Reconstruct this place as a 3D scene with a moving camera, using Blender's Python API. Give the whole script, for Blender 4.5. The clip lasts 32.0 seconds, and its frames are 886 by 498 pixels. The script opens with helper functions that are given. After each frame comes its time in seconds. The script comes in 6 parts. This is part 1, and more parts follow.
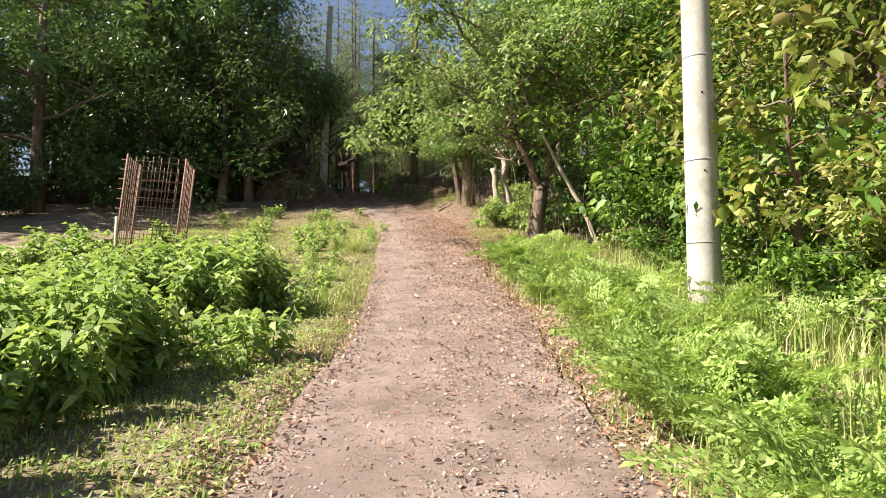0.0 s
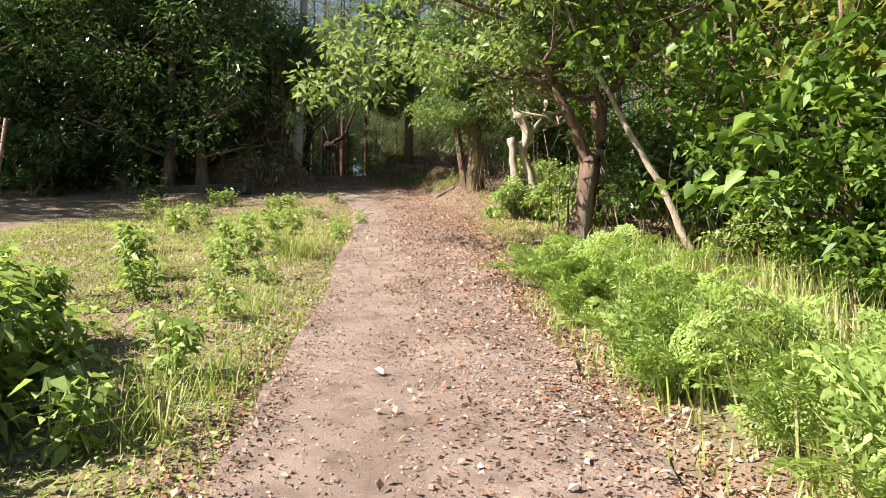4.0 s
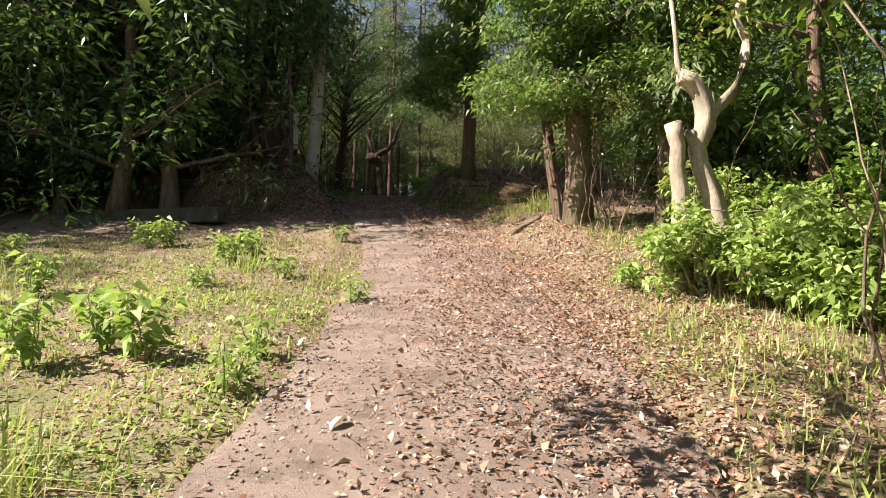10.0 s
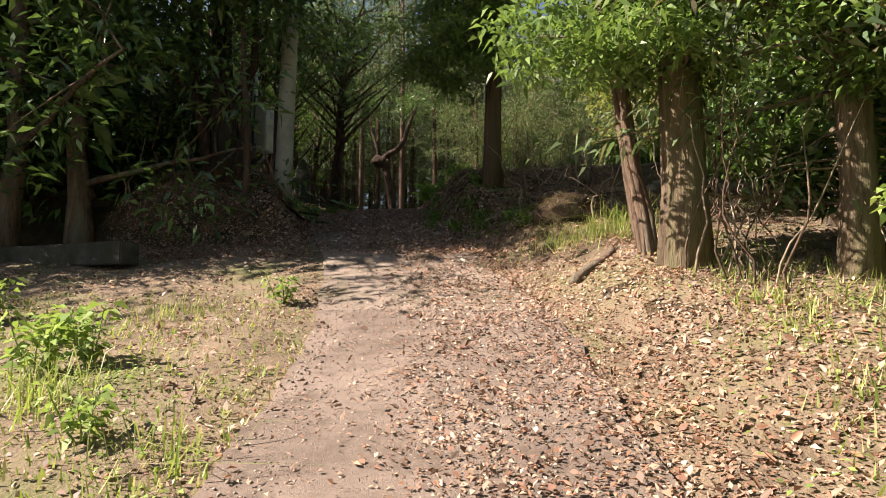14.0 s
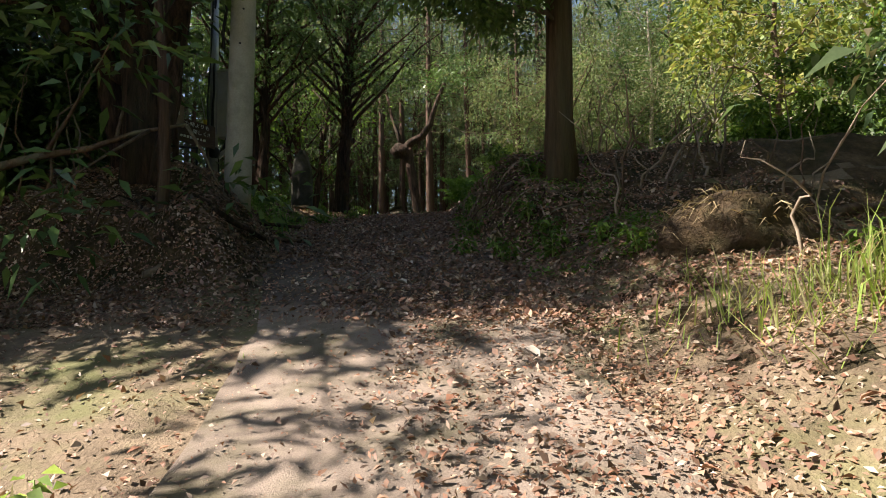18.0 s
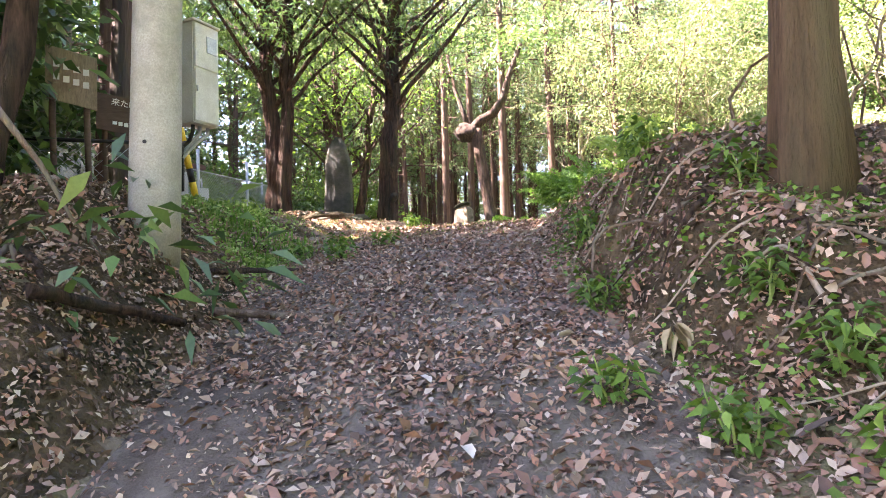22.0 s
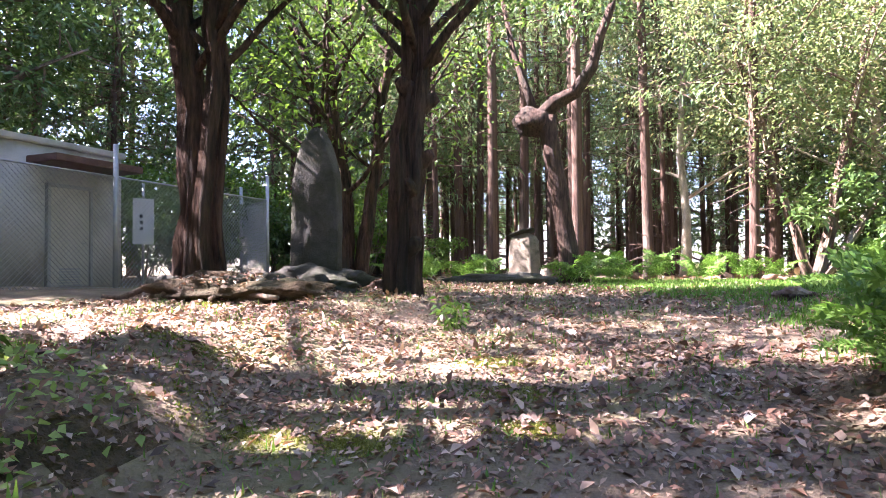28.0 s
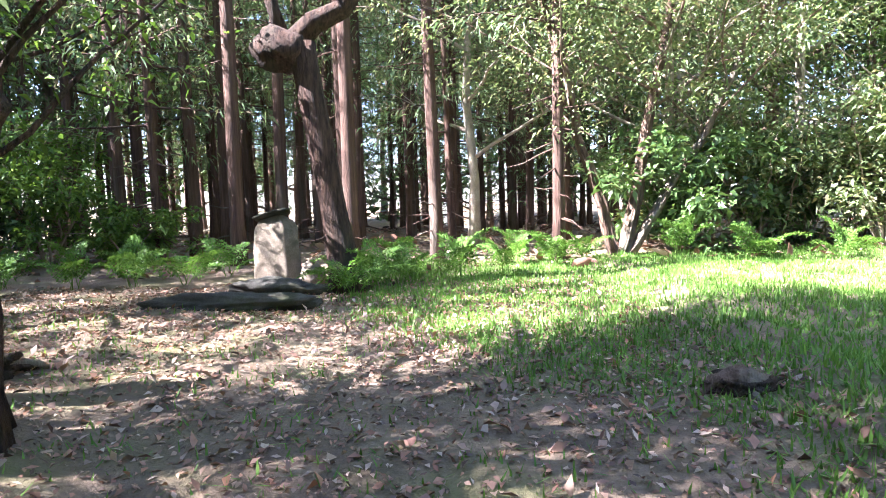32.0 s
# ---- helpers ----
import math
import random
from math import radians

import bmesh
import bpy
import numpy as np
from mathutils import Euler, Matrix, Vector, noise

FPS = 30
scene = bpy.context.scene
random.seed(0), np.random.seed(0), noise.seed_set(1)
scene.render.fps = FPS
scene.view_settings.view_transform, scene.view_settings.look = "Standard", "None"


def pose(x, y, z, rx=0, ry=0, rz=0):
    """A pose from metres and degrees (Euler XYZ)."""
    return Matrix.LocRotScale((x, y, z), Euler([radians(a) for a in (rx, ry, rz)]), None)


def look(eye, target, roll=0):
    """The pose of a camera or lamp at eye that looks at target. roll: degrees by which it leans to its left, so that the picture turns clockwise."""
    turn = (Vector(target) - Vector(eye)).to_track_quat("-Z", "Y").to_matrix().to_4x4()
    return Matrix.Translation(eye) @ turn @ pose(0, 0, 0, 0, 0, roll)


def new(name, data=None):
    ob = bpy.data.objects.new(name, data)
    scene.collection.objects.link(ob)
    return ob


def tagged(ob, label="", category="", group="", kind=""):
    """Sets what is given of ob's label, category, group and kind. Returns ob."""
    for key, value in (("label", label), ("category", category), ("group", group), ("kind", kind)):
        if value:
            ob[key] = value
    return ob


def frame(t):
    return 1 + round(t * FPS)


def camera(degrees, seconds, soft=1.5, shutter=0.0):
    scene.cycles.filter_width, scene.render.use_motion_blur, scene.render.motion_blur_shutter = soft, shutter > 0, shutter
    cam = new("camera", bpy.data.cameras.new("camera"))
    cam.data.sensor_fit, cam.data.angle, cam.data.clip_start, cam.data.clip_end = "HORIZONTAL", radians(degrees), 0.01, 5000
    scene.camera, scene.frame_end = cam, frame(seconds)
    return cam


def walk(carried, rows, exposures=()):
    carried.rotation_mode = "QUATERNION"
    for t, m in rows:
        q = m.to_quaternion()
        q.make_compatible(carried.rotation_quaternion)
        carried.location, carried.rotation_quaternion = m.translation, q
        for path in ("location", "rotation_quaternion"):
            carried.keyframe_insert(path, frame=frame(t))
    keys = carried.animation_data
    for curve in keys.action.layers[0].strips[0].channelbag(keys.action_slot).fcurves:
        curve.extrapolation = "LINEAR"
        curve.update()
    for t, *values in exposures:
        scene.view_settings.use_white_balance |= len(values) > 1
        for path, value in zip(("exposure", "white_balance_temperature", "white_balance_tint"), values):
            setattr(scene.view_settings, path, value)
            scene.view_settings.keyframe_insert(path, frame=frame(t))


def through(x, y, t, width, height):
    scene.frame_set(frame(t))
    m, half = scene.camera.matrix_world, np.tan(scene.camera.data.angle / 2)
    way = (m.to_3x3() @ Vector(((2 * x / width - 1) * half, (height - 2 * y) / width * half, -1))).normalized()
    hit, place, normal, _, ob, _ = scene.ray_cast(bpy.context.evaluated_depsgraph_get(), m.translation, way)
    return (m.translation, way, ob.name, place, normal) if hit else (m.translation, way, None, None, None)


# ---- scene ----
# ---- the camera and its walk ----
cam = camera(71.4, 32.0, soft=0.95)
PATH = [
    (0, (0.000, 0.000, 1.450), (0.000, 9.973, 2.190), -0.12),
    (0.5, (-0.048, 0.681, 1.536), (-0.012, 10.658, 2.211), -0.26),
    (1, (-0.059, 1.352, 1.608), (0.033, 11.332, 2.231), -0.29),
    (1.5, (-0.073, 2.013, 1.696), (0.075, 11.993, 2.312), -0.18),
    (2, (-0.042, 2.675, 1.754), (0.136, 12.651, 2.419), -0.05),
    (2.5, (-0.038, 3.334, 1.857), (0.098, 13.310, 2.534), 0.12),
    (3, (-0.020, 3.961, 1.929), (0.060, 13.941, 2.563), -0.04),
    (3.5, (0.010, 4.620, 2.000), (0.035, 14.604, 2.552), -0.21),
    (5.5, (0.062, 7.442, 2.398), (-0.116, 17.419, 3.056), 0.84),
    (6, (0.026, 8.100, 2.496), (-0.212, 18.069, 3.238), 0.99),
    (6.5, (0.002, 8.751, 2.613), (-0.340, 18.715, 3.387), 1.28),
    (7, (-0.041, 9.377, 2.714), (-0.541, 19.334, 3.496), 1.41),
    (7.5, (-0.050, 9.993, 2.829), (-0.712, 19.939, 3.633), 1.51),
    (8, (-0.104, 10.586, 2.954), (-0.927, 20.517, 3.783), 1.38),
    (8.5, (-0.165, 11.208, 3.085), (-1.089, 21.124, 3.983), 1.24),
    (9, (-0.219, 11.791, 3.216), (-1.232, 21.698, 4.118), 1.14),
    (9.5, (-0.232, 12.367, 3.356), (-1.273, 22.273, 4.237), 1.21),
    (10, (-0.263, 12.931, 3.486), (-1.300, 22.841, 4.327), 1.29),
    (10.5, (-0.289, 13.504, 3.611), (-1.283, 23.422, 4.420), 1.16),
    (11, (-0.359, 14.076, 3.765), (-1.338, 23.995, 4.580), 0.73),
    (11.5, (-0.394, 14.659, 3.891), (-1.348, 24.574, 4.784), 0.26),
    (12, (-0.467, 15.221, 4.008), (-1.463, 25.124, 4.973), 0.06),
    (12.5, (-0.506, 15.791, 4.146), (-1.577, 25.684, 5.139), -0.19),
    (13, (-0.555, 16.328, 4.315), (-1.749, 26.210, 5.278), -0.18),
    (13.5, (-0.555, 16.883, 4.448), (-1.875, 26.754, 5.350), -0.18),
    (15.5, (-0.830, 19.315, 4.829), (-2.587, 29.128, 5.610), 0.16),
    (16, (-0.936, 19.892, 4.969), (-2.727, 29.699, 5.758), 0.02),
    (16.5, (-1.029, 20.445, 5.107), (-2.789, 30.255, 5.925), -0.24),
    (17, (-1.120, 20.985, 5.236), (-2.930, 30.787, 6.042), -0.54),
    (17.5, (-1.189, 21.515, 5.353), (-3.043, 31.311, 6.140), -0.81),
    (18, (-1.309, 22.024, 5.464), (-3.322, 31.793, 6.189), -0.93),
    (18.5, (-1.348, 22.541, 5.585), (-3.555, 32.274, 6.214), -0.92),
    (19, (-1.457, 23.028, 5.706), (-3.879, 32.716, 6.231), -0.85),
    (19.5, (-1.550, 23.565, 5.838), (-4.134, 33.215, 6.278), -0.74),
    (20, (-1.712, 24.092, 5.968), (-4.441, 33.704, 6.375), -0.75),
    (20.5, (-1.836, 24.583, 6.108), (-4.646, 34.171, 6.532), -0.92),
    (21, (-2.014, 25.057, 6.214), (-4.919, 34.615, 6.670), -1.19),
    (21.5, (-2.135, 25.573, 6.339), (-5.127, 35.103, 6.796), -1.49),
    (22, (-2.285, 26.092, 6.468), (-5.461, 35.564, 6.913), -1.67),
    (22.5, (-2.418, 26.609, 6.605), (-5.677, 36.052, 7.058), -1.51),
    (23, (-2.635, 27.109, 6.716), (-6.358, 36.379, 7.184), -0.54),
    (23.5, (-2.782, 27.629, 6.835), (-6.643, 36.848, 7.163), -0.46),
    (24, (-2.966, 28.104, 6.952), (-6.890, 37.295, 7.301), -1.06),
    (24.5, (-3.109, 28.575, 7.071), (-7.051, 37.750, 7.595), -0.93),
    (25, (-3.309, 28.995, 7.205), (-7.523, 38.053, 7.637), -1.13),
    (25.5, (-3.434, 29.405, 7.324), (-7.735, 38.430, 7.519), -1.06),
    (27.5, (-4.312, 31.095, 7.742), (-8.314, 40.257, 7.962), 0.63),
    (28, (-4.496, 31.534, 7.854), (-8.102, 40.857, 8.132), -0.58),
    (28.5, (-4.629, 31.947, 7.967), (-7.781, 41.437, 8.012), -0.60),
    (29, (-4.752, 32.401, 8.058), (-7.354, 42.056, 7.970), -0.32),
    (29.5, (-4.894, 32.825, 8.165), (-7.022, 42.593, 7.959), -0.07),
    (30, (-4.953, 33.252, 8.268), (-6.450, 43.136, 8.030), -0.58),
    (30.5, (-5.015, 33.640, 8.360), (-5.903, 43.597, 8.089), -1.10),
    (31, (-5.050, 34.055, 8.428), (-5.557, 44.038, 8.135), -1.27),
    (31.5, (-5.093, 34.460, 8.491), (-5.402, 44.440, 7.933), -1.21),
    (32, (-5.067, 34.848, 8.547), (-5.087, 44.819, 7.788), -1.92),
]
walk(cam, [(t, look(eye, target, roll)) for t, eye, target, roll in PATH],
     exposures=((0, 1.62, 6600, 18), (10, 1.6, 6750, 19), (16, 1.5, 7000, 20), (18, 1.65, 6700, 16), (19, 2.4, 6000, 18), (20, 3.05, 6000, 14), (21, 4.4, 6400, 25), (23, 4.85, 6550, 34), (25.5, 5.05, 6200, 35), (28, 4.05, 5950, 37), (30, 3.8, 5600, 25), (32, 4.0, 5600, 28),))

# ---- world and sun ----
SUN_AZ, SUN_EL = radians(255), radians(43)      # compass of the sun, clockwise from +y, and its height
world = bpy.data.worlds.new("sky")
scene.world = world
world.use_nodes = True
wn = world.node_tree
sky = wn.nodes.new("ShaderNodeTexSky")
sky.sky_type, sky.sun_disc = "NISHITA", False
sky.sun_elevation, sky.sun_rotation = SUN_EL, SUN_AZ
wn.links.new(sky.outputs[0], wn.nodes["Background"].inputs[0])
wn.nodes["Background"].inputs[1].default_value = 0.05
sun = new("sun", bpy.data.lights.new("sun", "SUN"))
sun.data.energy, sun.data.angle, sun.data.color = 5.0, radians(0.55), (1.0, 0.94, 0.84)
sun.matrix_world = look((0, 0, 60), Vector((0, 0, 60)) - Vector((math.sin(SUN_AZ) * math.cos(SUN_EL), math.cos(SUN_AZ) * math.cos(SUN_EL), math.sin(SUN_EL))))

# ---- materials ----
def nodes_of(name, rough=0.9, spec=0.3, metal=0.0):
    m = bpy.data.materials.new(name)
    m.use_nodes = True
    b = m.node_tree.nodes["Principled BSDF"]
    b.inputs["Roughness"].default_value = rough
    b.inputs["Specular IOR Level"].default_value = spec
    b.inputs["Metallic"].default_value = metal
    return m, m.node_tree.nodes, m.node_tree.links, b


def ramp(n, l, fac, stops):
    r = n.new("ShaderNodeValToRGB")
    e = r.color_ramp.elements
    while len(e) < len(stops):
        e.new(0.5)
    for el, (p, c) in zip(e, stops):
        el.position, el.color = p, (*c, 1)
    l.new(fac, r.inputs[0])
    return r.outputs[0]


def noise_of(n, l, vec, scale, detail=6, rough=0.6):
    t = n.new("ShaderNodeTexNoise")
    t.inputs["Scale"].default_value, t.inputs["Detail"].default_value, t.inputs["Roughness"].default_value = scale, detail, rough
    l.new(vec, t.inputs["Vector"])
    return t.outputs["Fac"]


def mixed(n, l, fac, a, b, mode="MIX"):
    x = n.new("ShaderNodeMix")
    x.data_type, x.blend_type = "RGBA", mode
    for s, v in ((0, fac), (6, a), (7, b)):
        if isinstance(v, (int, float)):
            x.inputs[s].default_value = v
        elif isinstance(v, tuple):
            x.inputs[s].default_value = (*v, 1)
        else:
            l.new(v, x.inputs[s])
    return x.outputs[2]


def surface(name, c1, c2, scale=6.0, fine=60.0, rough=0.9, bump=0.4, depth=0.02, metal=0.0, spec=0.3, stretch=(1, 1, 1), stain=None, stain_scale=1.2):
    """A weathered surface: two tones by a coarse noise, a fine grain over it, stains and relief."""
    m, n, l, b = nodes_of(name, rough, spec, metal)
    g = n.new("ShaderNodeTexCoord")
    mp = n.new("ShaderNodeMapping")
    mp.inputs["Scale"].default_value = stretch
    l.new(g.outputs["Object"], mp.inputs[0])
    v = mp.outputs[0]
    a = noise_of(n, l, v, scale)
    f = noise_of(n, l, v, fine, 4, 0.7)
    col = ramp(n, l, a, [(0.3, c1), (0.7, c2)])
    col = mixed(n, l, 0.55, col, ramp(n, l, f, [(0.25, (0.25, 0.25, 0.25)), (0.75, (0.8, 0.8, 0.8))]), "OVERLAY")
    if stain:
        s = noise_of(n, l, v, stain_scale, 5, 0.65)
        sf = ramp(n, l, s, [(0.48, (0, 0, 0)), (0.66, (0.8, 0.8, 0.8))])
        col = mixed(n, l, sf, col, stain)
    l.new(col, b.inputs["Base Color"])
    bp = n.new("ShaderNodeBump")
    bp.inputs["Strength"].default_value, bp.inputs["Distance"].default_value = bump, depth
    h = n.new("ShaderNodeMath")
    h.operation = "ADD"
    l.new(a, h.inputs[0]), l.new(f, h.inputs[1])
    l.new(h.outputs[0], bp.inputs["Height"])
    l.new(bp.outputs[0], b.inputs["Normal"])
    return m


def leafy(name, tones, rough=0.5, through=0.35, spec=0.32):
    """Leaves: a tone for each leaf by its own random number, light passing through."""
    m, n, l, b = nodes_of(name, rough, spec)
    g = n.new("ShaderNodeNewGeometry")
    tc = n.new("ShaderNodeTexCoord")
    k = len(tones)
    col = ramp(n, l, g.outputs["Random Per Island"], [((i + 0.5) / k, c) for i, c in enumerate(tones)])
    big = noise_of(n, l, tc.outputs["Object"], 0.9, 3)
    col = mixed(n, l, 0.5, col, ramp(n, l, big, [(0.3, (0.3, 0.3, 0.3)), (0.7, (0.72, 0.72, 0.66))]), "OVERLAY")
    fine = noise_of(n, l, tc.outputs["Object"], 45, 3)
    col = mixed(n, l, 0.35, col, ramp(n, l, fine, [(0.3, (0.32, 0.32, 0.32)), (0.7, (0.68, 0.68, 0.68))]), "OVERLAY")
    l.new(col, b.inputs["Base Color"])
    t = n.new("ShaderNodeBsdfTranslucent")
    l.new(mixed(n, l, 1.0, col, (1.0, 1.0, 0.66), "MULTIPLY"), t.inputs[0])
    mx = n.new("ShaderNodeMixShader")
    mx.inputs[0].default_value = through
    l.new(b.outputs[0], mx.inputs[1]), l.new(t.outputs[0], mx.inputs[2])
    l.new(mx.outputs[0], n["Material Output"].inputs[0])
    return m


M_soil = surface("soil", (0.13, 0.095, 0.063), (0.255, 0.193, 0.128), 3.0, 40, 0.95, 0.8, 0.03, stain=(0.15, 0.16, 0.06), stain_scale=0.8)
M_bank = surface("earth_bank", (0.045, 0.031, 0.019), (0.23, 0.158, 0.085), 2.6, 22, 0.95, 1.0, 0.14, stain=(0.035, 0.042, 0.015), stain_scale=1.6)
M_damproad = surface("damp_concrete", (0.18, 0.14, 0.11), (0.31, 0.25, 0.20), 2.0, 110, 0.92, 0.8, 0.012, stain=(0.11, 0.10, 0.055), stain_scale=1.5)
M_rampdirt = surface("ramp_dirt", (0.075, 0.056, 0.043), (0.19, 0.15, 0.12), 2.6, 70, 0.95, 1.0, 0.02, stain=(0.24, 0.205, 0.165), stain_scale=1.3)
M_road = surface("road_concrete", (0.165, 0.125, 0.098), (0.285, 0.222, 0.18), 1.5, 150, 0.92, 0.9, 0.012, stain=(0.125, 0.094, 0.071), stain_scale=3.4)
M_concrete = surface("pole_concrete", (0.32, 0.31, 0.26), (0.43, 0.415, 0.355), 3.0, 70, 0.85, 0.3, 0.006, stain=(0.24, 0.24, 0.18), stain_scale=2.0)
M_render = surface("wall_render", (0.40, 0.39, 0.345), (0.52, 0.505, 0.455), 2.0, 60, 0.85, 0.2, 0.006, stain=(0.29, 0.275, 0.23), stain_scale=1.1)
M_roofpaint = surface("brown_metal", (0.10, 0.055, 0.05), (0.16, 0.085, 0.075), 4, 50, 0.5, 0.1, 0.004)
M_doorpaint = surface("door_paint", (0.42, 0.40, 0.34), (0.5, 0.475, 0.41), 3, 60, 0.5, 0.1, 0.004)
M_bark = surface("bark_brown", (0.085, 0.055, 0.038), (0.24, 0.165, 0.115), 9, 45, 0.95, 1.0, 0.03, stretch=(1, 1, 0.18), stain=(0.20, 0.20, 0.15), stain_scale=2.5)
M_cedar = surface("bark_cedar", (0.05, 0.03, 0.022), (0.15, 0.092, 0.065), 14, 60, 0.95, 1.0, 0.03, stretch=(1, 1, 0.07), stain=(0.12, 0.11, 0.085), stain_scale=1.5)
M_redbark = surface("bark_red_brown", (0.055, 0.034, 0.02), (0.19, 0.118, 0.068), 13, 60, 0.95, 1.0, 0.035, stretch=(1, 1, 0.08), stain=(0.085, 0.08, 0.04), stain_scale=1.6)
M_oldcedar = surface("bark_pale_cedar", (0.11, 0.078, 0.05), (0.27, 0.205, 0.135), 12, 60, 0.95, 1.0, 0.035, stretch=(1, 1, 0.09), stain=(0.15, 0.155, 0.07), stain_scale=1.8)
M_darkbark = surface("bark_dark_red", (0.018, 0.012, 0.009), (0.15, 0.09, 0.062), 20, 90, 0.95, 1.0, 0.06, stretch=(1, 1, 0.14), stain=(0.045, 0.047, 0.032), stain_scale=2.2)
M_greybark = surface("bark_grey", (0.27, 0.225, 0.165), (0.50, 0.43, 0.33), 7, 50, 0.95, 0.8, 0.015, stretch=(1, 1, 0.4), stain=(0.15, 0.14, 0.09), stain_scale=3.0)
M_cut = surface("cut_wood", (0.42, 0.33, 0.22), (0.58, 0.48, 0.35), 5, 50, 0.9, 0.3, 0.005)
M_dead = surface("dead_wood", (0.20, 0.155, 0.11), (0.36, 0.29, 0.22), 8, 60, 0.95, 0.5, 0.01, stretch=(1, 1, 0.3))
M_stone = surface("stone_grey", (0.045, 0.044, 0.034), (0.115, 0.11, 0.09), 4, 60, 0.92, 0.9, 0.025, stain=(0.045, 0.05, 0.022), stain_scale=2.5)
M_palestone = surface("stone_pale", (0.15, 0.125, 0.09), (0.29, 0.245, 0.18), 4, 50, 0.9, 0.8, 0.02, stain=(0.09, 0.085, 0.05), stain_scale=4.5)
M_steel = surface("galvanised_steel", (0.30, 0.31, 0.32), (0.42, 0.43, 0.44), 6, 80, 0.5, 0.1, 0.003, metal=0.6)
M_rust = surface("rusty_wire", (0.17, 0.095, 0.065), (0.30, 0.19, 0.14), 20, 90, 0.85, 0.3, 0.003)
M_box = surface("box_paint", (0.50, 0.49, 0.41), (0.58, 0.565, 0.49), 3, 70, 0.55, 0.08, 0.003, stain=(0.42, 0.40, 0.32), stain_scale=2.2)
M_black = surface("black_rubber", (0.012, 0.012, 0.013), (0.03, 0.03, 0.03), 8, 60, 0.6, 0.2, 0.003)
M_yellow = surface("yellow_plastic", (0.62, 0.40, 0.02), (0.75, 0.50, 0.04), 6, 60, 0.5, 0.1, 0.003)
M_white = surface("white_plate", (0.70, 0.70, 0.66), (0.80, 0.80, 0.77), 4, 70, 0.5, 0.1, 0.003)
M_signwood = surface("sign_wood_brown", (0.07, 0.045, 0.035), (0.13, 0.085, 0.065), 6, 50, 0.8, 0.4, 0.006, stretch=(0.2, 1, 1))
M_bamboo = surface("stake_wood", (0.36, 0.30, 0.20), (0.50, 0.43, 0.30), 6, 50, 0.8, 0.2, 0.004)

L_weed = leafy("weed_leaves", [(0.21, 0.32, 0.085), (0.30, 0.42, 0.12), (0.39, 0.50, 0.18), (0.25, 0.36, 0.10)], through=0.4)
L_fern = leafy("fern_leaves", [(0.23, 0.36, 0.08), (0.31, 0.45, 0.115), (0.40, 0.51, 0.165)], through=0.45)
L_grass = leafy("grass_blades", [(0.23, 0.33, 0.07), (0.32, 0.42, 0.11), (0.42, 0.45, 0.18), (0.46, 0.42, 0.24)], through=0.4)
L_lush = leafy("lush_grass", [(0.085, 0.19, 0.03), (0.13, 0.26, 0.042), (0.18, 0.31, 0.065)], through=0.4)
L_broad = leafy("broad_leaves", [(0.075, 0.15, 0.026), (0.13, 0.235, 0.038), (0.20, 0.315, 0.055), (0.10, 0.19, 0.035)])
L_yellow = leafy("yellowing_leaves", [(0.20, 0.26, 0.055), (0.29, 0.31, 0.085), (0.15, 0.23, 0.05), (0.36, 0.33, 0.12)])
L_dark = leafy("evergreen_leaves", [(0.055, 0.11, 0.034), (0.095, 0.17, 0.05), (0.14, 0.23, 0.07)], rough=0.34, through=0.3, spec=0.6)
L_glossy = leafy("glossy_green_leaves", [(0.10, 0.18, 0.05), (0.16, 0.26, 0.07), (0.23, 0.335, 0.105), (0.13, 0.215, 0.06)], rough=0.4, through=0.42, spec=0.45)
L_needle = leafy("cedar_sprays", [(0.11, 0.18, 0.09), (0.18, 0.265, 0.135), (0.24, 0.32, 0.175), (0.18, 0.16, 0.10)], rough=0.7, through=0.45, spec=0.2)
L_litter = leafy("fallen_leaves", [(0.24, 0.125, 0.085), (0.41, 0.275, 0.19), (0.10, 0.06, 0.042), (0.55, 0.43, 0.33), (0.33, 0.155, 0.095), (0.07, 0.047, 0.034), (0.36, 0.19, 0.12)], rough=0.6, through=0.1, spec=0.5)
L_sunny = leafy("sunlit_leaves", [(0.14, 0.225, 0.07), (0.22, 0.32, 0.105), (0.31, 0.405, 0.165), (0.17, 0.25, 0.08)], through=0.44)
L_far = leafy("far_sunlit_leaves", [(0.13, 0.19, 0.085), (0.20, 0.275, 0.125), (0.27, 0.34, 0.18), (0.16, 0.22, 0.10), (0.28, 0.26, 0.15)], rough=0.7, through=0.42, spec=0.2)
L_pale = leafy("pale_fallen_leaf", [(0.50, 0.42, 0.35), (0.60, 0.53, 0.46)], rough=0.75, through=0.1)
L_moss = leafy("moss_cushions", [(0.16, 0.19, 0.03), (0.25, 0.26, 0.06), (0.33, 0.31, 0.10)], through=0.2)
L_gravel = leafy("road_gravel", [(0.17, 0.15, 0.13), (0.27, 0.23, 0.19), (0.38, 0.33, 0.28), (0.13, 0.105, 0.085), (0.31, 0.235, 0.19)], rough=0.9, through=0.0)
L_straw = leafy("dry_straw", [(0.36, 0.27, 0.15), (0.46, 0.37, 0.22), (0.28, 0.20, 0.11)], through=0.2)

# ---- building tools ----
def rng_of(seed):
    return np.random.default_rng(seed)


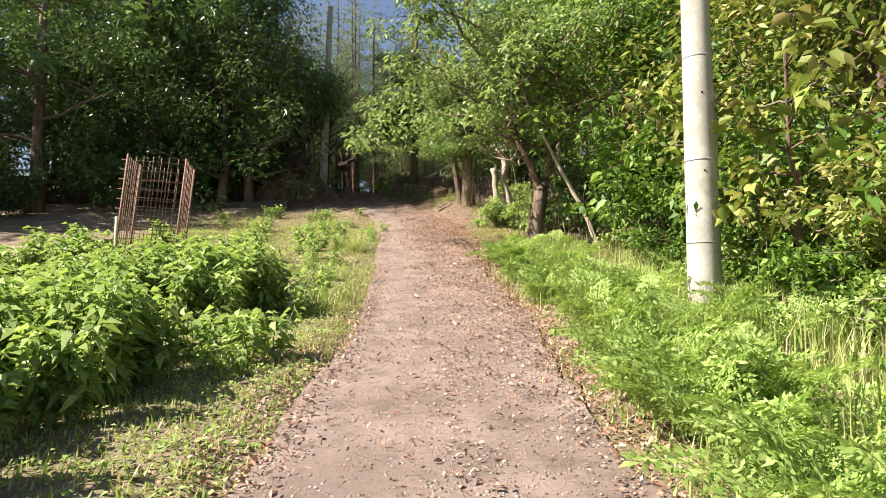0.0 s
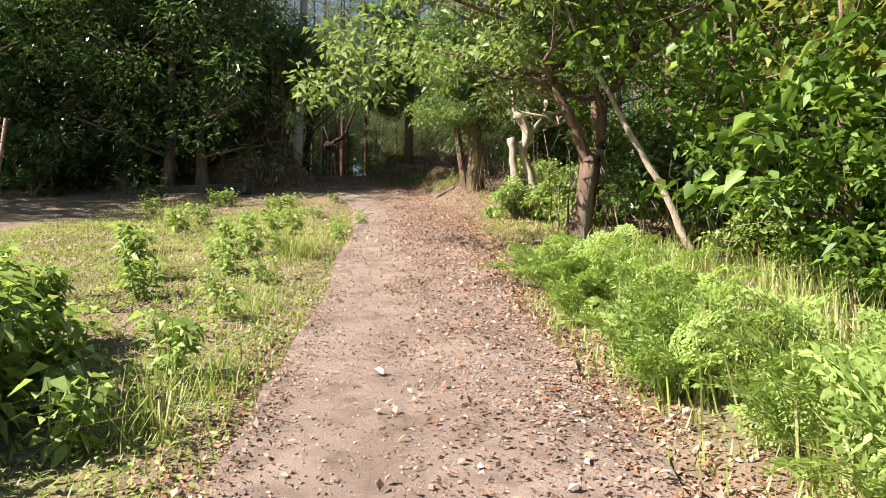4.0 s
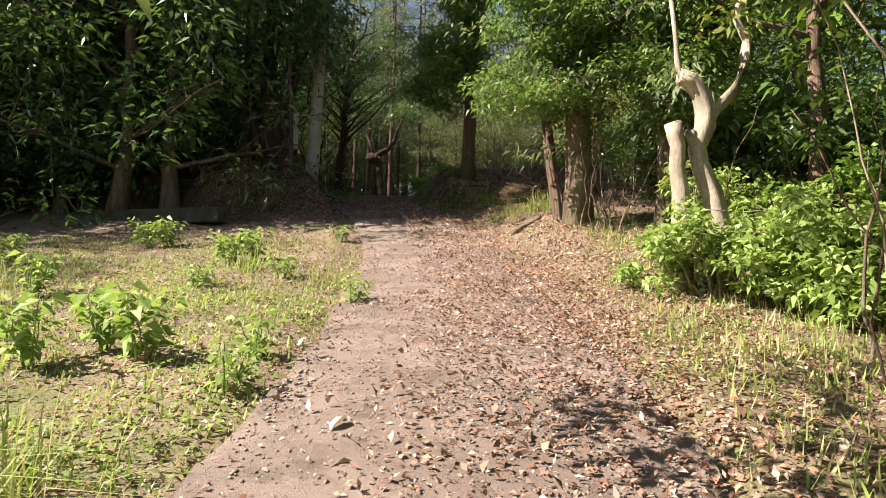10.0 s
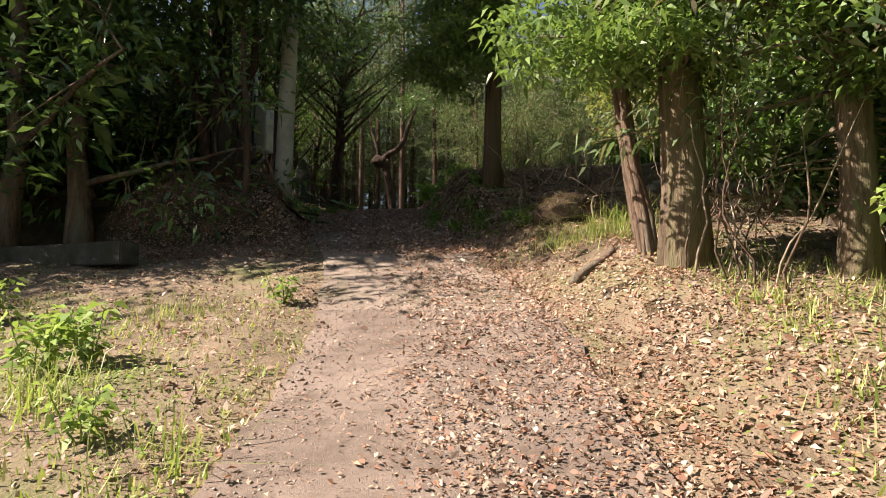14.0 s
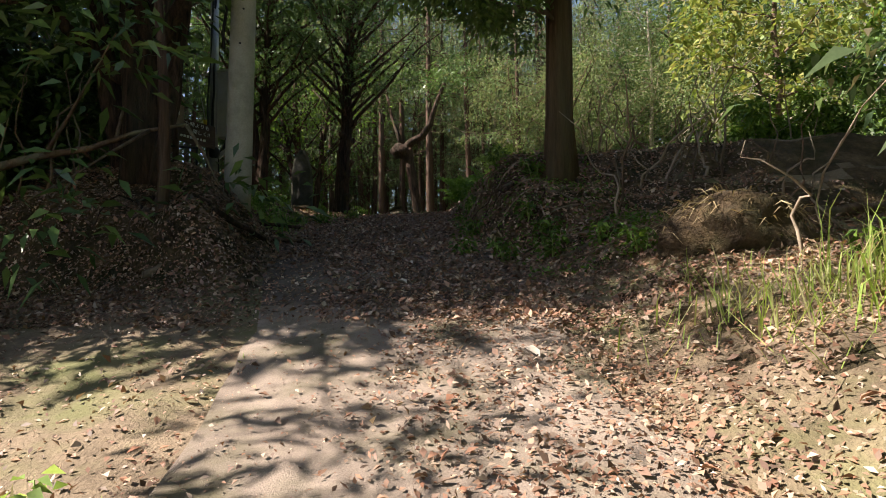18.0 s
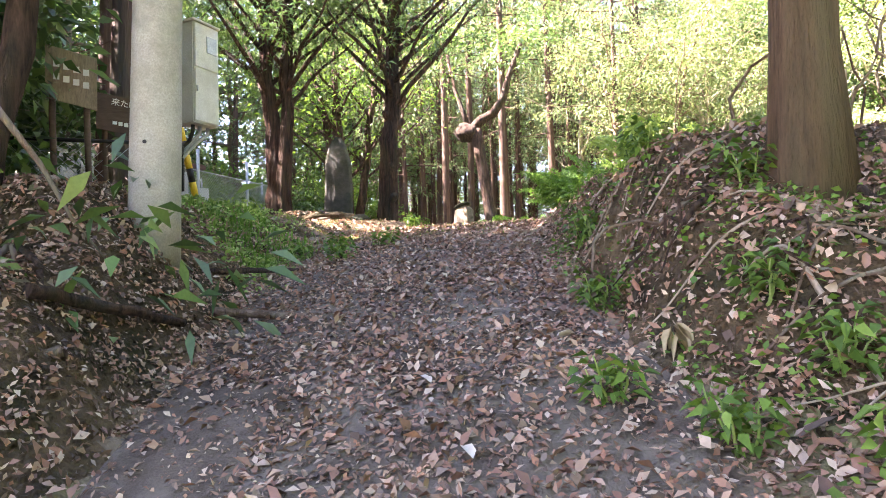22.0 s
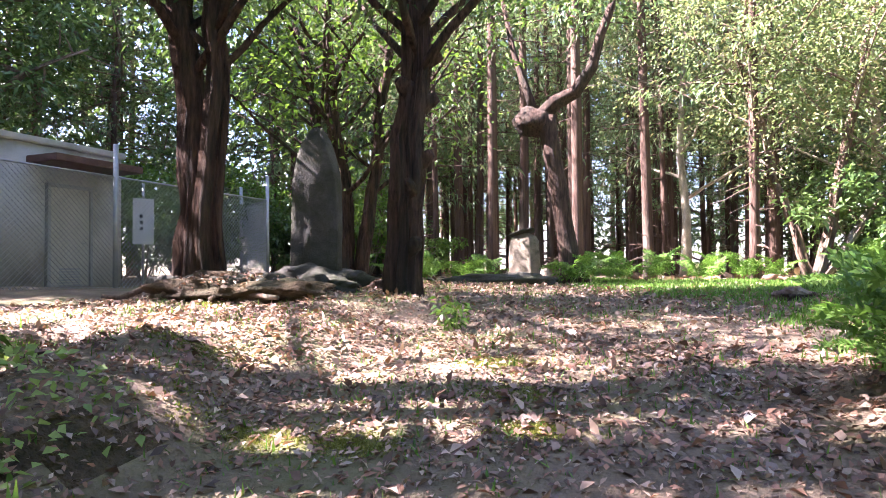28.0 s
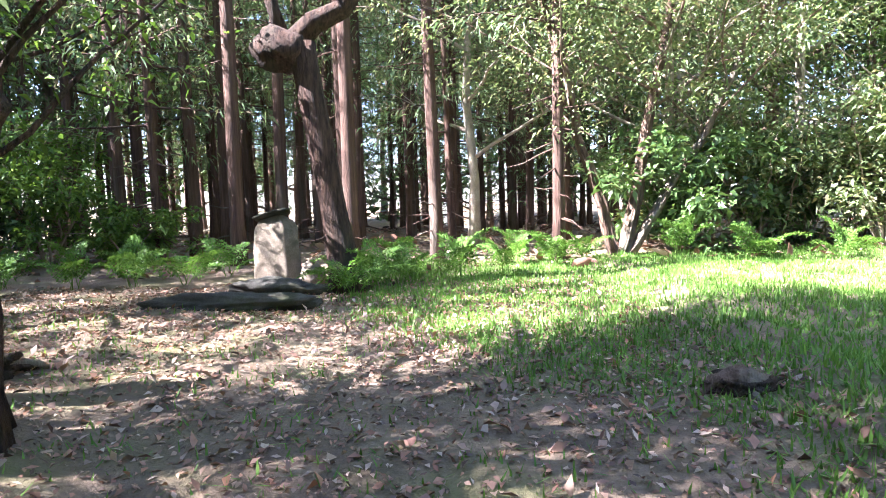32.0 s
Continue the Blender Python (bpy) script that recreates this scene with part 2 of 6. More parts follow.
def mesh_of(name, verts, quads, material, smooth=False):
    """A mesh from arrays of corners and four-cornered faces."""
    me = bpy.data.meshes.new(name)
    verts, quads = np.asarray(verts, np.float32), np.asarray(quads, np.int32)
    me.vertices.add(len(verts))
    me.vertices.foreach_set("co", verts.ravel())
    me.loops.add(quads.size)
    me.loops.foreach_set("vertex_index", quads.ravel())
    me.polygons.add(len(quads))
    me.polygons.foreach_set("loop_start", np.arange(0, quads.size, 4, dtype=np.int32))
    me.polygons.foreach_set("loop_total", np.full(len(quads), 4, np.int32))
    if smooth:
        me.polygons.foreach_set("use_smooth", np.ones(len(quads), bool))
    me.materials.append(material)
    me.update(calc_edges=True)
    me.validate()
    return me


def part(name, me, parent, label="", material=None):
    """Links a mesh, or a bmesh, as one object under a thing or a part."""
    if isinstance(me, bmesh.types.BMesh):
        bm, me = me, bpy.data.meshes.new(name)
        bm.to_mesh(me)
        bm.free()
        me.materials.append(material)
    ob = new(name, me)
    ob.parent = parent
    return tagged(ob, label) if label else ob


def thing(name, x, y, z, label, category, group="", rz=0.0, rx=0.0, ry=0.0):
    ob = new(name)
    ob.empty_display_size = 0.2
    ob.matrix_basis = pose(x, y, z, rx, ry, rz)
    return tagged(ob, label, category, group)


class Shape:
    """Gathers tubes, sheets and leaves as arrays."""

    def __init__(self):
        self.v, self.f, self.n = [], [], 0

    def add(self, v, f):
        self.v.append(np.asarray(v, float).reshape(-1, 3))
        self.f.append(np.asarray(f, int).reshape(-1, 4) + self.n)
        self.n += len(self.v[-1])
        return self

    def tube(self, pts, radii, sides=8, rough=0.0, seed=0):
        pts = np.asarray(pts, float)
        radii = np.broadcast_to(np.asarray(radii, float), (len(pts),))
        r = rng_of(seed)
        d = np.gradient(pts, axis=0)
        d /= np.linalg.norm(d, axis=1)[:, None] + 1e-9
        ref = np.where(np.abs(d[:, 2:3]) > 0.9, [[1.0, 0, 0]], [[0, 0, 1.0]])
        ref = np.broadcast_to(ref[0], d.shape) if np.all(np.abs(d @ ref[0]) < 0.97) else ref
        a = np.cross(ref, d)
        a /= np.linalg.norm(a, axis=1)[:, None] + 1e-9
        b = np.cross(d, a)
        ang = np.linspace(0, 2 * np.pi, sides, endpoint=False)
        rad = radii[:, None] * (1 + rough * r.normal(size=(1, sides)) + 0.4 * rough * r.normal(size=(len(pts), sides)))
        v = pts[:, None] + rad[..., None] * (np.cos(ang)[None, :, None] * a[:, None] + np.sin(ang)[None, :, None] * b[:, None])
        i = np.arange(len(pts) - 1)[:, None] * sides
        j = np.arange(sides)[None]
        k = (j + 1) % sides
        f = np.stack([i + j, i + k, i + k + sides, i + j + sides], -1).reshape(-1, 4)
        v = v.reshape(-1, 3)
        ends = []
        for base, flip in ((0, True), ((len(pts) - 1) * sides, False)):
            for q in range(1, sides - 1, 2):
                c = [base, base + q, base + q + 1, base + min(q + 2, sides - 1)]
                if c[2] != c[3]:
                    ends.append(c[::-1] if flip else c)
        return self.add(v, np.vstack([f, ends]) if ends else f)

    def box(self, x0, y0, z0, x1, y1, z1):
        v = [(x, y, z) for z in (z0, z1) for x, y in ((x0, y0), (x1, y0), (x1, y1), (x0, y1))]
        return self.add(v, [(3, 2, 1, 0), (4, 5, 6, 7), (0, 1, 5, 4), (1, 2, 6, 5), (2, 3, 7, 6), (3, 0, 4, 7)])

    def leaves(self, at, length, width, seed=0, droop=0.25, up=0.9, out=None, fold=0.12, normal=None, round_leaf=False):
        """One folded, pointed leaf at each place; out gives the way that each points."""
        at = np.asarray(at, float)
        r, n = rng_of(seed), len(at)
        length = length * r.uniform(0.65, 1.25, (n, 1))
        width = width * r.uniform(0.7, 1.2, (n, 1))
        nrm = r.normal(size=(n, 3)) * 0.55 + (np.array([[0, 0, up]]) if normal is None else normal * up)
        nrm /= np.linalg.norm(nrm, axis=1)[:, None]
        d = r.normal(size=(n, 3)) if out is None else out + 0.45 * r.normal(size=(n, 3))
        d -= nrm * (d * nrm).sum(1)[:, None]
        d /= np.linalg.norm(d, axis=1)[:, None] + 1e-9
        s = np.cross(nrm, d)
        tip = at + d * length - np.array([0, 0, 1]) * droop * length
        mid = at + d * length * 0.42 + nrm * fold * width
        if round_leaf:
            q, w = at + d * length * 0.72 + nrm * fold * width * 0.8, s * width * 0.40
            m2 = at + d * length * 0.25 + nrm * fold * width * 0.8
            v = np.stack([at, m2 + s * width * 0.42, q + w, tip, q - w * 0.9, m2 - s * width * 0.46], 1).reshape(-1, 3)
            i = np.arange(n)[:, None] * 6
            return self.add(v, np.concatenate([i + [0, 1, 2, 3], i + [0, 3, 4, 5]]))
        v = np.stack([at, mid + s * width / 2, tip, mid - s * width / 2], 1).reshape(-1, 3)
        return self.add(v, np.arange(4 * n).reshape(n, 4))

    def mesh(self, name, material, smooth=False):
        return mesh_of(name, np.vstack(self.v), np.vstack(self.f), material, smooth)


def wander(p, q, n, amount, seed):
    """A bent line from p to q."""
    r = rng_of(seed)
    t = np.linspace(0, 1, n)[:, None]
    w = np.cumsum(r.normal(size=(n, 3)), 0)
    w -= w[0] * (1 - t) + w[-1] * t
    return np.asarray(p, float) * (1 - t) + np.asarray(q, float) * t + w * amount


def bevelled(sx, sy, sz, b=0.01, seg=2):
    bm = bmesh.new()
    bmesh.ops.create_cube(bm, size=1)
    bmesh.ops.scale(bm, vec=(sx, sy, sz), verts=bm.verts)
    bmesh.ops.bevel(bm, geom=bm.edges[:], offset=b, segments=seg, affect="EDGES")
    return bm


def moved(bm, x=0, y=0, z=0):
    bmesh.ops.translate(bm, vec=(x, y, z), verts=bm.verts)
    return bm


def rock(sx, sy, sz, seed, cuts=3, rough=0.12):
    """A lumpy stone."""
    bm = bmesh.new()
    bmesh.ops.create_icosphere(bm, subdivisions=cuts, radius=1)
    o = Vector((seed * 7.3, seed * 3.1, seed))
    for v in bm.verts:
        k = 1 + rough * 2 * (noise.noise(v.co * 1.3 + o)) + rough * noise.noise(v.co * 4 + o)
        c = v.co * k
        v.co = Vector((c.x * sx, c.y * sy, c.z * sz))
    for f in bm.faces:
        f.smooth = True
    return bm

# ---- the lie of the land ----
def smooth_table(ys, vs):
    yy = np.arange(-8, 60, 0.25)
    v = np.interp(yy, ys, vs)
    k = np.exp(-0.5 * (np.arange(-8, 9) / 3.5) ** 2)
    k /= k.sum()
    return yy, np.convolve(np.pad(v, 8, mode="edge"), k, "valid")


LINE_Y = [-8, 0, 4.6, 7.4, 10, 13, 17, 20, 23.0, 26.0, 29.0, 31.3, 33.3, 34.8, 38.5, 42.5, 60]
RX = smooth_table(LINE_Y, [0, 0.0, 0.01, 0.06, -0.05, -0.27, -0.57, -0.95, -1.45, -2.26, -3.31, -4.4, -4.96, -5.07, -4.7, -4.1, -3.0])
RZ = smooth_table(LINE_Y, [-0.9, 0.0, 0.55, 0.94, 1.38, 2.05, 3.02, 3.56, 4.29, 5.11, 5.94, 6.53, 7.0, 7.26, 7.6, 7.55, 7.55])


def road_x(y):
    return np.interp(y, *RX)


def road_z(y):
    return np.interp(y, *RZ)


def step(a, b, v):
    t = np.clip((v - a) / (b - a), 0, 1)
    return t * t * (3 - 2 * t)


def ripple(x, y):
    return 0.035 * np.sin(1.7 * x + 0.6 * y) * np.sin(1.1 * y - 0.5 * x) + 0.02 * np.sin(4.1 * x + 1.3) * np.sin(3.7 * y) + 0.012 * np.sin(9 * x + 2 * y) * np.sin(8 * y - 3 * x)


def wider(y):
    """How much the track widens on its left towards the ramp."""
    return 0.36 * step(24.5, 28.5, np.asarray(y, float))


def ground(x, y):
    """Height of the ground."""
    x, y = np.asarray(x, float), np.asarray(y, float)
    d = x - road_x(y)
    z = road_z(y) + np.where(y < -8, (y + 8) * 0.1, 0) - 0.06 * step(40, 130, y) * (y - 40)
    off = step(1.15, 1.5, np.abs(d) - wider(y) * (d < 0))
    base = z - 0.05 + off * (ripple(x, y) + 0.03)
    base = base + 0.35 * step(1.3, 2.6, d) * step(19, 24.5, y) + 0.12 * step(1.4, 3.2, d) * step(20, 10, y)
    left_t = np.interp(y, [26, 28, 29.3, 31, 33, 37, 41, 45], [6.4, 6.95, 7.2, 7.32, 7.36, 7.58, 7.54, 7.55])
    right_t = np.interp(y, [26, 28, 29.3, 29.9, 30.5, 31.5, 33, 35, 37, 45], [5.9, 6.2, 6.55, 6.85, 7.35, 7.42, 7.4, 7.4, 7.55, 7.55])
    wob = 0.25 * np.sin(1.9 * y + 0.7) + 0.18 * np.sin(4.3 * y) + 0.15 * np.sin(2.3 * x)
    cut_l = step(1.1, 2.3, -d - wider(y) + 0.25 * wob) * step(27.3, 28.7, y + wob)
    cut_r = step(1.35, 2.1, d + 0.4 * wob) * step(28.2, 29.7, y + wob)
    rough = 0.05 * np.sin(5.1 * x + 3 * y) * np.sin(4.7 * y - 2 * x)
    top = np.where(d < 0, left_t, right_t) + ripple(x, y) + rough * step(36, 34, y)
    m = np.where(d < 0, cut_l, cut_r)
    return base * (1 - m) + top * m


def gz(x, y):
    return float(ground(x, y))

# ---- ground sheet ----
def axis_of(lo, hi, fine, far):
    a = list(np.arange(lo, hi + 1e-6, fine))
    s, k = fine, []
    p = hi
    while p < far:
        s *= 1.35
        p += s
        k.append(p)
    q, s, j = lo, fine, []
    while q > -far:
        s *= 1.35
        q -= s
        j.append(q)
    return np.array(j[::-1] + a + k)


gx, gy = axis_of(-11, 4, 0.15, 600), axis_of(-1, 45, 0.15, 600)
GX, GY = np.meshgrid(gx, gy)
GZ = ground(GX, GY)
nx, ny = len(gx), len(gy)
ii = (np.arange(ny - 1)[:, None] * nx + np.arange(nx - 1)[None]).ravel()
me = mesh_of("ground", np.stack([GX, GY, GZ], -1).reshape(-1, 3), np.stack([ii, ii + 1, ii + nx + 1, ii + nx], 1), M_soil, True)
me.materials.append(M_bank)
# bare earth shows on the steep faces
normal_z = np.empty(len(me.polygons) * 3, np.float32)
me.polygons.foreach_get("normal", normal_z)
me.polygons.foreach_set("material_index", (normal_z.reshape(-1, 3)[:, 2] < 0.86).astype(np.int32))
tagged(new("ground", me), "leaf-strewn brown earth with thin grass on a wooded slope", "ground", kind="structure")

# ---- concrete track: cast bays with a joint between them ----
def road_bay(y0, y1, k):
    n = max(3, int((y1 - y0) / 0.3))
    ys = np.linspace(y0 + 0.001, y1 - 0.001, n)
    r = rng_of(50 + k)
    cols = np.linspace(-1, 1, 9)
    half_l = 1.15 + wider(ys) + 0.05 * np.sin(1.3 * ys + 1) + 0.02 * r.normal(size=n)
    half_r = 1.12 + 0.06 * np.sin(0.9 * ys) + 0.03 * r.normal(size=n)
    x = road_x(ys)[:, None] + np.where(cols < 0, cols * half_l[:, None], cols * half_r[:, None])
    yy = np.repeat(ys[:, None], 9, 1)
    z = road_z(yy) + 0.012 - 0.012 * cols ** 2 + 0.004 * np.sin(2.1 * x + 3 * yy)
    top = np.stack([x, yy, z], -1)
    s = Shape()
    i = (np.arange(n - 1)[:, None] * 9 + np.arange(8)[None]).ravel()
    s.add(top.reshape(-1, 3), np.stack([i, i + 1, i + 10, i + 9], 1))
    for edge, flip in ((top[:, 0], True), (top[:, -1], False), (top[0], False), (top[-1], True)):
        low = edge - [0, 0, 0.16]
        m = len(edge)
        j = np.arange(m - 1)
        f = np.stack([j, j + 1, j + 1 + m, j + m], 1)
        s.add(np.vstack([edge, low]), f[:, ::-1] if flip else f)
    return s.mesh("road_bay", M_road if y0 < 23 else M_damproad if y0 < 26 else M_rampdirt)


road = tagged(new("road"), "weathered pinkish-grey concrete farm track with fallen leaves", "road", kind="structure")
for k, (a, b) in enumerate(zip((-6, -1, 4, 9, 14, 19, 23.6, 27.0, 30.2), (-1, 4, 9, 14, 19, 23.6, 27.0, 30.2, 33.0))):
    part("road_bay", road_bay(a, b, k), road)

# ---- low concrete slab at the edge of the clearing under the trees ----
slab = thing("concrete_slab", -8.0, 26.2, gz(-8.0, 26.2), "low mossy concrete slab lying on the grass", "slab", rz=-14)
part("block", moved(bevelled(3.1, 0.35, 0.34, 0.02), 0, 0, 0.10), slab, material=M_stone)

# ---- trees ----
def clusters_on(ends, per, spread, seed, flat=0.7):
    r = rng_of(seed)
    p = np.repeat(np.asarray(ends), per, 0)
    q = r.normal(size=p.shape)
    q *= (spread * r.uniform(0.35, 1.0, (len(p), 1))) / (np.linalg.norm(q, axis=1)[:, None] + 1e-9)
    q[:, 2] *= flat
    return p + q, q


def grown(seed, height, r0, lean=(0, 0), first=0.35, limbs=9, reach=2.4, rise=0.9, twigs=4, bend=0.05, fork=None):
    """Trunk line, limb lines with their radii, and the twig ends."""
    r = rng_of(seed)
    trunk = wander((0, 0, -0.15), (lean[0], lean[1], height), 12, bend, seed + 1)
    trunk[:, :2] *= 1
    rad = r0 * np.linspace(1, 0.22, 12)
    rad[0] *= 1.55
    rad[1] *= 1.12
    out, ends = [], []
    for k in range(limbs):
        t = first + (1 - first) * (k + 0.5) / limbs
        p = np.array([np.interp(t, np.linspace(0, 1, 12), trunk[:, c]) for c in range(3)])
        a = k * 2.4 + r.uniform(-0.5, 0.5)
        ln = reach * r.uniform(0.7, 1.15) * (1.15 - 0.55 * t)
        q = p + np.array([math.cos(a) * ln, math.sin(a) * ln, rise * ln * r.uniform(0.5, 1.1)])
        lr = r0 * (1 - 0.75 * t) * 0.5
        line = wander(p, q, 7, bend * 1.3, seed * 31 + k)
        out.append((line, lr * np.linspace(1, 0.25, 7)))
        for j in range(twigs):
            u = 0.4 + 0.6 * (j + 1) / twigs
            b = np.array([np.interp(u, np.linspace(0, 1, 7), line[:, c]) for c in range(3)])
            e = b + r.normal(size=3) * ln * 0.28 + [0, 0, 0.1 * ln]
            out.append((wander(b, e, 4, 0.03, seed * 77 + k * 9 + j), np.linspace(lr * 0.3, 0.004, 4)))
            ends.append(e)
    return trunk, rad, out, np.array(ends)


def tree_meshes(key, seed, height, r0, bark, leaf, per=60, spread=0.7, size=(0.16, 0.07), sides=10, flat=0.7, droop=0.25, **kw):
    trunk, rad, limbs, ends = grown(seed, height, r0, **kw)
    t = Shape().tube(trunk, rad, sides, 0.06, seed).mesh(key + "_trunk", bark, True)
    b = Shape()
    for i, (line, lr) in enumerate(limbs):
        b.tube(line, lr, 5, 0.05, seed + i)
    b = b.mesh(key + "_branches", bark, True)
    at, out = clusters_on(ends, per, spread, seed + 5, flat)
    c = Shape().leaves(at, size[0], size[1], seed + 9, droop, 0.8, out).mesh(key + "_crown", leaf)
    return t, b, c


def plant_tree(name, x, y, meshes, label, group="", rz=0.0, category="tree", z=None, rx=0.0, ry=0.0):
    ob = thing(name, x, y, gz(x, y) if z is None else z, label, category, group, rz, rx, ry)
    for n, me in zip(("trunk", "branchwork", "crown", "twigwork"), meshes):
        if isinstance(me, list):
            for limb in me:
                part("limb", limb, ob)
        else:
            tagged(part(n, me, ob), kind="stuff" if n.endswith("work") else "")
    return ob


def conifer_meshes(key, seed, height, r0, bark, leaf, start=0.35, reach=2.2, whorls=16, per=26, size=(0.34, 0.09), dead=True, clear=None):
    """A planted cedar: a straight bole, drooping branches in rings, dead stubs below."""
    r = rng_of(seed)
    trunk = wander((0, 0, -0.2), (r.uniform(-0.3, 0.3), r.uniform(-0.3, 0.3), height), 9, 0.03, seed)
    rad = r0 * np.linspace(1, 0.15, 9)
    rad[0] *= 1.2
    trunk[1, 2] = 0.75
    t = Shape().tube(trunk, rad, 9, 0.05, seed).mesh(key + "_trunk", bark, True)
    b, ends, outs = Shape(), [], []
    for k in range(whorls * 3):
        u = start + (0.97 - start) * (k / (whorls * 3))
        p = np.array([np.interp(u, np.linspace(0, 1, 9), trunk[:, c]) for c in range(3)])
        a = k * 2.4 + r.uniform(-0.4, 0.4)
        ln = reach * (1.1 - 0.85 * u) * r.uniform(0.7, 1.2)
        if clear and p[2] < clear[2] and math.cos(a) * clear[0] + math.sin(a) * clear[1] > 0.05:
            continue
        q = p + [math.cos(a) * ln, math.sin(a) * ln, -0.15 * ln + 0.3 * u * ln]
        b.tube(wander(p, q, 4, 0.04, seed + k), np.linspace(0.028, 0.006, 4), 3)
        n = int(per * (0.4 + ln / reach))
        w = r.uniform(0.25, 1.05, (n, 1))
        ends.append(p * (1 - w) + q * w + r.normal(size=(n, 3)) * [0.22, 0.22, 0.12])
        outs.append(np.repeat([[math.cos(a), math.sin(a), -0.5]], n, 0))
    if dead:
        for k in range(14):
            u = r.uniform(0.08, start)
            p = np.array([np.interp(u, np.linspace(0, 1, 9), trunk[:, c]) for c in range(3)])
            a, ln = r.uniform(0, 6.28), r.uniform(0.3, 1.1)
            b.tube(wander(p, p + [math.cos(a) * ln, math.sin(a) * ln, r.uniform(-0.3, 0.1)], 4, 0.03, seed + 90 + k), np.linspace(0.016, 0.004, 4), 4)
    c = Shape().leaves(np.vstack(ends), size[0], size[1], seed + 3, 0.45, 0.7, np.vstack(outs)).mesh(key + "_crown", leaf)
    return t, b.mesh(key + "_branches", bark, True), c


def shrub_meshes(key, seed, height, width, leaf, count=2200, size=(0.12, 0.055), stems=7, bark=M_dead):
    """A bush: thin stems from one foot and an uneven mass of leaves."""
    r = rng_of(seed)
    s, ends = Shape(), []
    for k in range(stems):
        a = k * 2.4
        top = np.array([math.cos(a) * width * r.uniform(0.15, 0.6), math.sin(a) * width * r.uniform(0.15, 0.6), height * r.uniform(0.6, 1.0)])
        line = wander((0.04 * math.cos(a), 0.04 * math.sin(a), -0.05), top, 8, 0.05, seed + k)
        s.tube(line, np.linspace(0.016 + 0.004 * height, 0.004, 8), 5)
        for j in range(6):
            u = 0.2 + 0.8 * (j + 1) / 6
            b = np.array([np.interp(u, np.linspace(0, 1, 8), line[:, c]) for c in range(3)])
            e = b + r.normal(size=3) * [width * 0.24, width * 0.24, height * 0.07]
            e[2] = max(e[2], 0.08)
            s.tube(wander(b, e, 3, 0.02, seed + 40 + j), (0.006, 0.004, 0.002), 4)
            ends.append(e)
    at, out = clusters_on(np.array(ends), count // len(ends), 0.085 * (height + width), seed + 2, 0.7)
    at[:, 2] = np.maximum(at[:, 2], 0.03)
    c = Shape().leaves(at, size[0], size[1], seed + 3, 0.3, 0.8, out).mesh(key + "_leaves", leaf)
    return s.mesh(key + "_stems", bark, True), c


def plant_shrub(x, y, meshes, label, group="", rz=0.0, name="shrub", category="shrub"):
    ob = thing(name, x, y, gz(x, y), label, category, group, rz)
    tagged(part("stemwork", meshes[0], ob), kind="stuff")
    part("foliage", meshes[1], ob)
    return ob


# -- the roadside tree: a leaning bole that forks, with bare crooked branches below its crown --
tA = thing("roadside_tree", 2.33, 15.75, gz(2.33, 15.75), "forked roadside tree with bare crooked branches and sunlit green crown", "tree")
part("trunk", Shape().tube([(-0.02, 0, -0.2), (0.0, 0, 0.1), (0.06, 0, 0.5), (0.14, 0, 1.0), (0.19, 0, 1.36), (0.24, 0.02, 1.6)], (0.27, 0.2, 0.165, 0.16, 0.175, 0.12), 14, 0.09, 2).mesh("roadside_trunk", M_bark, True), tA, "grey-brown mossy bole with rough bark")
bA, endA = Shape(), []
STEMS = (([(0.17, 0, 1.3), (0.1, 0, 1.62), (-0.07, -0.05, 2.06), (-0.32, -0.1, 2.5), (-0.46, -0.15, 2.9), (-0.66, -0.2, 3.4), (-1.0, -0.3, 4.3), (-1.5, -0.4, 5.2)], 0.112),
         ([(0.26, 0, 1.3), (0.38, 0.05, 1.65), (0.42, 0.1, 2.06), (0.47, 0.1, 2.45), (0.7, 0.1, 2.85), (1.02, 0.1, 3.3), (1.4, 0.1, 4.2), (1.6, 0.2, 5.2)], 0.092),
         ([(0.47, 0.1, 2.45), (0.3, 0.0, 2.75), (0.28, -0.1, 3.3), (0.1, -0.2, 4.2), (0.2, -0.3, 5.4)], 0.06))
for k, (line, r0) in enumerate(STEMS):
    line = np.array(line)
    uu = np.linspace(0, 1, 24)
    fine = np.stack([np.interp(uu, np.linspace(0, 1, len(line)), line[:, c]) for c in range(3)], 1) + 0.018 * rng_of(k + 40).normal(size=(24, 3))
    part("stem", Shape().tube(fine, np.linspace(r0, r0 * 0.4, 24), 11, 0.08, k).mesh("roadside_stem", M_bark, True), tA)
    rA = rng_of(20 + k)
    for j in range(9):
        p = fine[int(8 + 15 * (j + 1) / 9.01)]
        a = j * 2.4 + k
        ln = rA.uniform(1.3, 3.0)
        q = p + np.array([math.cos(a) * ln - 0.9, math.sin(a) * ln - 0.1, ln * rA.uniform(0.15, 0.95)])
        lim = wander(p, q, 9, 0.11, 60 + j + 20 * k)
        part("limb", Shape().tube(lim, np.linspace(0.05, 0.014, 9), 6, 0.08, j).mesh("roadside_limb", M_bark, True), tA)
        for i in range(7):
            b = lim[min(8, 2 + i)]
            e = b + rA.normal(size=3) * [0.55, 0.55, 0.35] + [0, 0, 0.1]
            bA.tube(wander(b, e, 6, 0.08, 300 + i + 10 * j), np.linspace(0.014, 0.004, 6), 4)
            if e[2] > 2.75 and (e[0] < -0.5 or e[2] > 4.0):
                endA.append(e)
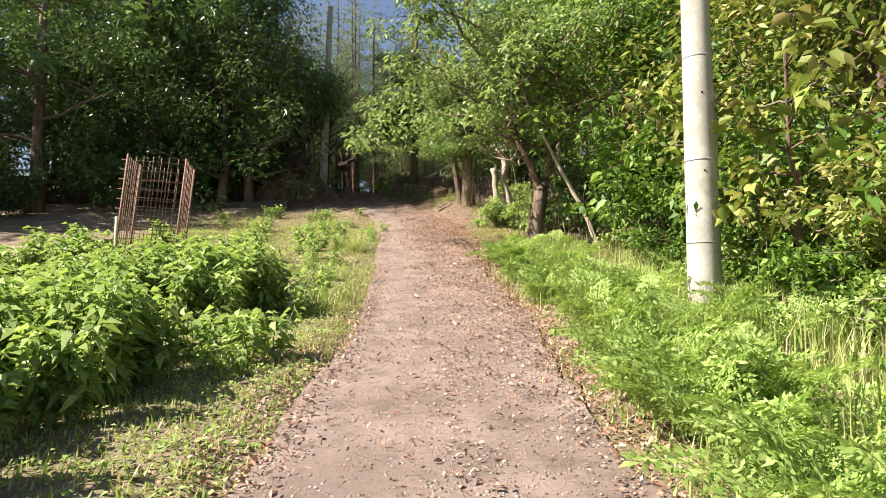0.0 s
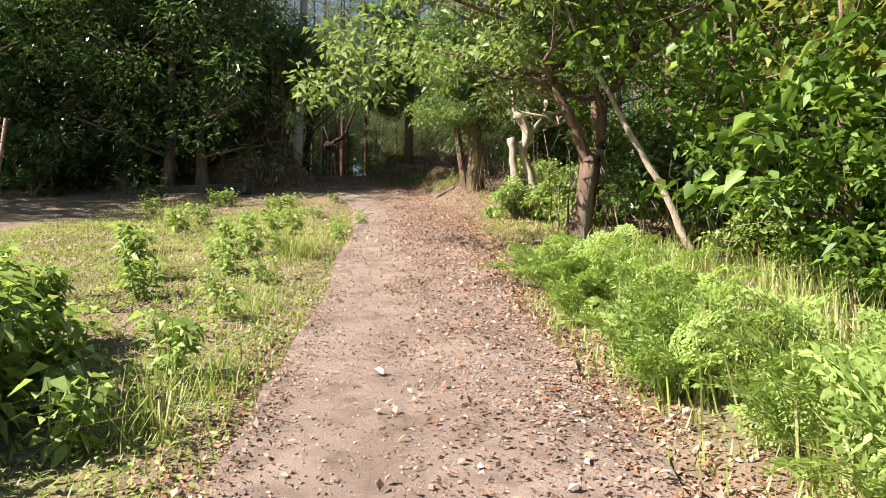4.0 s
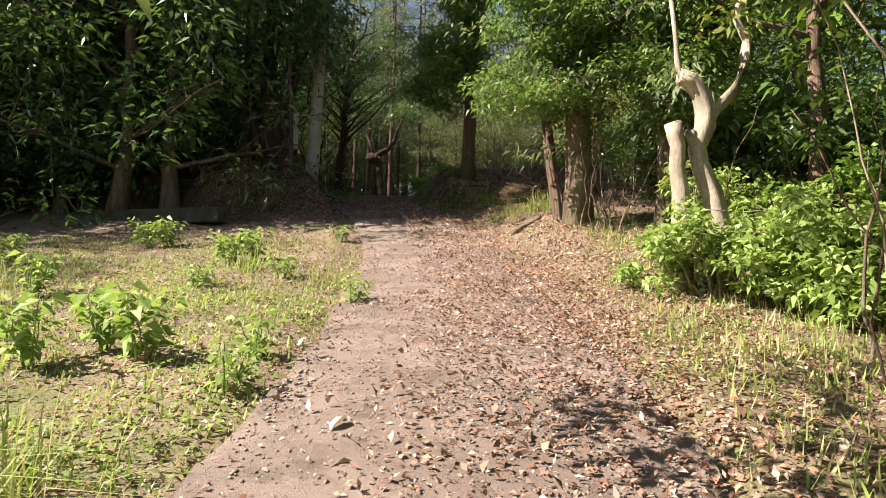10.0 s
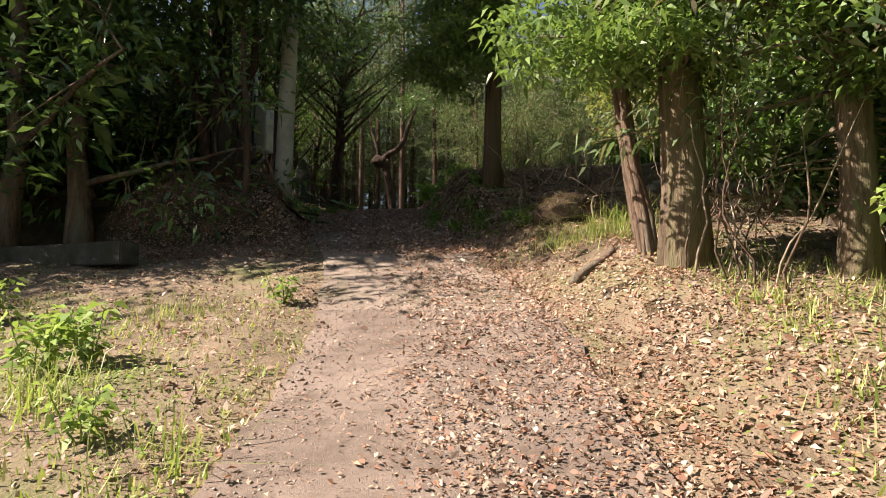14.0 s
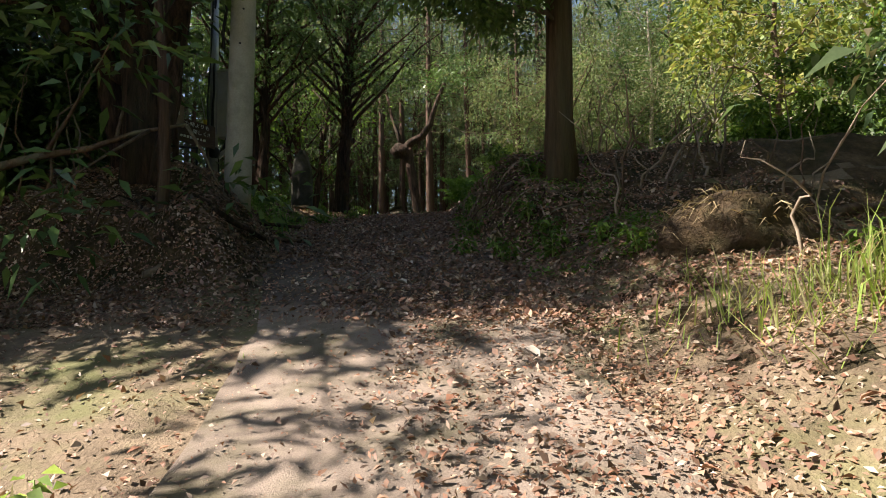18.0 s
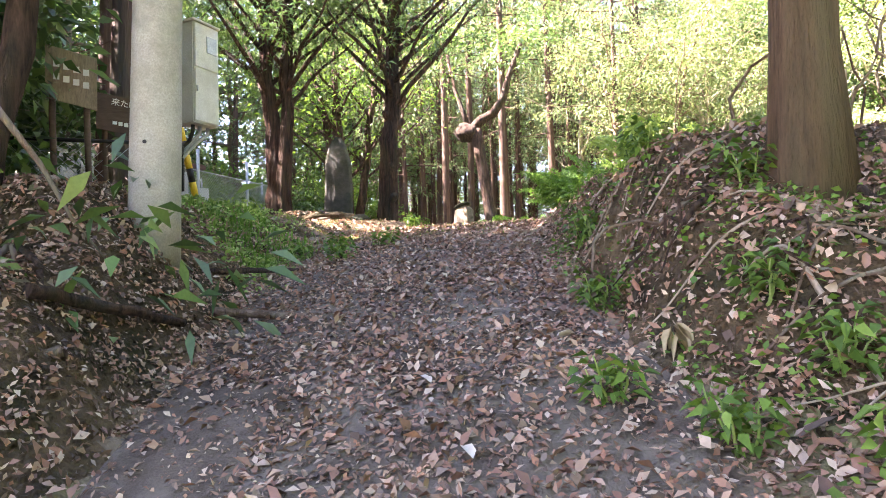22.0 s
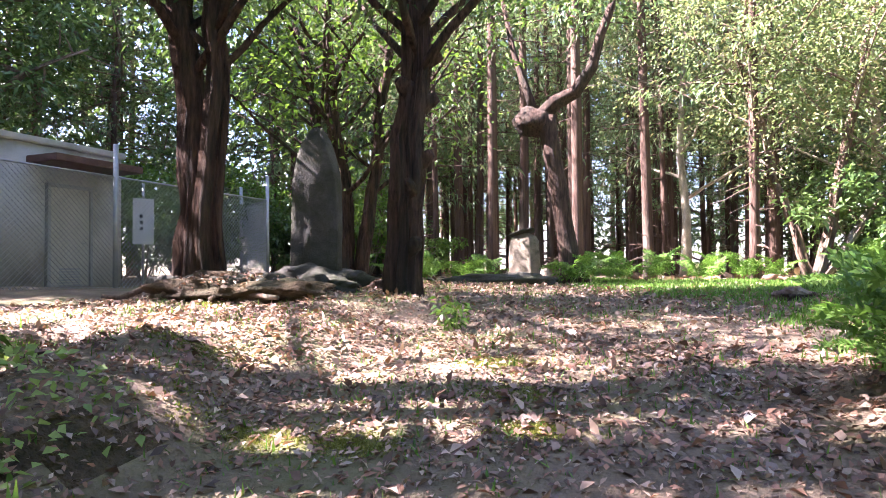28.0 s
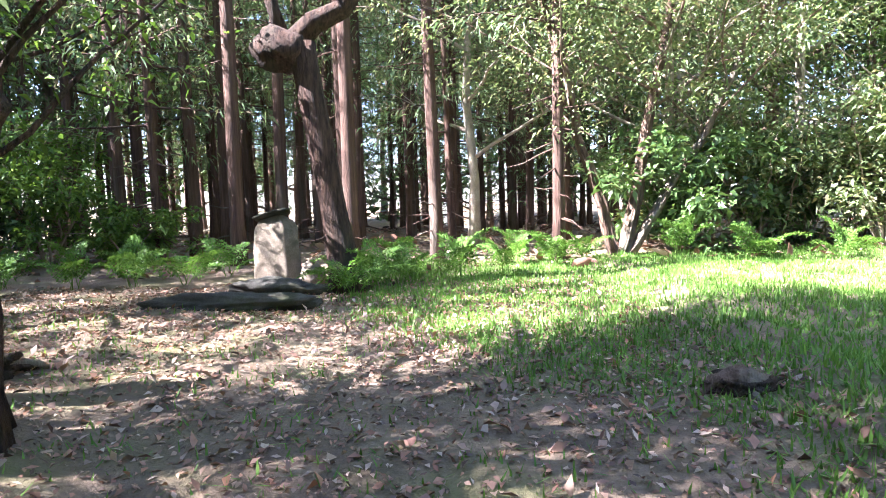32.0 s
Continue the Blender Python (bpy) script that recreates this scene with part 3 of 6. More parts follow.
# bare crooked boughs low on the side of the track
for k in range(7):
    p = np.array((-0.05 - 0.07 * k, -0.02 * k, 2.05 + 0.16 * k))
    r = rng_of(90 + k)
    q = p + np.array((-r.uniform(0.7, 1.5), r.uniform(-0.7, 0.5), r.uniform(-0.25, 0.55)))
    part("bare_bough", Shape().tube(wander(p, q, 11, 0.1, 130 + k), np.linspace(0.03, 0.006, 11), 6, 0.08, k).mesh("bare_bough", M_dead, True), tA, "bare grey bough")
tagged(part("twigwork", bA.mesh("roadside_twigs", M_bark, True), tA), kind="stuff")
endA += [np.array((-2.6 - 0.28 * i, -0.5 + 0.4 * math.sin(2 * i), 3.0 + 0.5 * math.sin(1.7 * i))) for i in range(8)]
at, out = clusters_on(np.array(endA), 80, 0.55, 71, 0.6)
part("crown", Shape().leaves(at, 0.17, 0.078, 72, 0.3, 0.8, out).mesh("roadside_crown", L_sunny), tA)

# -- thin pale trunk leaning across the thicket --
lt = thing("leaning_tree", 3.75, 14.3, gz(3.75, 14.3), "thin pale leaning tree trunk in the thicket", "tree")
lean_line = np.vstack([wander((0, 0, -0.1), (-0.43, 0.1, 0.97), 5, 0.012, 3), wander((-0.43, 0.1, 0.97), (-0.88, 0.2, 1.85), 5, 0.012, 4)[1:], wander((-0.88, 0.2, 1.85), (-1.5, 0.4, 3.1), 6, 0.02, 5)[1:], wander((-1.5, 0.4, 3.1), (-2.1, 0.7, 5.0), 5, 0.03, 6)[1:]])
part("trunk", Shape().tube(lean_line, np.linspace(0.062, 0.022, len(lean_line)), 8, 0.05).mesh("leaning_trunk", M_greybark, True), lt)
at, out = clusters_on(lean_line[-6:] + [0.1, 0, 0.2], 90, 0.8, 15)
part("crown", Shape().leaves(at, 0.16, 0.075, 16, 0.3, 0.8, out).mesh("leaning_crown", L_broad), lt)

# -- pruned tree with pale bark and sawn stubs --
pt = thing("pruned_tree", 2.05, 20.5, gz(2.05, 20.5) + 0.26, "pale-barked pruned tree with sawn-off limbs", "tree")
part("stub", Shape().tube([(-0.26, -0.05, -0.4), (-0.26, -0.05, 0.5), (-0.27, -0.07, 0.85), (-0.31, -0.08, 1.15), (-0.3, -0.09, 1.4), (-0.33, -0.1, 1.52), (-0.36, -0.12, 1.67)], [0.15, 0.115, 0.1, 0.097, 0.09, 0.098, 0.105], 14, 0.05, 1).mesh("pruned_stub", M_greybark, True), pt, "sawn-off pale trunk")
part("cut_face", Shape().tube([(-0.359, -0.12, 1.665), (-0.364, -0.122, 1.682)], 0.096, 14, 0.03, 2).mesh("cut_face", M_cut), pt, "fresh sawn face")
main = [(0.22, 0.02, -0.4), (0.2, 0.0, 0.4), (0.12, 0, 0.85), (-0.02, 0, 1.2), (-0.05, 0, 1.4), (0.05, 0, 1.66), (0.06, 0, 1.85), (0.0, -0.02, 2.05), (-0.12, -0.04, 2.22), (-0.26, -0.07, 2.27)]
part("trunk", Shape().tube(main, (0.2, 0.14, 0.115, 0.10, 0.105, 0.12, 0.12, 0.105, 0.1, 0.095), 14, 0.06, 3).mesh("pruned_trunk", M_greybark, True), pt)
part("cut_face", Shape().tube([(-0.255, -0.07, 2.27), (-0.272, -0.074, 2.272)], 0.085, 14, 0.03, 5).mesh("cut_face_high", M_cut), pt, "sawn pale face")
part("stub", Shape().tube([(-0.02, 0, 1.35), (-0.13, -0.04, 1.5), (-0.15, -0.05, 1.6)], (0.07, 0.06, 0.062), 10, 0.06, 8).mesh("side_stub", M_greybark, True), pt, "short sawn knob")
for k, (line, r0) in enumerate((([(0.05, 0, 1.72), (0.15, 0.0, 1.85), (0.41, 0.03, 2.13), (0.52, 0.05, 2.5), (0.56, 0.05, 2.75), (0.45, 0.05, 3.0), (0.6, 0.1, 4.0)], 0.075), ([(-0.24, -0.06, 2.25), (-0.29, -0.05, 2.45), (-0.29, 0, 2.75), (-0.38, 0, 3.6)], 0.045))):
    part("limb", Shape().tube(line, np.linspace(r0, r0 * 0.5, len(line)), 9, 0.06, k).mesh("pruned_limb", M_greybark, True), pt)
at, out = clusters_on([(0.75, 0.1, 4.2), (0.4, 0.3, 3.9), (-0.4, 0, 3.8), (0.9, -0.3, 3.7), (0.3, -0.2, 3.0)], 55, 0.5, 31)
part("crown", Shape().leaves(at, 0.15, 0.07, 32, 0.3, 0.8, out).mesh("pruned_crown", L_yellow), pt)

# -- kinds of tree used again and again --
K_dark = [tree_meshes("evergreen_%d" % s, s, h, r, M_bark, L_dark, per=int(p * 1.7), spread=1.05, size=(0.25, 0.075), limbs=14, reach=w, first=f, rise=0.35, twigs=5)
          for s, h, r, p, w, f in ((101, 12, 0.22, 84, 3.4, 0.14), (103, 15, 0.26, 84, 3.7, 0.18), (107, 11, 0.18, 84, 3.2, 0.08), (109, 15, 0.24, 34, 3.9, 0.28), (113, 6.5, 0.13, 70, 2.4, 0.10))]
K_broad = [tree_meshes("broadleaf_%d" % s, s, h, r, M_bark, leaf, per=72, spread=0.9, size=(0.20, 0.095), limbs=12, reach=w, first=f, rise=0.6, twigs=5)
           for s, h, r, w, f, leaf in ((201, 7.5, 0.13, 2.6, 0.22, L_broad), (203, 6.5, 0.10, 2.3, 0.25, L_yellow), (205, 8.5, 0.14, 2.6, 0.3, L_broad))]
K_cedar = [conifer_meshes("cedar_%d" % s, s, h, r, M_cedar, L_needle, start=f, reach=2.5, whorls=16, per=62, size=(0.19, 0.045))
           for s, h, r, f in ((301, 15, 0.115, 0.26), (303, 17, 0.14, 0.34), (305, 14, 0.09, 0.2), (307, 18, 0.155, 0.42))]
K_broad.append(tree_meshes("sunny_tree", 207, 9.0, 0.12, M_greybark, L_far, per=120, spread=0.95, size=(0.115, 0.046), limbs=13, reach=2.9, first=0.2, rise=0.55, twigs=5))
K_shrub = [shrub_meshes("shrub_%d" % s, s, h, w, leaf, count=n, size=sz)
           for s, h, w, leaf, n, sz in ((401, 1.5, 1.6, L_broad, 4200, (0.12, 0.055)), (403, 2.4, 2.2, L_dark, 3600, (0.17, 0.08)), (405, 1.1, 1.2, L_weed, 2600, (0.12, 0.06)), (407, 2.2, 2.0, L_yellow, 4200, (0.14, 0.06)), (409, 3.2, 2.6, L_broad, 4400, (0.135, 0.065)), (411, 3.0, 2.6, L_far, 4200, (0.13, 0.06)), (413, 0.95, 1.3, L_weed, 3000, (0.10, 0.055)))]


def sow(maker, kinds, places, seed):
    r = rng_of(seed)
    for i, (x, y, k) in enumerate(places):
        maker(x, y, kinds[k], r.uniform(0, 360))


def put_dark(x, y, me, rz):
    plant_tree("evergreen_tree", x, y, me, "dark glossy evergreen tree in the shaded wood edge", "dark wood", rz)


def put_broad(x, y, me, rz):
    plant_tree("broadleaf_tree", x, y, me, "slender green broadleaf tree in the roadside thicket", "roadside thicket", rz)


def put_cedar(x, y, me, rz):
    plant_tree("cedar_tree", x, y, me, "tall straight red-brown cedar trunk in the plantation", "cedar plantation", rz)


def put_shrub(x, y, me, rz):
    plant_shrub(x, y, me, "dense green roadside shrub with small leaves", "roadside shrubs", rz)


# wood on the far side of the meadow
# several of these evergreens are added only to shade the track and clearing
sow(put_dark, K_dark, [(-20, 20, 0), (-16.8, 25.2, 1), (-9.8, 27.0, 2), (-8.7, 27.5, 2), (-11.6, 27.4, 4), (-15.5, 28, 4), (-11.9, 28.9, 2), (-26, 13, 0), (-27, 26, 0), (-13.8, 27.0, 4), (-10.2, 28.8, 0), (-28, 12, 2), (-27, 4, 1), (-17, 54, 0), (-19.6, 31.0, 3), (-20.0, 34.4, 3), (-18.4, 28.2, 4), (-20.6, 38.2, 1), (-12.8, 28.3, 2), (-15.0, 32.2, 3), (-18, 70, 2), (-13, 69, 2), (-8, 70, 2), (-3, 69, 2), (2, 68.5, 2), (-19.5, 48.5, 2), (-21, 42, 1), (-22, 46.5, 1)], 11)
sow(put_dark, K_dark, [(-24, 36.5, 0), (-23.5, 40.5, 2), (-23.5, 45, 0)], 111)
K_back = [tree_meshes("back_tree_%d" % s, s, h, 0.2, M_bark, L_dark, per=46, spread=1.5, size=(0.6, 0.3), limbs=14, reach=4.2, first=0.04, rise=0.3, twigs=4) for s, h in ((151, 15), (153, 18))]
sow(put_dark, K_back, [(-34, 6, 0), (-13.6, 27.8, 1), (-29, 33, 1), (-30, 40.5, 1), (-20, 56.5, 1), (-26, 51, 0), (-27, 45, 1), (-31, 17, 0), (-32, 10, 1), (-30, 22, 1), (-26, 19.5, 0), (-33, 0, 0), (-38, 20, 1), (-42, 28, 0), (-33, 25, 1), (-36, 32, 0), (-40, 38, 0), (-38, 44, 1), (-34, 52, 1), (-22, 56, 0), (-24, 66, 1), (-21, 72, 0), (12, 66, 0), (17, 60, 1), (19, 48, 0), (19, 34, 1), (17, 28, 0), (15, 20, 1), (16, 14, 0), (14, 6, 1), (15, -2, 0), (-34, -4, 1), (-31, 36, 1), (-28, 29.5, 0), (-16, 75, 0), (-9, 76, 1), (-2, 75, 0), (5, 74, 1), (10, 72, 0)], 19)
# thicket on the other side of the track
sow(put_broad, K_broad, [(7.2, 9.8, 1), (6.2, 12.2, 1), (6.0, 14.2, 0), (4.9, 16.2, 2), (7.4, 6.2, 1), (6.2, 2.6, 0), (5.6, 20.0, 0), (4.3, 22.5, 2), (7.8, 11, 2), (7.5, 16.5, 0), (8.5, 21.5, 0), (9, 5, 2), (3.6, 26.5, 2), (6.5, 28, 2)], 12)
sow(put_dark, K_dark, [(3.5, 51, 0), (6.5, 50, 2), (8.5, 54, 0), (1, 55, 2), (5, 58, 0), (9.0, 24.5, 1), (7, 33, 0), (11, 30, 2), (9.5, 14, 0)], 13)
sow(put_shrub, K_shrub, [(5.5, 9.2, 4), (5.4, 10.6, 4), (4.9, 12.4, 1), (5.3, 14.6, 4), (4.6, 6.6, 0), (4.9, 5.6, 3), (5.6, 3.6, 4), (5.0, 1.6, 0), (4.8, 17.6, 1), (3.3, 19.6, 2), (3.5, 21.6, 2), (4.4, 20.4, 0), (4.6, 23.2, 1), (3.4, 24.6, 1), (6.5, 18, 4), (6.8, 22.5, 4), (6.3, 8, 4), (4.6, 26.0, 4), (3.2, 28.0, 1), (3.0, 18.9, 2), (5.5, 30.5, 4), (4.0, 15.6, 1), (3.2, 22.9, 2), (3.0, 19.3, 6), (2.75, 20.4, 6), (3.5, 19.0, 6), (1.95, 20.0, 6), (4.6, 9.6, 0), (4.5, 11.2, 0), (4.3, 8.6, 6), (4.1, 5.0, 6), (4.4, 3.2, 0), (4.2, 12.9, 6)], 14)
# undergrowth below the dark wood
sow(put_shrub, K_shrub, [(-13.5, 25.5, 1), (-10.5, 28.4, 1), (-17, 23.5, 1), (-20, 20.5, 4), (-9.2, 30.6, 1), (-12.8, 30.5, 4), (-20, 15, 4), (-15, 33, 1), (-17, 29, 4), (-24, 15, 4), (-20, 26.5, 4), (-22, 24, 4), (-23, 27, 4), (-11.2, 27.6, 1), (-12.6, 28.2, 1), (-9.3, 28.5, 1), (-14.3, 26.6, 1), (-8.5, 29.7, 1)], 15)

# ---- cedar beside the track, with its twisted dead neighbour ----
rc = conifer_meshes("big_cedar", 331, 14, 0.27, M_oldcedar, L_needle, start=0.125, reach=3.0, whorls=22, per=96, size=(0.15, 0.05), dead=False, clear=(-1, 0, 3.4))
big_cedar = plant_tree("cedar_tree", 1.0, 24.3, rc, "thick cedar beside the track with mossy buttressed foot", "", 0)
rc2 = conifer_meshes("side_cedar", 333, 12, 0.17, M_oldcedar, L_needle, start=0.17, reach=2.3, whorls=16, per=66, size=(0.18, 0.055))
slim_cedar = plant_tree("cedar_tree", 2.36, 23.6, rc2, "slim cedar trunk behind a tangle of dead stems", "", 10)
vt = thing("vine_trunk", 0.74, 24.75, gz(0.74, 24.75), "twisted fibrous dead vine trunk leaning beside a cedar", "tree")
for k in range(8):
    a = k * 0.79
    base, top = np.array([0.08 * math.cos(a), 0.08 * math.sin(a), -0.1]), np.array([-0.85 + 0.08 * math.cos(a + 3), 0.1 + 0.08 * math.sin(a + 3), 6.5])
    part("strand", Shape().tube(wander(base, top, 14, 0.03, 410 + k), np.linspace(0.048, 0.024, 14), 7, 0.16, k).mesh("vine_strand", M_bark, True), vt)

# ---- big tree on the cut bank ----
trR = conifer_meshes("bank_tree", 341, 13, 0.21, M_redbark, L_dark, start=0.22, reach=3.1, whorls=17, per=66, size=(0.15, 0.05), dead=False)
bank_tree = plant_tree("bank_tree", -1.38, 30.1, trR, "stout brown tree rooted on top of the cut earth bank", "", 0)

# leafy boughs reaching out of the shade towards the track
def leafy_boughs(ob, roots, ends, leaf, seed, per=110, size=(0.13, 0.05), spread=0.42):
    r = rng_of(seed)
    at = []
    for k, (p, q) in enumerate(zip(roots, ends)):
        line = wander(p, q, 9, 0.06, seed + k)
        part("limb", Shape().tube(line, np.linspace(0.035, 0.008, 9), 6, 0.06, k).mesh("leafy_limb", M_bark, True), ob)
        for j in range(3, 9):
            at.append(line[j] + r.normal(size=3) * [0.28, 0.28, 0.14])
            at.append(line[j] + r.normal(size=3) * [0.45, 0.45, 0.2])
    p, out = clusters_on(np.array(at), per, spread, seed + 5, 0.5)
    part("bough_leaves", Shape().leaves(p, size[0], size[1], seed + 9, 0.35, 0.85, out).mesh("bough_leaves", leaf), ob)


rb0 = rng_of(350)
leafy_boughs(bank_tree, [(0, 0, 2.0 + 0.2 * k) for k in range(15)], [(-rb0.uniform(-0.2, 1.5), -rb0.uniform(0.7, 1.9), 2.2 + 0.3 * k + rb0.uniform(-0.3, 0.3)) for k in range(15)], L_glossy, 351)
leafy_boughs(big_cedar, [(0, 0, 2.0 + 0.16 * k) for k in range(15)], [(0.9 - rb0.uniform(0, 2.4), -rb0.uniform(0.3, 1.6), 1.95 + 0.24 * k + rb0.uniform(-0.2, 0.3)) for k in range(15)], L_glossy, 371, 90)
leafy_boughs(slim_cedar, [(0, 0, 2.0 + 0.2 * k) for k in range(9)], [(rb0.uniform(-0.9, 1.2), -rb0.uniform(0.4, 1.4), 2.0 + 0.3 * k) for k in range(9)], L_glossy, 391, 90)

# young trees with large drooping leaves on the edge of the thicket
def large_leaved(x, y, h, leaf, label, seed, way):
    ob = thing("large_leaved_tree", x, y, gz(x, y), label, "tree", "large-leaved saplings")
    r = rng_of(seed)
    line = wander((0, 0, -0.15), (0.5 * way[0], 0.5 * way[1], h), 12, 0.05, seed)
    part("trunk", Shape().tube(line, np.linspace(0.06, 0.018, 12), 8, 0.08, seed).mesh("sapling_trunk", M_bark, True), ob)
    spots, outs = [], []
    for k in range(13):
        p = line[4 + k * 7 // 13]
        a = math.atan2(way[1], way[0]) + r.uniform(-1.5, 1.5)
        q = p + np.array((math.cos(a), math.sin(a), 0.25)) * r.uniform(0.7, 1.5)
        lim = wander(p, q, 7, 0.05, seed + 3 * k)
        part("limb", Shape().tube(lim, np.linspace(0.018, 0.005, 7), 6, 0.05, k).mesh("sapling_limb", M_bark, True), ob)
        for j in range(2, 7):
            for i in range(4):
                b = r.uniform(0, 6.28)
                spots.append(lim[j] + r.normal(size=3) * 0.07)
                outs.append((math.cos(b), math.sin(b), -0.15))
    part("crown", Shape().leaves(np.array(spots), 0.2, 0.15, seed + 9, 0.4, 1.1, 1.5 * np.array(outs), 0.12, None, True).mesh("sapling_leaves", leaf), ob)


large_leaved(4.1, 13.0, 3.4, L_broad, "young tree with large drooping green leaves", 1601, (-1, -0.3))
large_leaved(4.5, 11.6, 3.2, L_broad, "young tree with large drooping green leaves", 1621, (-1, -0.5))
large_leaved(4.75, 9.9, 3.3, L_yellow, "young tree with large yellowing leaves", 1641, (-1, -0.3))
large_leaved(4.5, 7.6, 3.4, L_yellow, "young tree with large yellowing leaves", 1661, (-0.8, -0.8))

# ---- trees of the clearing ----
def spreading(key, seed, stems, bark, leaf, start, count, per, size, spread=0.75):
    """Upright stems with many rising thin boughs fanning out."""
    r = rng_of(seed)
    t, b, ends, boughs = Shape(), Shape(), [], []
    for k, (foot, top, r0) in enumerate(stems):
        line = wander(foot, top, 20, 0.028, seed + k)
        rr = np.linspace(r0, r0 * 0.35, 20)
        rr[0] *= 1.12
        t.tube(line, rr, 26, 0.26, seed + k)
        for j in range(count):
            u = start + (1 - start) * j / count
            p = np.array([np.interp(u, np.linspace(0, 1, 20), line[:, c]) for c in range(3)])
            a, ln = j * 2.4 + k, r.uniform(1.4, 2.9) * (1.15 - 0.45 * u)
            q = p + [math.cos(a) * ln, math.sin(a) * ln, ln * r.uniform(0.55, 1.1)]
            lim = wander(p, q, 7, 0.05, seed + 50 + j)
            boughs.append(Shape().tube(lim, np.linspace(r0 * 0.32, 0.012, 7), 6, 0.05, j).mesh(key + "_limb", bark, True))
            for i in range(5):
                f = lim[2 + i]
                e = f + r.normal(size=3) * [0.4, 0.4, 0.25] + [0, 0, 0.12]
                b.tube(wander(f, e, 3, 0.03, seed + i), (0.012, 0.007, 0.003), 4)
                ends.append(e)
    at, out = clusters_on(np.array(ends), per, spread, seed + 4, 0.45)
    return t.mesh(key + "_trunk", bark, True), boughs, Shape().leaves(at, size[0], size[1], seed + 6, 0.35, 0.85, out).mesh(key + "_crown", leaf), b.mesh(key + "_twigs", bark, True)


twin = spreading("twin_tree", 501, (((-0.14, 0, -0.15), (-0.5, 0.1, 6.6), 0.17), ((0.16, 0.05, -0.15), (0.35, 0.2, 7.0), 0.155)), M_darkbark, L_dark, 0.36, 26, 74, (0.14, 0.034), 0.45)
plant_tree("twin_trunk_tree", -9.25, 36.7, twin, "twin-trunked red-barked yew-like tree in the clearing", "", 0)
mid = spreading("middle_tree", 505, (((0, 0, -0.15), (0.35, 0.1, 6.8), 0.17),), M_darkbark, L_dark, 0.36, 44, 52, (0.14, 0.034), 0.42)
shade_tree = plant_tree("shade_tree", -7.22, 37.5, mid, "single dark-barked tree with rising boughs beside the monument", "", 0)
for k, (a, zz, r0, out) in enumerate(((10, 2.05, 0.07, 0.1), (-5, 1.45, 0.065, 0.08), (20, 2.5, 0.06, 0.12), (175, 1.75, 0.06, 0.07), (190, 0.9, 0.055, 0.06), (-70, 1.15, 0.06, 0.06), (-110, 2.2, 0.065, 0.08), (-40, 0.55, 0.07, 0.05))):
    c, d, lean = math.cos(radians(a)), math.sin(radians(a)), 0.05 * zz
    part("branch_stub", Shape().tube([(lean + 0.08 * c, 0.08 * d, zz - 0.05), (lean + 0.16 * c, 0.16 * d, zz), (lean + (0.16 + out * 0.6) * c, (0.16 + out * 0.6) * d, zz + 0.03), (lean + (0.16 + out) * c, (0.16 + out) * d, zz + 0.05)], (r0 * 1.5, r0 * 1.25, r0, r0 * 0.7), 10, 0.14, k).mesh("branch_stub", M_darkbark, True), shade_tree, "broken-off knobbly branch stub")
fan = spreading("fan_tree", 509, (((0, 0, -0.1), (-0.5, 0.3, 5.0), 0.13), ((0.15, 0.1, -0.1), (0.9, 0.4, 5.4), 0.11), ((0.05, -0.1, -0.1), (-1.3, 0.5, 4.6), 0.10)), M_darkbark, L_broad, 0.3, 10, 26, (0.13, 0.055))
plant_tree("fan_tree", -9.5, 40.2, fan, "pale many-stemmed tree fanning out behind the monument", "", 0)

# red-barked cedars by the sign boards
for k, (x, y, h, r0) in enumerate(((-9.25, 32.9, 15, 0.23), (-9.95, 33.1, 13, 0.12))):
    rcd = conifer_meshes("red_cedar", 541 + k, h, r0, M_cedar, L_dark, start=0.45, reach=2.6, whorls=13, per=60, size=(0.2, 0.06))
    plant_tree("red_cedar", x, y, rcd, "tall red-brown cedar with peeling bark behind the sign boards", "red cedars", 70 * k)

# kinked tree with a burl, leaning out over the memorial stone
kt = thing("kinked_tree", -6.28, 42.35, gz(-6.28, 42.35), "leaning grey tree with a bulging burl and crooked limb", "tree")
ktl = np.array([(0.05, 0, -0.15), (-0.02, 0, 0.3), (-0.12, 0, 1.0), (-0.25, 0, 1.9), (-0.36, 0, 2.6), (-0.42, 0, 2.95)])
part("trunk", Shape().tube(ktl, (0.3, 0.19, 0.155, 0.15, 0.15, 0.17), 12, 0.08, 4).mesh("kinked_trunk", M_darkbark, True), kt)
part("burl", moved(rock(0.31, 0.26, 0.25, 3, 3, 0.16), -0.66, -0.05, 2.88), kt, "round swollen burl", M_darkbark)
part("limb", Shape().tube([(-0.5, 0, 2.95), (-0.25, 0, 3.2), (0.1, 0, 3.35), (0.4, 0, 3.75), (0.55, 0, 4.3), (0.9, 0.1, 5.2)], np.linspace(0.15, 0.06, 6), 10, 0.08, 5).mesh("kinked_limb", M_darkbark, True), kt)
part("limb", Shape().tube([(-0.62, 0, 3.1), (-0.75, 0, 3.5), (-1.0, 0.1, 4.2), (-1.2, 0.1, 5.2)], np.linspace(0.09, 0.04, 4), 8, 0.08, 6).mesh("kinked_limb2", M_darkbark, True), kt)
at, out = clusters_on([(0.9, 0.1, 5.3), (-1.2, 0.1, 5.3), (0.4, 0.4, 5.0), (-0.6, 0.6, 5.8), (1.3, 0.6, 5.9), (-1.8, 0.4, 5.9)], 240, 1.0, 61)
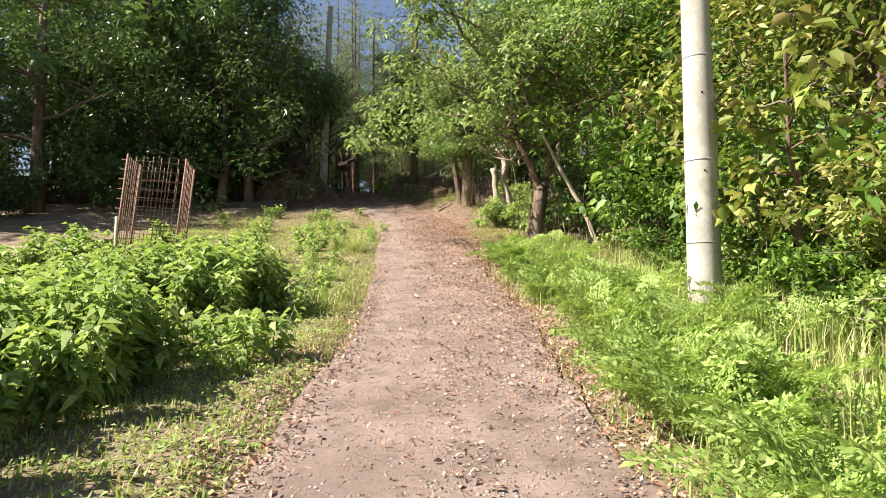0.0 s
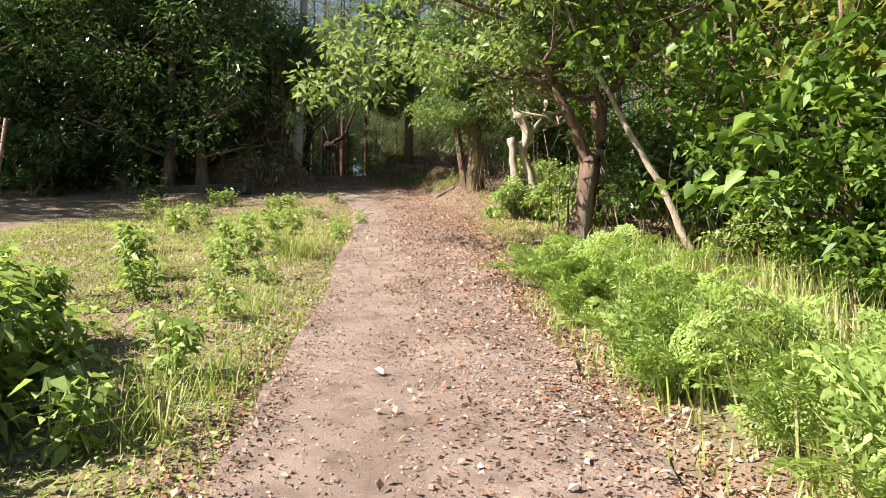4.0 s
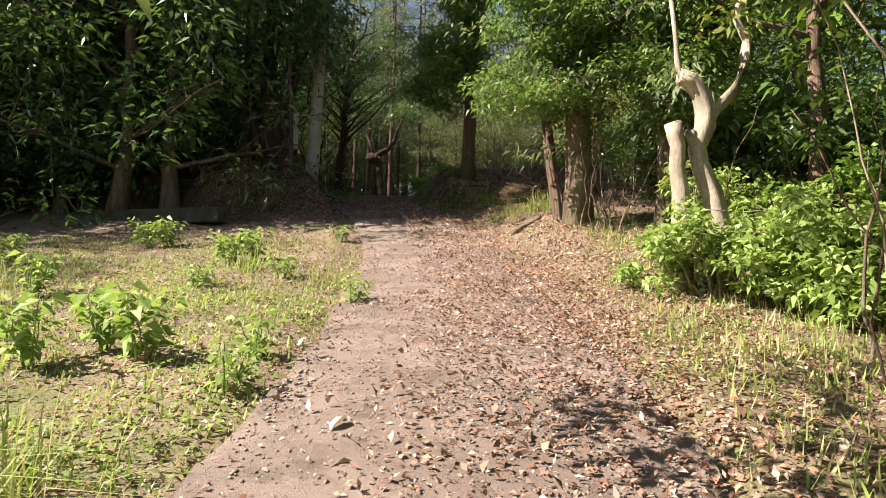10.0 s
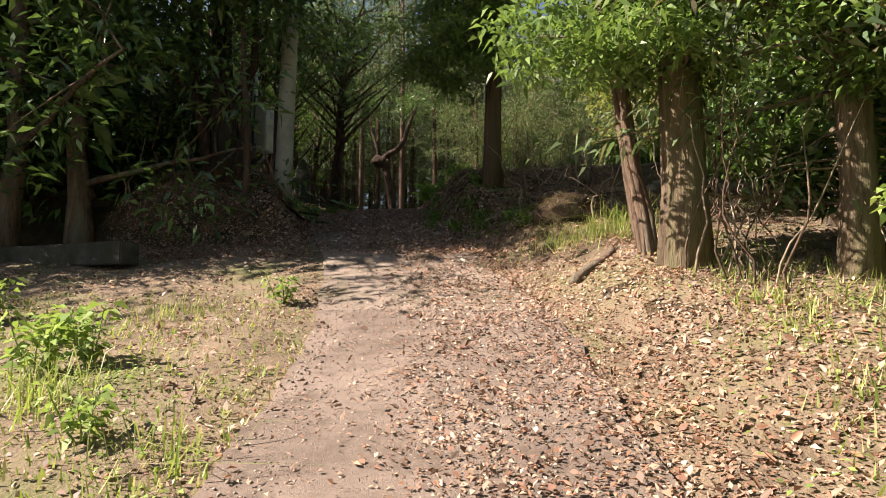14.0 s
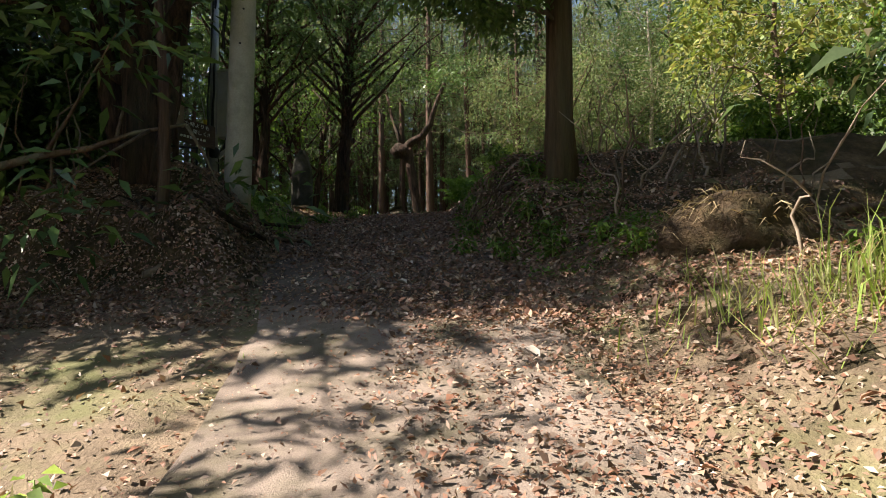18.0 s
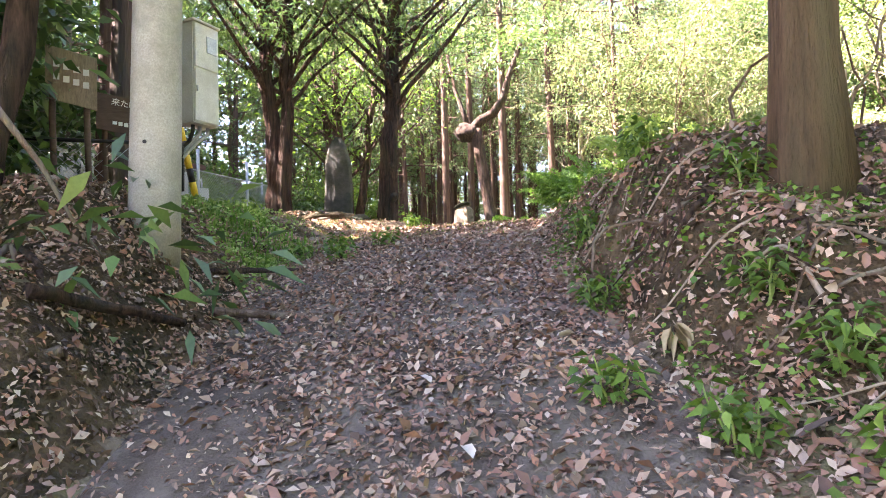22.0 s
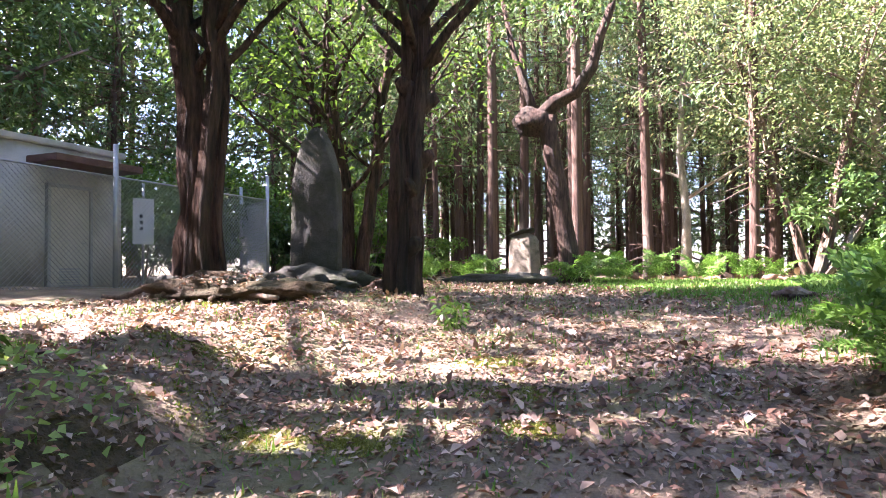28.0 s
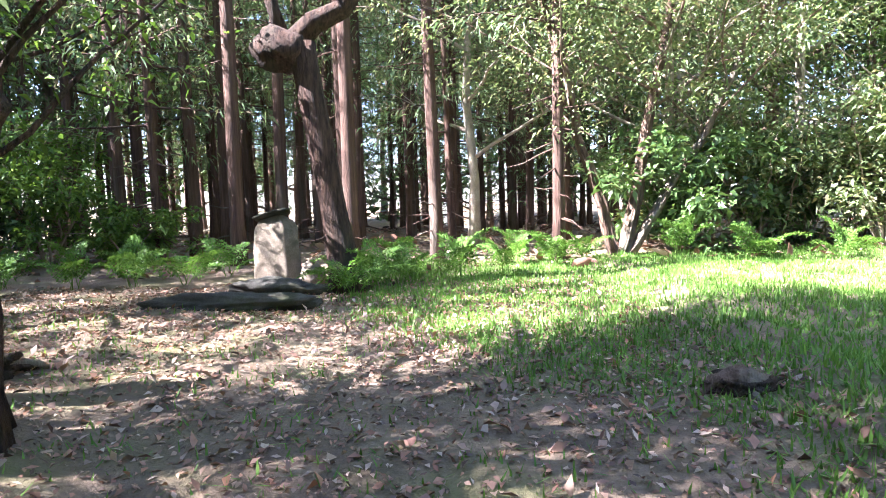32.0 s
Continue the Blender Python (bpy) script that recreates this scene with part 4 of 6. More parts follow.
part("crown", Shape().leaves(at, 0.15, 0.06, 62, 0.3, 0.8, out).mesh("kinked_crown", L_dark), kt)

# light-branched tree at the far edge of the grass
light = spreading("light_tree", 521, (((0, 0, -0.1), (1.4, 0.2, 6.0), 0.10), ((0.1, 0, -0.1), (2.9, 0.4, 4.6), 0.07), ((-0.05, 0, -0.1), (-1.5, 0.3, 5.4), 0.08)), M_bark, L_far, 0.4, 12, 120, (0.095, 0.04))
plant_tree("pale_branched_tree", -2.1, 45.2, light, "pale-branched tree with yellow-green leaves at the grass edge", "", 0)

# ---- the cedar plantation beyond the clearing ----
rp = rng_of(77)
cedars = [(-17, 49.5, 1), (-19.5, 52, 3), (-15.5, 50.5, 0), (-21.5, 50, 1), (-23, 47.5, 3), (-25, 45, 1), (-16.5, 47.8, 2), (-24.5, 49, 0), (-18.3, 47.2, 1), (-20.6, 45.4, 0)]
for row in range(11):
    for col in range(19):
        x, y = -24 + col * 1.75 + rp.uniform(-0.7, 0.7), 46.0 + row * 2.1 + rp.uniform(-0.8, 0.8)
        if (x < -14 and y < 52) or x < -20 or (abs(x + 2.1) < 1.0 and y < 47.5) or x > 6.5 or (x > -1.2 and y < 53) or (x > 1.5 and y < 57):
            continue
        cedars.append((x, y, int(rp.integers(0, 4))))
sow(put_cedar, K_cedar, cedars, 78)
sow(put_shrub, K_shrub, [(-1.0, 45.8, 1), (1.6, 46.6, 1), (3.4, 46.2, 1), (5.6, 45.2, 1), (0.6, 46.2, 5), (2.2, 45.0, 5), (3.8, 43.5, 5), (5.0, 41.0, 4), (6.0, 38.0, 5), (-14, 46, 1), (-11, 46.5, 0), (-15.8, 44.5, 1), (-17, 43.2, 4), (-12.6, 46.6, 4), (-15.5, 46.2, 4), (-17.8, 45, 4), (-18.5, 41.8, 1), (-20, 36.5, 1), (1.8, 47.5, 1), (4.4, 46.5, 1), (-0.2, 48, 3), (6.3, 35, 4), (4.5, 33.2, 1), (2.2, 32.6, 0)], 16)
sow(put_broad, K_broad, [(2.0, 47.0, 3), (5.5, 43.0, 3), (7.2, 39.5, 3), (6.9, 35.5, 3), (0.6, 49.5, 3), (4.2, 46.2, 3), (-0.6, 47.2, 3), (3.2, 36.2, 1), (5.2, 33.0, 3), (-4.4, 48.4, 3), (8.5, 46.5, 0)], 17)
sow(put_broad, K_broad, [(8.4, 43.8, 3), (10.2, 37, 3), (5, 49.5, 2), (9, 51, 3), (13, 42, 2), (8.8, 47.5, 3)], 18)

# ---- concrete pole beside the track ----
def concrete_pole(x, y, height, r0, label, lean=(0, 0), holes=()):
    ob = thing("utility_pole", x, y, gz(x, y), label, "utility pole", rx=lean[0], ry=lean[1])
    n = 14
    pts = np.stack([np.zeros(n), np.zeros(n), np.linspace(-0.3, height, n)], 1)
    part("shaft", Shape().tube(pts, np.linspace(r0, r0 - height / 150, n), 28).mesh("pole_shaft", M_concrete, True), ob)
    for a, z in holes:
        r = r0 - z / 150
        bm = bmesh.new()
        bmesh.ops.create_cone(bm, cap_ends=True, segments=12, radius1=0.014, radius2=0.014, depth=0.012)
        bmesh.ops.rotate(bm, cent=(0, 0, 0), matrix=Matrix.Rotation(radians(90), 3, "Y"), verts=bm.verts)
        bmesh.ops.rotate(bm, cent=(0, 0, 0), matrix=Matrix.Rotation(radians(a), 3, "Z"), verts=bm.verts)
        part("bolt_hole", moved(bm, r * math.cos(radians(a)), r * math.sin(radians(a)), z), ob, "dark bolt hole", M_black)
    return ob


p1 = concrete_pole(3.3, 7.8, 9.0, 0.205, "sunlit pale concrete utility pole rising from ferns", (0, 0), ((262, 1.9), (262, 2.9)))
part("conduit", Shape().tube([(0.235, 0.06, z) for z in (-0.2, 1.4, 2.9, 3.0)], 0.022, 10).mesh("conduit", M_steel, True), p1, "thin grey cable pipe")
for z in (1.0, 2.05, 3.4):
    part("strap", Shape().tube([(0, 0, z - 0.012), (0, 0, z + 0.012)], 0.207 - z / 150, 28).mesh("strap", M_steel, True), p1, "steel strap")

p2 = concrete_pole(-5.85, 29.83, 9.0, 0.19, "weathered concrete utility pole on the bank", (0, 1.6), ((290, 0.72), (290, 2.2), (300, 2.7)))
part("cable", Shape().tube(wander((-0.2, -0.14, 2.15), (-0.12, -0.18, 3.4), 8, 0.03, 2), 0.022, 8).mesh("pole_cable", M_black, True), p2, "black cable end")

# ---- steel post with a meter cabinet ----
p3 = thing("meter_post", -7.55, 31.93, gz(-7.55, 31.93), "thin steel post carrying a beige meter cabinet", "meter post", rz=82)
part("post", Shape().tube([(0, 0, -0.2), (0, 0, 5.5)], 0.075, 16).mesh("meter_post", M_steel, True), p3)
cab = part("cabinet", moved(bevelled(0.38, 0.28, 1.2, 0.012), 0.19, -0.19, 1.58), p3, "beige painted steel meter cabinet", M_box)
part("cabinet_door", moved(bevelled(0.355, 0.016, 0.62, 0.006), 0.19, -0.338, 1.31), cab, "", M_box)
part("cabinet_door", moved(bevelled(0.355, 0.016, 0.52, 0.006), 0.19, -0.338, 1.90), cab, "", M_box)
part("roof_lip", moved(bevelled(0.42, 0.33, 0.03, 0.008), 0.19, -0.19, 2.195), cab, "", M_box)
part("window", moved(bevelled(0.15, 0.012, 0.2, 0.004), 0.26, -0.35, 1.94), cab, "small grey meter window", M_steel)
part("latch", moved(bevelled(0.02, 0.02, 0.07, 0.004), 0.04, -0.35, 1.38), cab, "steel latch", M_steel)
for k, xx in enumerate((0.2, 0.3, 0.42)):
    part("conduit", Shape().tube([(xx - 0.1, -0.2, 1.03), (xx - 0.1, -0.2, 0.9), (xx * 0.5, -0.14, 0.8), (0.09, -0.03, 0.72 - 0.06 * k), (0.085, -0.03, 0.2)], 0.024, 10).mesh("bent_conduit", M_steel if k else M_black, True), p3, "bent cable pipe")
part("cable", Shape().tube(wander((-0.08, -0.05, 0.7), (-0.06, -0.07, 4.8), 12, 0.02, 6), 0.024, 8).mesh("post_cable", M_black, True), p3, "black cable")
part("cable", Shape().tube(wander((-0.10, 0.02, 0.4), (-0.09, 0.0, 4.8), 12, 0.02, 7), 0.016, 8).mesh("post_cable_thin", M_black, True), p3, "black cable")
part("clamp", moved(rock(0.11, 0.1, 0.12, 8, 2, 0.08), -0.02, -0.03, 0.7), p3, "black taped joint", M_black)

# guy wire with its striped guard
gw = thing("guy_wire", -8.07, 33.0, gz(-8.07, 33.0), "guy wire with yellow and black striped guard", "guy wire")
n = 9
a0, a1 = np.array((0, 0, -0.1)), np.array((-0.08, -0.4, 1.5))
for k in range(n):
    p, q = a0 + (a1 - a0) * k / n, a0 + (a1 - a0) * (k + 1) / n
    part("stripe", Shape().tube([p, q], 0.045, 12).mesh("guard_stripe", M_yellow if k % 2 == 0 else M_black, True), gw, "yellow band" if k % 2 == 0 else "black band")
part("wire", Shape().tube([a1 * 0.95, np.array((-0.3, -1.9, 6.5))], 0.008, 6).mesh("guy_wire", M_steel, True), gw)

# ---- wooden sign boards ----
def lettering(body, size):
    """Flat letters as a mesh, centred."""
    cu = bpy.data.curves.new("lettering", "FONT")
    cu.body, cu.size, cu.align_x, cu.align_y, cu.extrude, cu.resolution_u = body, size, "CENTER", "CENTER", 0.003, 2
    tmp = new("lettering", cu)
    bpy.context.view_layer.update()
    me = bpy.data.meshes.new_from_object(tmp.evaluated_get(bpy.context.evaluated_depsgraph_get()))
    bpy.data.objects.remove(tmp)
    me.materials.clear()
    me.materials.append(M_white)
    return me


def sign(x, y, z0, w, h, rz, tilt, material, label, legs, bars):
    ob = thing("sign_board", x, y, gz(x, y), label, "sign", rz=rz)
    bm = bevelled(w, 0.03, h, 0.006)
    for v in bm.verts:
        v.co.z += 0.025 * math.sin(9 * v.co.x + z0) + tilt * v.co.x
    part("board", moved(bm, 0, 0, z0), ob, material=material)
    for lx in legs:
        part("leg", Shape().tube(wander((lx, 0.045, -0.25), (lx, 0.045, z0 + h * 0.4), 4, 0.006, 3), 0.028, 8).mesh("sign_leg", M_signwood, True), ob)
    for k, (bx, bz, bw, bh) in enumerate(bars):
        part("lettering", moved(bevelled(bw, 0.006, bh, 0.001, 1), bx, -0.018, z0 + bz + tilt * bx), ob, "pale painted characters", M_white)
    return ob


rb = rng_of(9)
bars = [(-0.2 + 0.055 * i, -0.12, rb.uniform(0.03, 0.045), rb.uniform(0.03, 0.045)) for i in range(8)]
sg1 = sign(-7.62, 31.42, 1.0, 0.75, 0.40, 50, -0.12, M_signwood, "dark brown wooden sign with pale hand-painted characters", (-0.28, 0.28), bars)
for body, size, lx, lz in (("\u6765\u305f\u6642\u3088\u308a\u3082", 0.085, 0.02, 0.105), ("\u7f8e\u3057\u304f!!", 0.085, 0.13, -0.01)):
    tx = part("lettering", lettering(body, size), sg1, "pale hand-painted characters")
    tx.matrix_basis = pose(lx, -0.020, 1.0 + lz - 0.12 * lx, 90, 0, 0) @ Matrix.Rotation(-0.12, 4, "Z")
bars2 = [(-0.12 + 0.08 * i, 0.08 - 0.12 * j, 0.05, 0.06) for i in range(4) for j in range(2)]
sign(-7.35, 30.4, 1.15, 0.42, 0.5, 45, -0.25, M_dead, "weathered pale wooden sign board on thin posts", (-0.14, 0.14), bars2)

# low mesh screen by the signs
ms = thing("mesh_screen", -8.1, 31.0, gz(-8.1, 31.0), "low dark framed mesh screen among the trees", "fence", rz=38)
fr = Shape()
for a, b in (((-0.7, 0, -0.1), (-0.7, 0, 0.8)), ((0.7, 0, -0.1), (0.7, 0, 0.8)), ((-0.72, 0, 0.78), (0.72, 0, 0.78)), ((-0.7, 0, 0.08), (0.7, 0, 0.08))):
    part("rail", Shape().tube([a, b], 0.022, 8).mesh("screen_rail", M_black, True), ms)
for i in range(-12, 26):
    for sgn in (1, -1):
        x0 = -0.7 + i * 0.055 * 2
        p, q = (x0, 0, 0.1), (x0 + sgn * 0.68, 0, 0.78)
        if min(p[0], q[0]) < -0.7 or max(p[0], q[0]) > 0.7:
            continue
        fr.tube([p, q], 0.003, 4)
tagged(part("mesh", fr.mesh("screen_mesh", M_steel), ms), kind="stuff")

# ---- equipment hut with flat roof ----
hut = thing("equipment_hut", -15.0, 38.1, 7.35, "small white rendered hut with flat roof and grey door", "building")
part("wall", Shape().box(-4.2, 0, -0.3, 0, 2.65, 2.72).mesh("hut_wall", M_render), hut)
part("roof", moved(bevelled(4.34, 2.79, 0.12, 0.02), -2.1, 1.325, 2.78), hut, "", M_render)
can = part("canopy", moved(bevelled(0.75, 1.8, 0.13, 0.015), 0.38, 1.6, 2.42), hut, "brown metal canopy over the door", M_roofpaint)
part("plinth", moved(bevelled(0.06, 2.69, 0.22, 0.01), 0.031, 1.325, -0.05), hut, "", M_stone)
dr = part("door", moved(bevelled(0.05, 0.78, 1.95, 0.006), 0.026, 1.5, 1.02), hut, "grey-beige steel door", M_doorpaint)
for zz, hh, yy, ww in ((1.02, 2.03, 1.08, 0.06), (1.02, 2.03, 1.92, 0.06), (2.03, 0.06, 1.5, 0.9)):
    part("door_frame", moved(bevelled(0.09, ww, hh, 0.006), 0.046, yy, zz), hut, "", M_steel)
part("handle", Shape().tube([(0.06, 1.8, 1.0), (0.10, 1.8, 1.0), (0.10, 1.72, 1.0)], 0.011, 8).mesh("door_handle", M_steel, True), dr, "steel lever handle")
for k in range(7):
    part("louvre", moved(bevelled(0.012, 0.42, 0.035, 0.004), 0.056, 1.5, 0.22 + 0.05 * k), dr, "", M_steel)

# chain-link fence round the hut
fence = thing("chain_link_fence", -13.3, 36.6, 7.4, "grey chain-link fence with steel posts round the hut", "fence")
posts = [(0, -1.6), (0, 0.35), (0, 2.55), (0, 4.6), (0, 6.6), (-1.8, 7.9)]
for px, py in posts:
    part("post", Shape().tube([(px, py, -0.3), (px, py, 2.55)], 0.042, 10).mesh("fence_post", M_steel, True), fence)
for (ax, ay), (bx, by) in zip(posts[:-1], posts[1:]):
    for zz in (0.06, 2.0):
        part("rail", Shape().tube([(ax, ay, zz), (bx, by, zz)], 0.016, 8).mesh("fence_rail", M_steel, True), fence)
    net, ln = Shape(), math.hypot(bx - ax, by - ay)
    ux, uy, hgt, cell = (bx - ax) / ln, (by - ay) / ln, 1.92, 0.085
    for i in range(-int(hgt / cell) - 1, int(ln / cell) + int(hgt / cell) + 2):
        for sgn in (1, -1):
            s0 = i * cell
            pts = [(s0 + sgn * u * hgt, u * hgt) for u in (0.0, 1.0)]
            (u0, z0), (u1, z1) = pts
            lo, hi = (max(0, (0 - u0) / (u1 - u0)), min(1, (ln - u0) / (u1 - u0))) if u1 > u0 else (max(0, (ln - u0) / (u1 - u0)), min(1, (0 - u0) / (u1 - u0)))
            if hi - lo < 0.02:
                continue
            p = [(ax + ux * (u0 + (u1 - u0) * f), ay + uy * (u0 + (u1 - u0) * f), 0.07 + (z0 + (z1 - z0) * f)) for f in (lo, hi)]
            net.tube(p, 0.0055, 3)
    tagged(part("netting", net.mesh("fence_netting", M_steel), fence), kind="stuff")
pl = thing("notice_plate", -14.95, 41.25, gz(-14.95, 41.25), "white notice plate with dark marks on a steel post", "sign", rz=50)
part("plate", moved(bevelled(0.40, 0.02, 0.95, 0.004), 0, -0.05, 1.3), pl, material=M_white)
part("post", Shape().tube([(0, 0, -0.2), (0, 0, 2.1)], 0.026, 8).mesh("plate_post", M_steel, True), pl)
for k in range(3):
    part("mark", moved(bevelled(0.06, 0.006, 0.07, 0.001, 1), -0.04, -0.062, 1.15 + 0.13 * k), pl, "dark square mark", M_black)

# ---- memorial stones ----
def upright_stone(name, x, y, z, w, d, h, label, rz, material, seed, point=0.25, parts=()):
    ob = thing(name, x, y, z, label, "memorial stone", rz=rz)
    bm = bmesh.new()
    bmesh.ops.create_cube(bm, size=1)
    bmesh.ops.subdivide_edges(bm, edges=bm.edges[:], cuts=9, use_grid_fill=True)
    for v in bm.verts:
        c = v.co.copy()
        u = c.z + 0.5
        taper = 1.06 - 0.14 * u
        if u > 1 - point:
            k = (u - (1 - point)) / point
            taper *= max(0.2, 1 - 0.34 * k - 0.44 * k ** 4)
        sq = 1 - 0.10 * (abs(c.x * 2) * abs(c.y * 2)) ** 2
        o = c * 2.2 + Vector((seed, 0, 0))
        nn = noise.noise(o * 1.1) * 0.022 + noise.noise(o * 4) * 0.008
        v.co = Vector((c.x * w * taper * sq + nn, c.y * d * taper * sq + nn * 0.8, u * h + nn))
    for f in bm.faces:
        f.smooth = True
    part("stone", bm, ob, material=material)
    return ob


mon = upright_stone("monument", -8.55, 37.85, gz(-8.55, 37.85) + 0.22, 0.57, 0.32, 1.72, "tall dark mossy stone monument with carved characters", 18, M_stone, 4, 0.4)
rm = rng_of(15)
for col in range(3):
    for row in range(8 if col == 1 else 10):
        part("carving", moved(bevelled(rm.uniform(0.06, 0.09) * (1.3 if col == 1 else 0.7), 0.006, rm.uniform(0.05, 0.08), 0.002, 1), -0.14 + 0.14 * col, -0.166, 1.0 - 0.085 * row), mon, "worn carved character", M_stone)
mb = thing("boulder_pile", -8.5, 37.75, gz(-8.5, 37.75), "mossy boulders forming the base of the monument", "boulders")
for k, (bx, by, sx, sy, sz) in enumerate(((0, 0, 0.55, 0.4, 0.22), (-0.45, -0.25, 0.26, 0.2, 0.13), (0.4, -0.3, 0.28, 0.22, 0.12), (0.0, -0.42, 0.3, 0.2, 0.11), (-0.75, 0.05, 0.25, 0.2, 0.14))):
    part("boulder", moved(rock(sx, sy, sz, 20 + k, 4, 0.26), bx, by, sz * 0.35), mb, material=M_stone)

st = upright_stone("memorial_stone", -7.22, 42.75, gz(-7.15, 42.75) - 0.03, 0.58, 0.32, 0.96, "pale weathered upright memorial stone under the leaning tree", -26, M_palestone, 9, 0.22)
cap = rock(0.27, 0.19, 0.045, 44, 4, 0.16)
for v in cap.verts:
    v.co.z += 0.22 * v.co.x
part("cap_stone", moved(cap, -0.03, 0.0, 0.95), st, "dark mossy slanting cap stone", M_stone)
ss = thing("small_stone", -6.72, 42.5, gz(-6.72, 42.5), "small pale stone beside the memorial stone", "stone")
part("stone", moved(rock(0.16, 0.13, 0.2, 31), 0, 0, 0.15), ss, material=M_palestone)
for k, (x0, y0, x1, y1, r0, lab) in enumerate(((-8.1, 41.0, -6.35, 40.9, 0.11, "long mossy kerb stone lying in leaf litter"), (-7.6, 42.15, -6.5, 41.95, 0.13, "flat mossy stone slab before the memorial"))):
    lg = thing("kerb_stone", (x0 + x1) / 2, (y0 + y1) / 2, gz((x0 + x1) / 2, (y0 + y1) / 2), lab, "stone", rz=math.degrees(math.atan2(y1 - y0, x1 - x0)))
    part("stone", moved(rock(math.hypot(x1 - x0, y1 - y0) / 2, 0.16, r0, 41 + k, 4, 0.22), 0, 0, r0 * 0.5), lg, material=M_stone)

# exposed roots and stones before the twin tree
rk = thing("root_mound", -8.9, 36.6, gz(-8.9, 36.6), "sunlit mound of earth, roots and stones by the trees", "mound")
part("earth", moved(rock(0.95, 0.40, 0.2, 51, 5, 0.34), 0.2, -0.05, 0.0), rk, material=M_bank)
rl = rng_of(52)
th, rad = rl.uniform(0, 6.28, 420), np.sqrt(rl.uniform(0, 1, 420))
pts = np.stack([0.2 + 0.98 * rad * np.cos(th), -0.05 + 0.42 * rad * np.sin(th), 0.20 * np.sqrt(np.clip(1 - rad ** 2, 0, 1)) + 0.02], 1)
tagged(part("litter", Shape().leaves(pts, 0.055, 0.03, 53, 0.0, 1.4, None, 0.5).mesh("mound_litter", L_litter), rk), kind="stuff")
for k in range(4):
    part("stone", moved(rock(0.15 + 0.04 * (k % 3), 0.12, 0.10, 55 + k, 4, 0.3), -0.6 + 0.42 * k, -0.15 + 0.1 * (k % 2), 0.12), rk, material=M_stone)
for k in range(4):
    part("root", Shape().tube(wander((-0.3, 0.1, 0.15), (-1.0 + 0.7 * k, -0.55, 0.02), 8, 0.04, 66 + k), np.linspace(0.05, 0.02, 8), 7, 0.08).mesh("surface_root", M_bark, True), rk)

for k, (x, y, s) in enumerate(((-3.5, 38.05, 0.17), (-8.0, 38.6, 0.24))):
    sp = thing("tree_stump", x, y, gz(x, y), "low rotten tree stump in the grass", "stump", rz=40 * k)
    part("stump", moved(rock(s * 1.15, s * 0.6, s * 0.38, 81 + k, 4, 0.34), 0, 0, s * 0.12), sp, material=M_darkbark)
    for j in range(4):
        a = j * 1.6
        part("root", Shape().tube(wander((0, 0, 0.08), (math.cos(a) * s * 1.6, math.sin(a) * s * 0.9, -0.02), 6, 0.02, 90 + j), np.linspace(0.06, 0.015, 6), 7, 0.1).mesh("stump_root", M_bark, True), sp)

# ---- earth mound and fallen logs by the foot of the ramp ----
em = thing("earth_mound", 0.0, 27.45, gz(0.0, 27.45), "small sandy earth mound topped with dry straw", "mound")
part("earth", moved(rock(0.6, 0.42, 0.36, 95, 4, 0.13), 0, 0, 0.0), em, material=M_bank)
rr = rng_of(96)
th = rr.uniform(0, 6.28, 500)
rad = np.sqrt(rr.uniform(0, 1, 500))
pts = np.stack([0.58 * rad * np.cos(th), 0.41 * rad * np.sin(th), 0.35 * np.sqrt(np.clip(1 - rad ** 2, 0, 1)) + 0.02], 1)
tagged(part("straw", Shape().leaves(pts, 0.2, 0.012, 97, 0.4, 1.0).mesh("mound_straw", L_straw), em), kind="stuff")


def log(x0, y0, x1, y1, r, label, material=M_dead, lift=0.6, seed=1):
    cx, cy = (x0 + x1) / 2, (y0 + y1) / 2
    ob = thing("fallen_log", cx, cy, gz(cx, cy), label, "log")
    ends = [(x - cx, y - cy, gz(x, y) - gz(cx, cy) + r * lift) for x, y in ((x0, y0), (x1, y1))]
    part("wood", Shape().tube(wander(*ends, 9, r * 0.25, seed), np.linspace(r, r * 0.7, 9), 10, 0.08, seed).mesh("log_wood", material, True), ob)
    return ob


log(-0.15, 24.25, 0.35, 25.0, 0.06, "short mossy fallen log on leaf litter", M_bark)
log(1.3, 15.6, 2.9, 17.2, 0.04, "thin grey fallen branch in the grass", M_greybark, seed=2)
log(-5.35, 29.85, -4.35, 30.15, 0.035, "dark fallen branch across the leaf litter", M_bark, seed=3)
log(-3.7, 31.6, -3.45, 32.3, 0.02, "thin twig on the leafy track", M_dead, seed=4)
log(-5.6, 27.6, -5.0, 28.35, 0.05, "broken branch stub leaning on the bank", M_bark, 1.2, seed=5)
log(-5.9, 30.5, -5.45, 31.6, 0.028, "crooked dark fallen bough on the leafy ramp", M_darkbark, seed=11)
log(-5.75, 32.1, -5.25, 32.8, 0.018, "thin dark stick on the leafy ramp", M_darkbark, seed=12)
log(-5.4, 32.7, -5.6, 33.6, 0.02, "thin dark stick on the leafy ramp", M_darkbark, seed=13)
log(-4.5, 31.9, -4.1, 32.5, 0.014, "thin dark twig on leaf litter", M_darkbark, seed=14)
log(-5.3, 28.4, -5.2, 29.4, 0.04, "broken dark root lying along the bank foot", M_darkbark, 1.4, seed=15)
log(0.5, 28.2, 1.9, 28.9, 0.07, "fallen trunk on the dark bank", M_bark, seed=6)

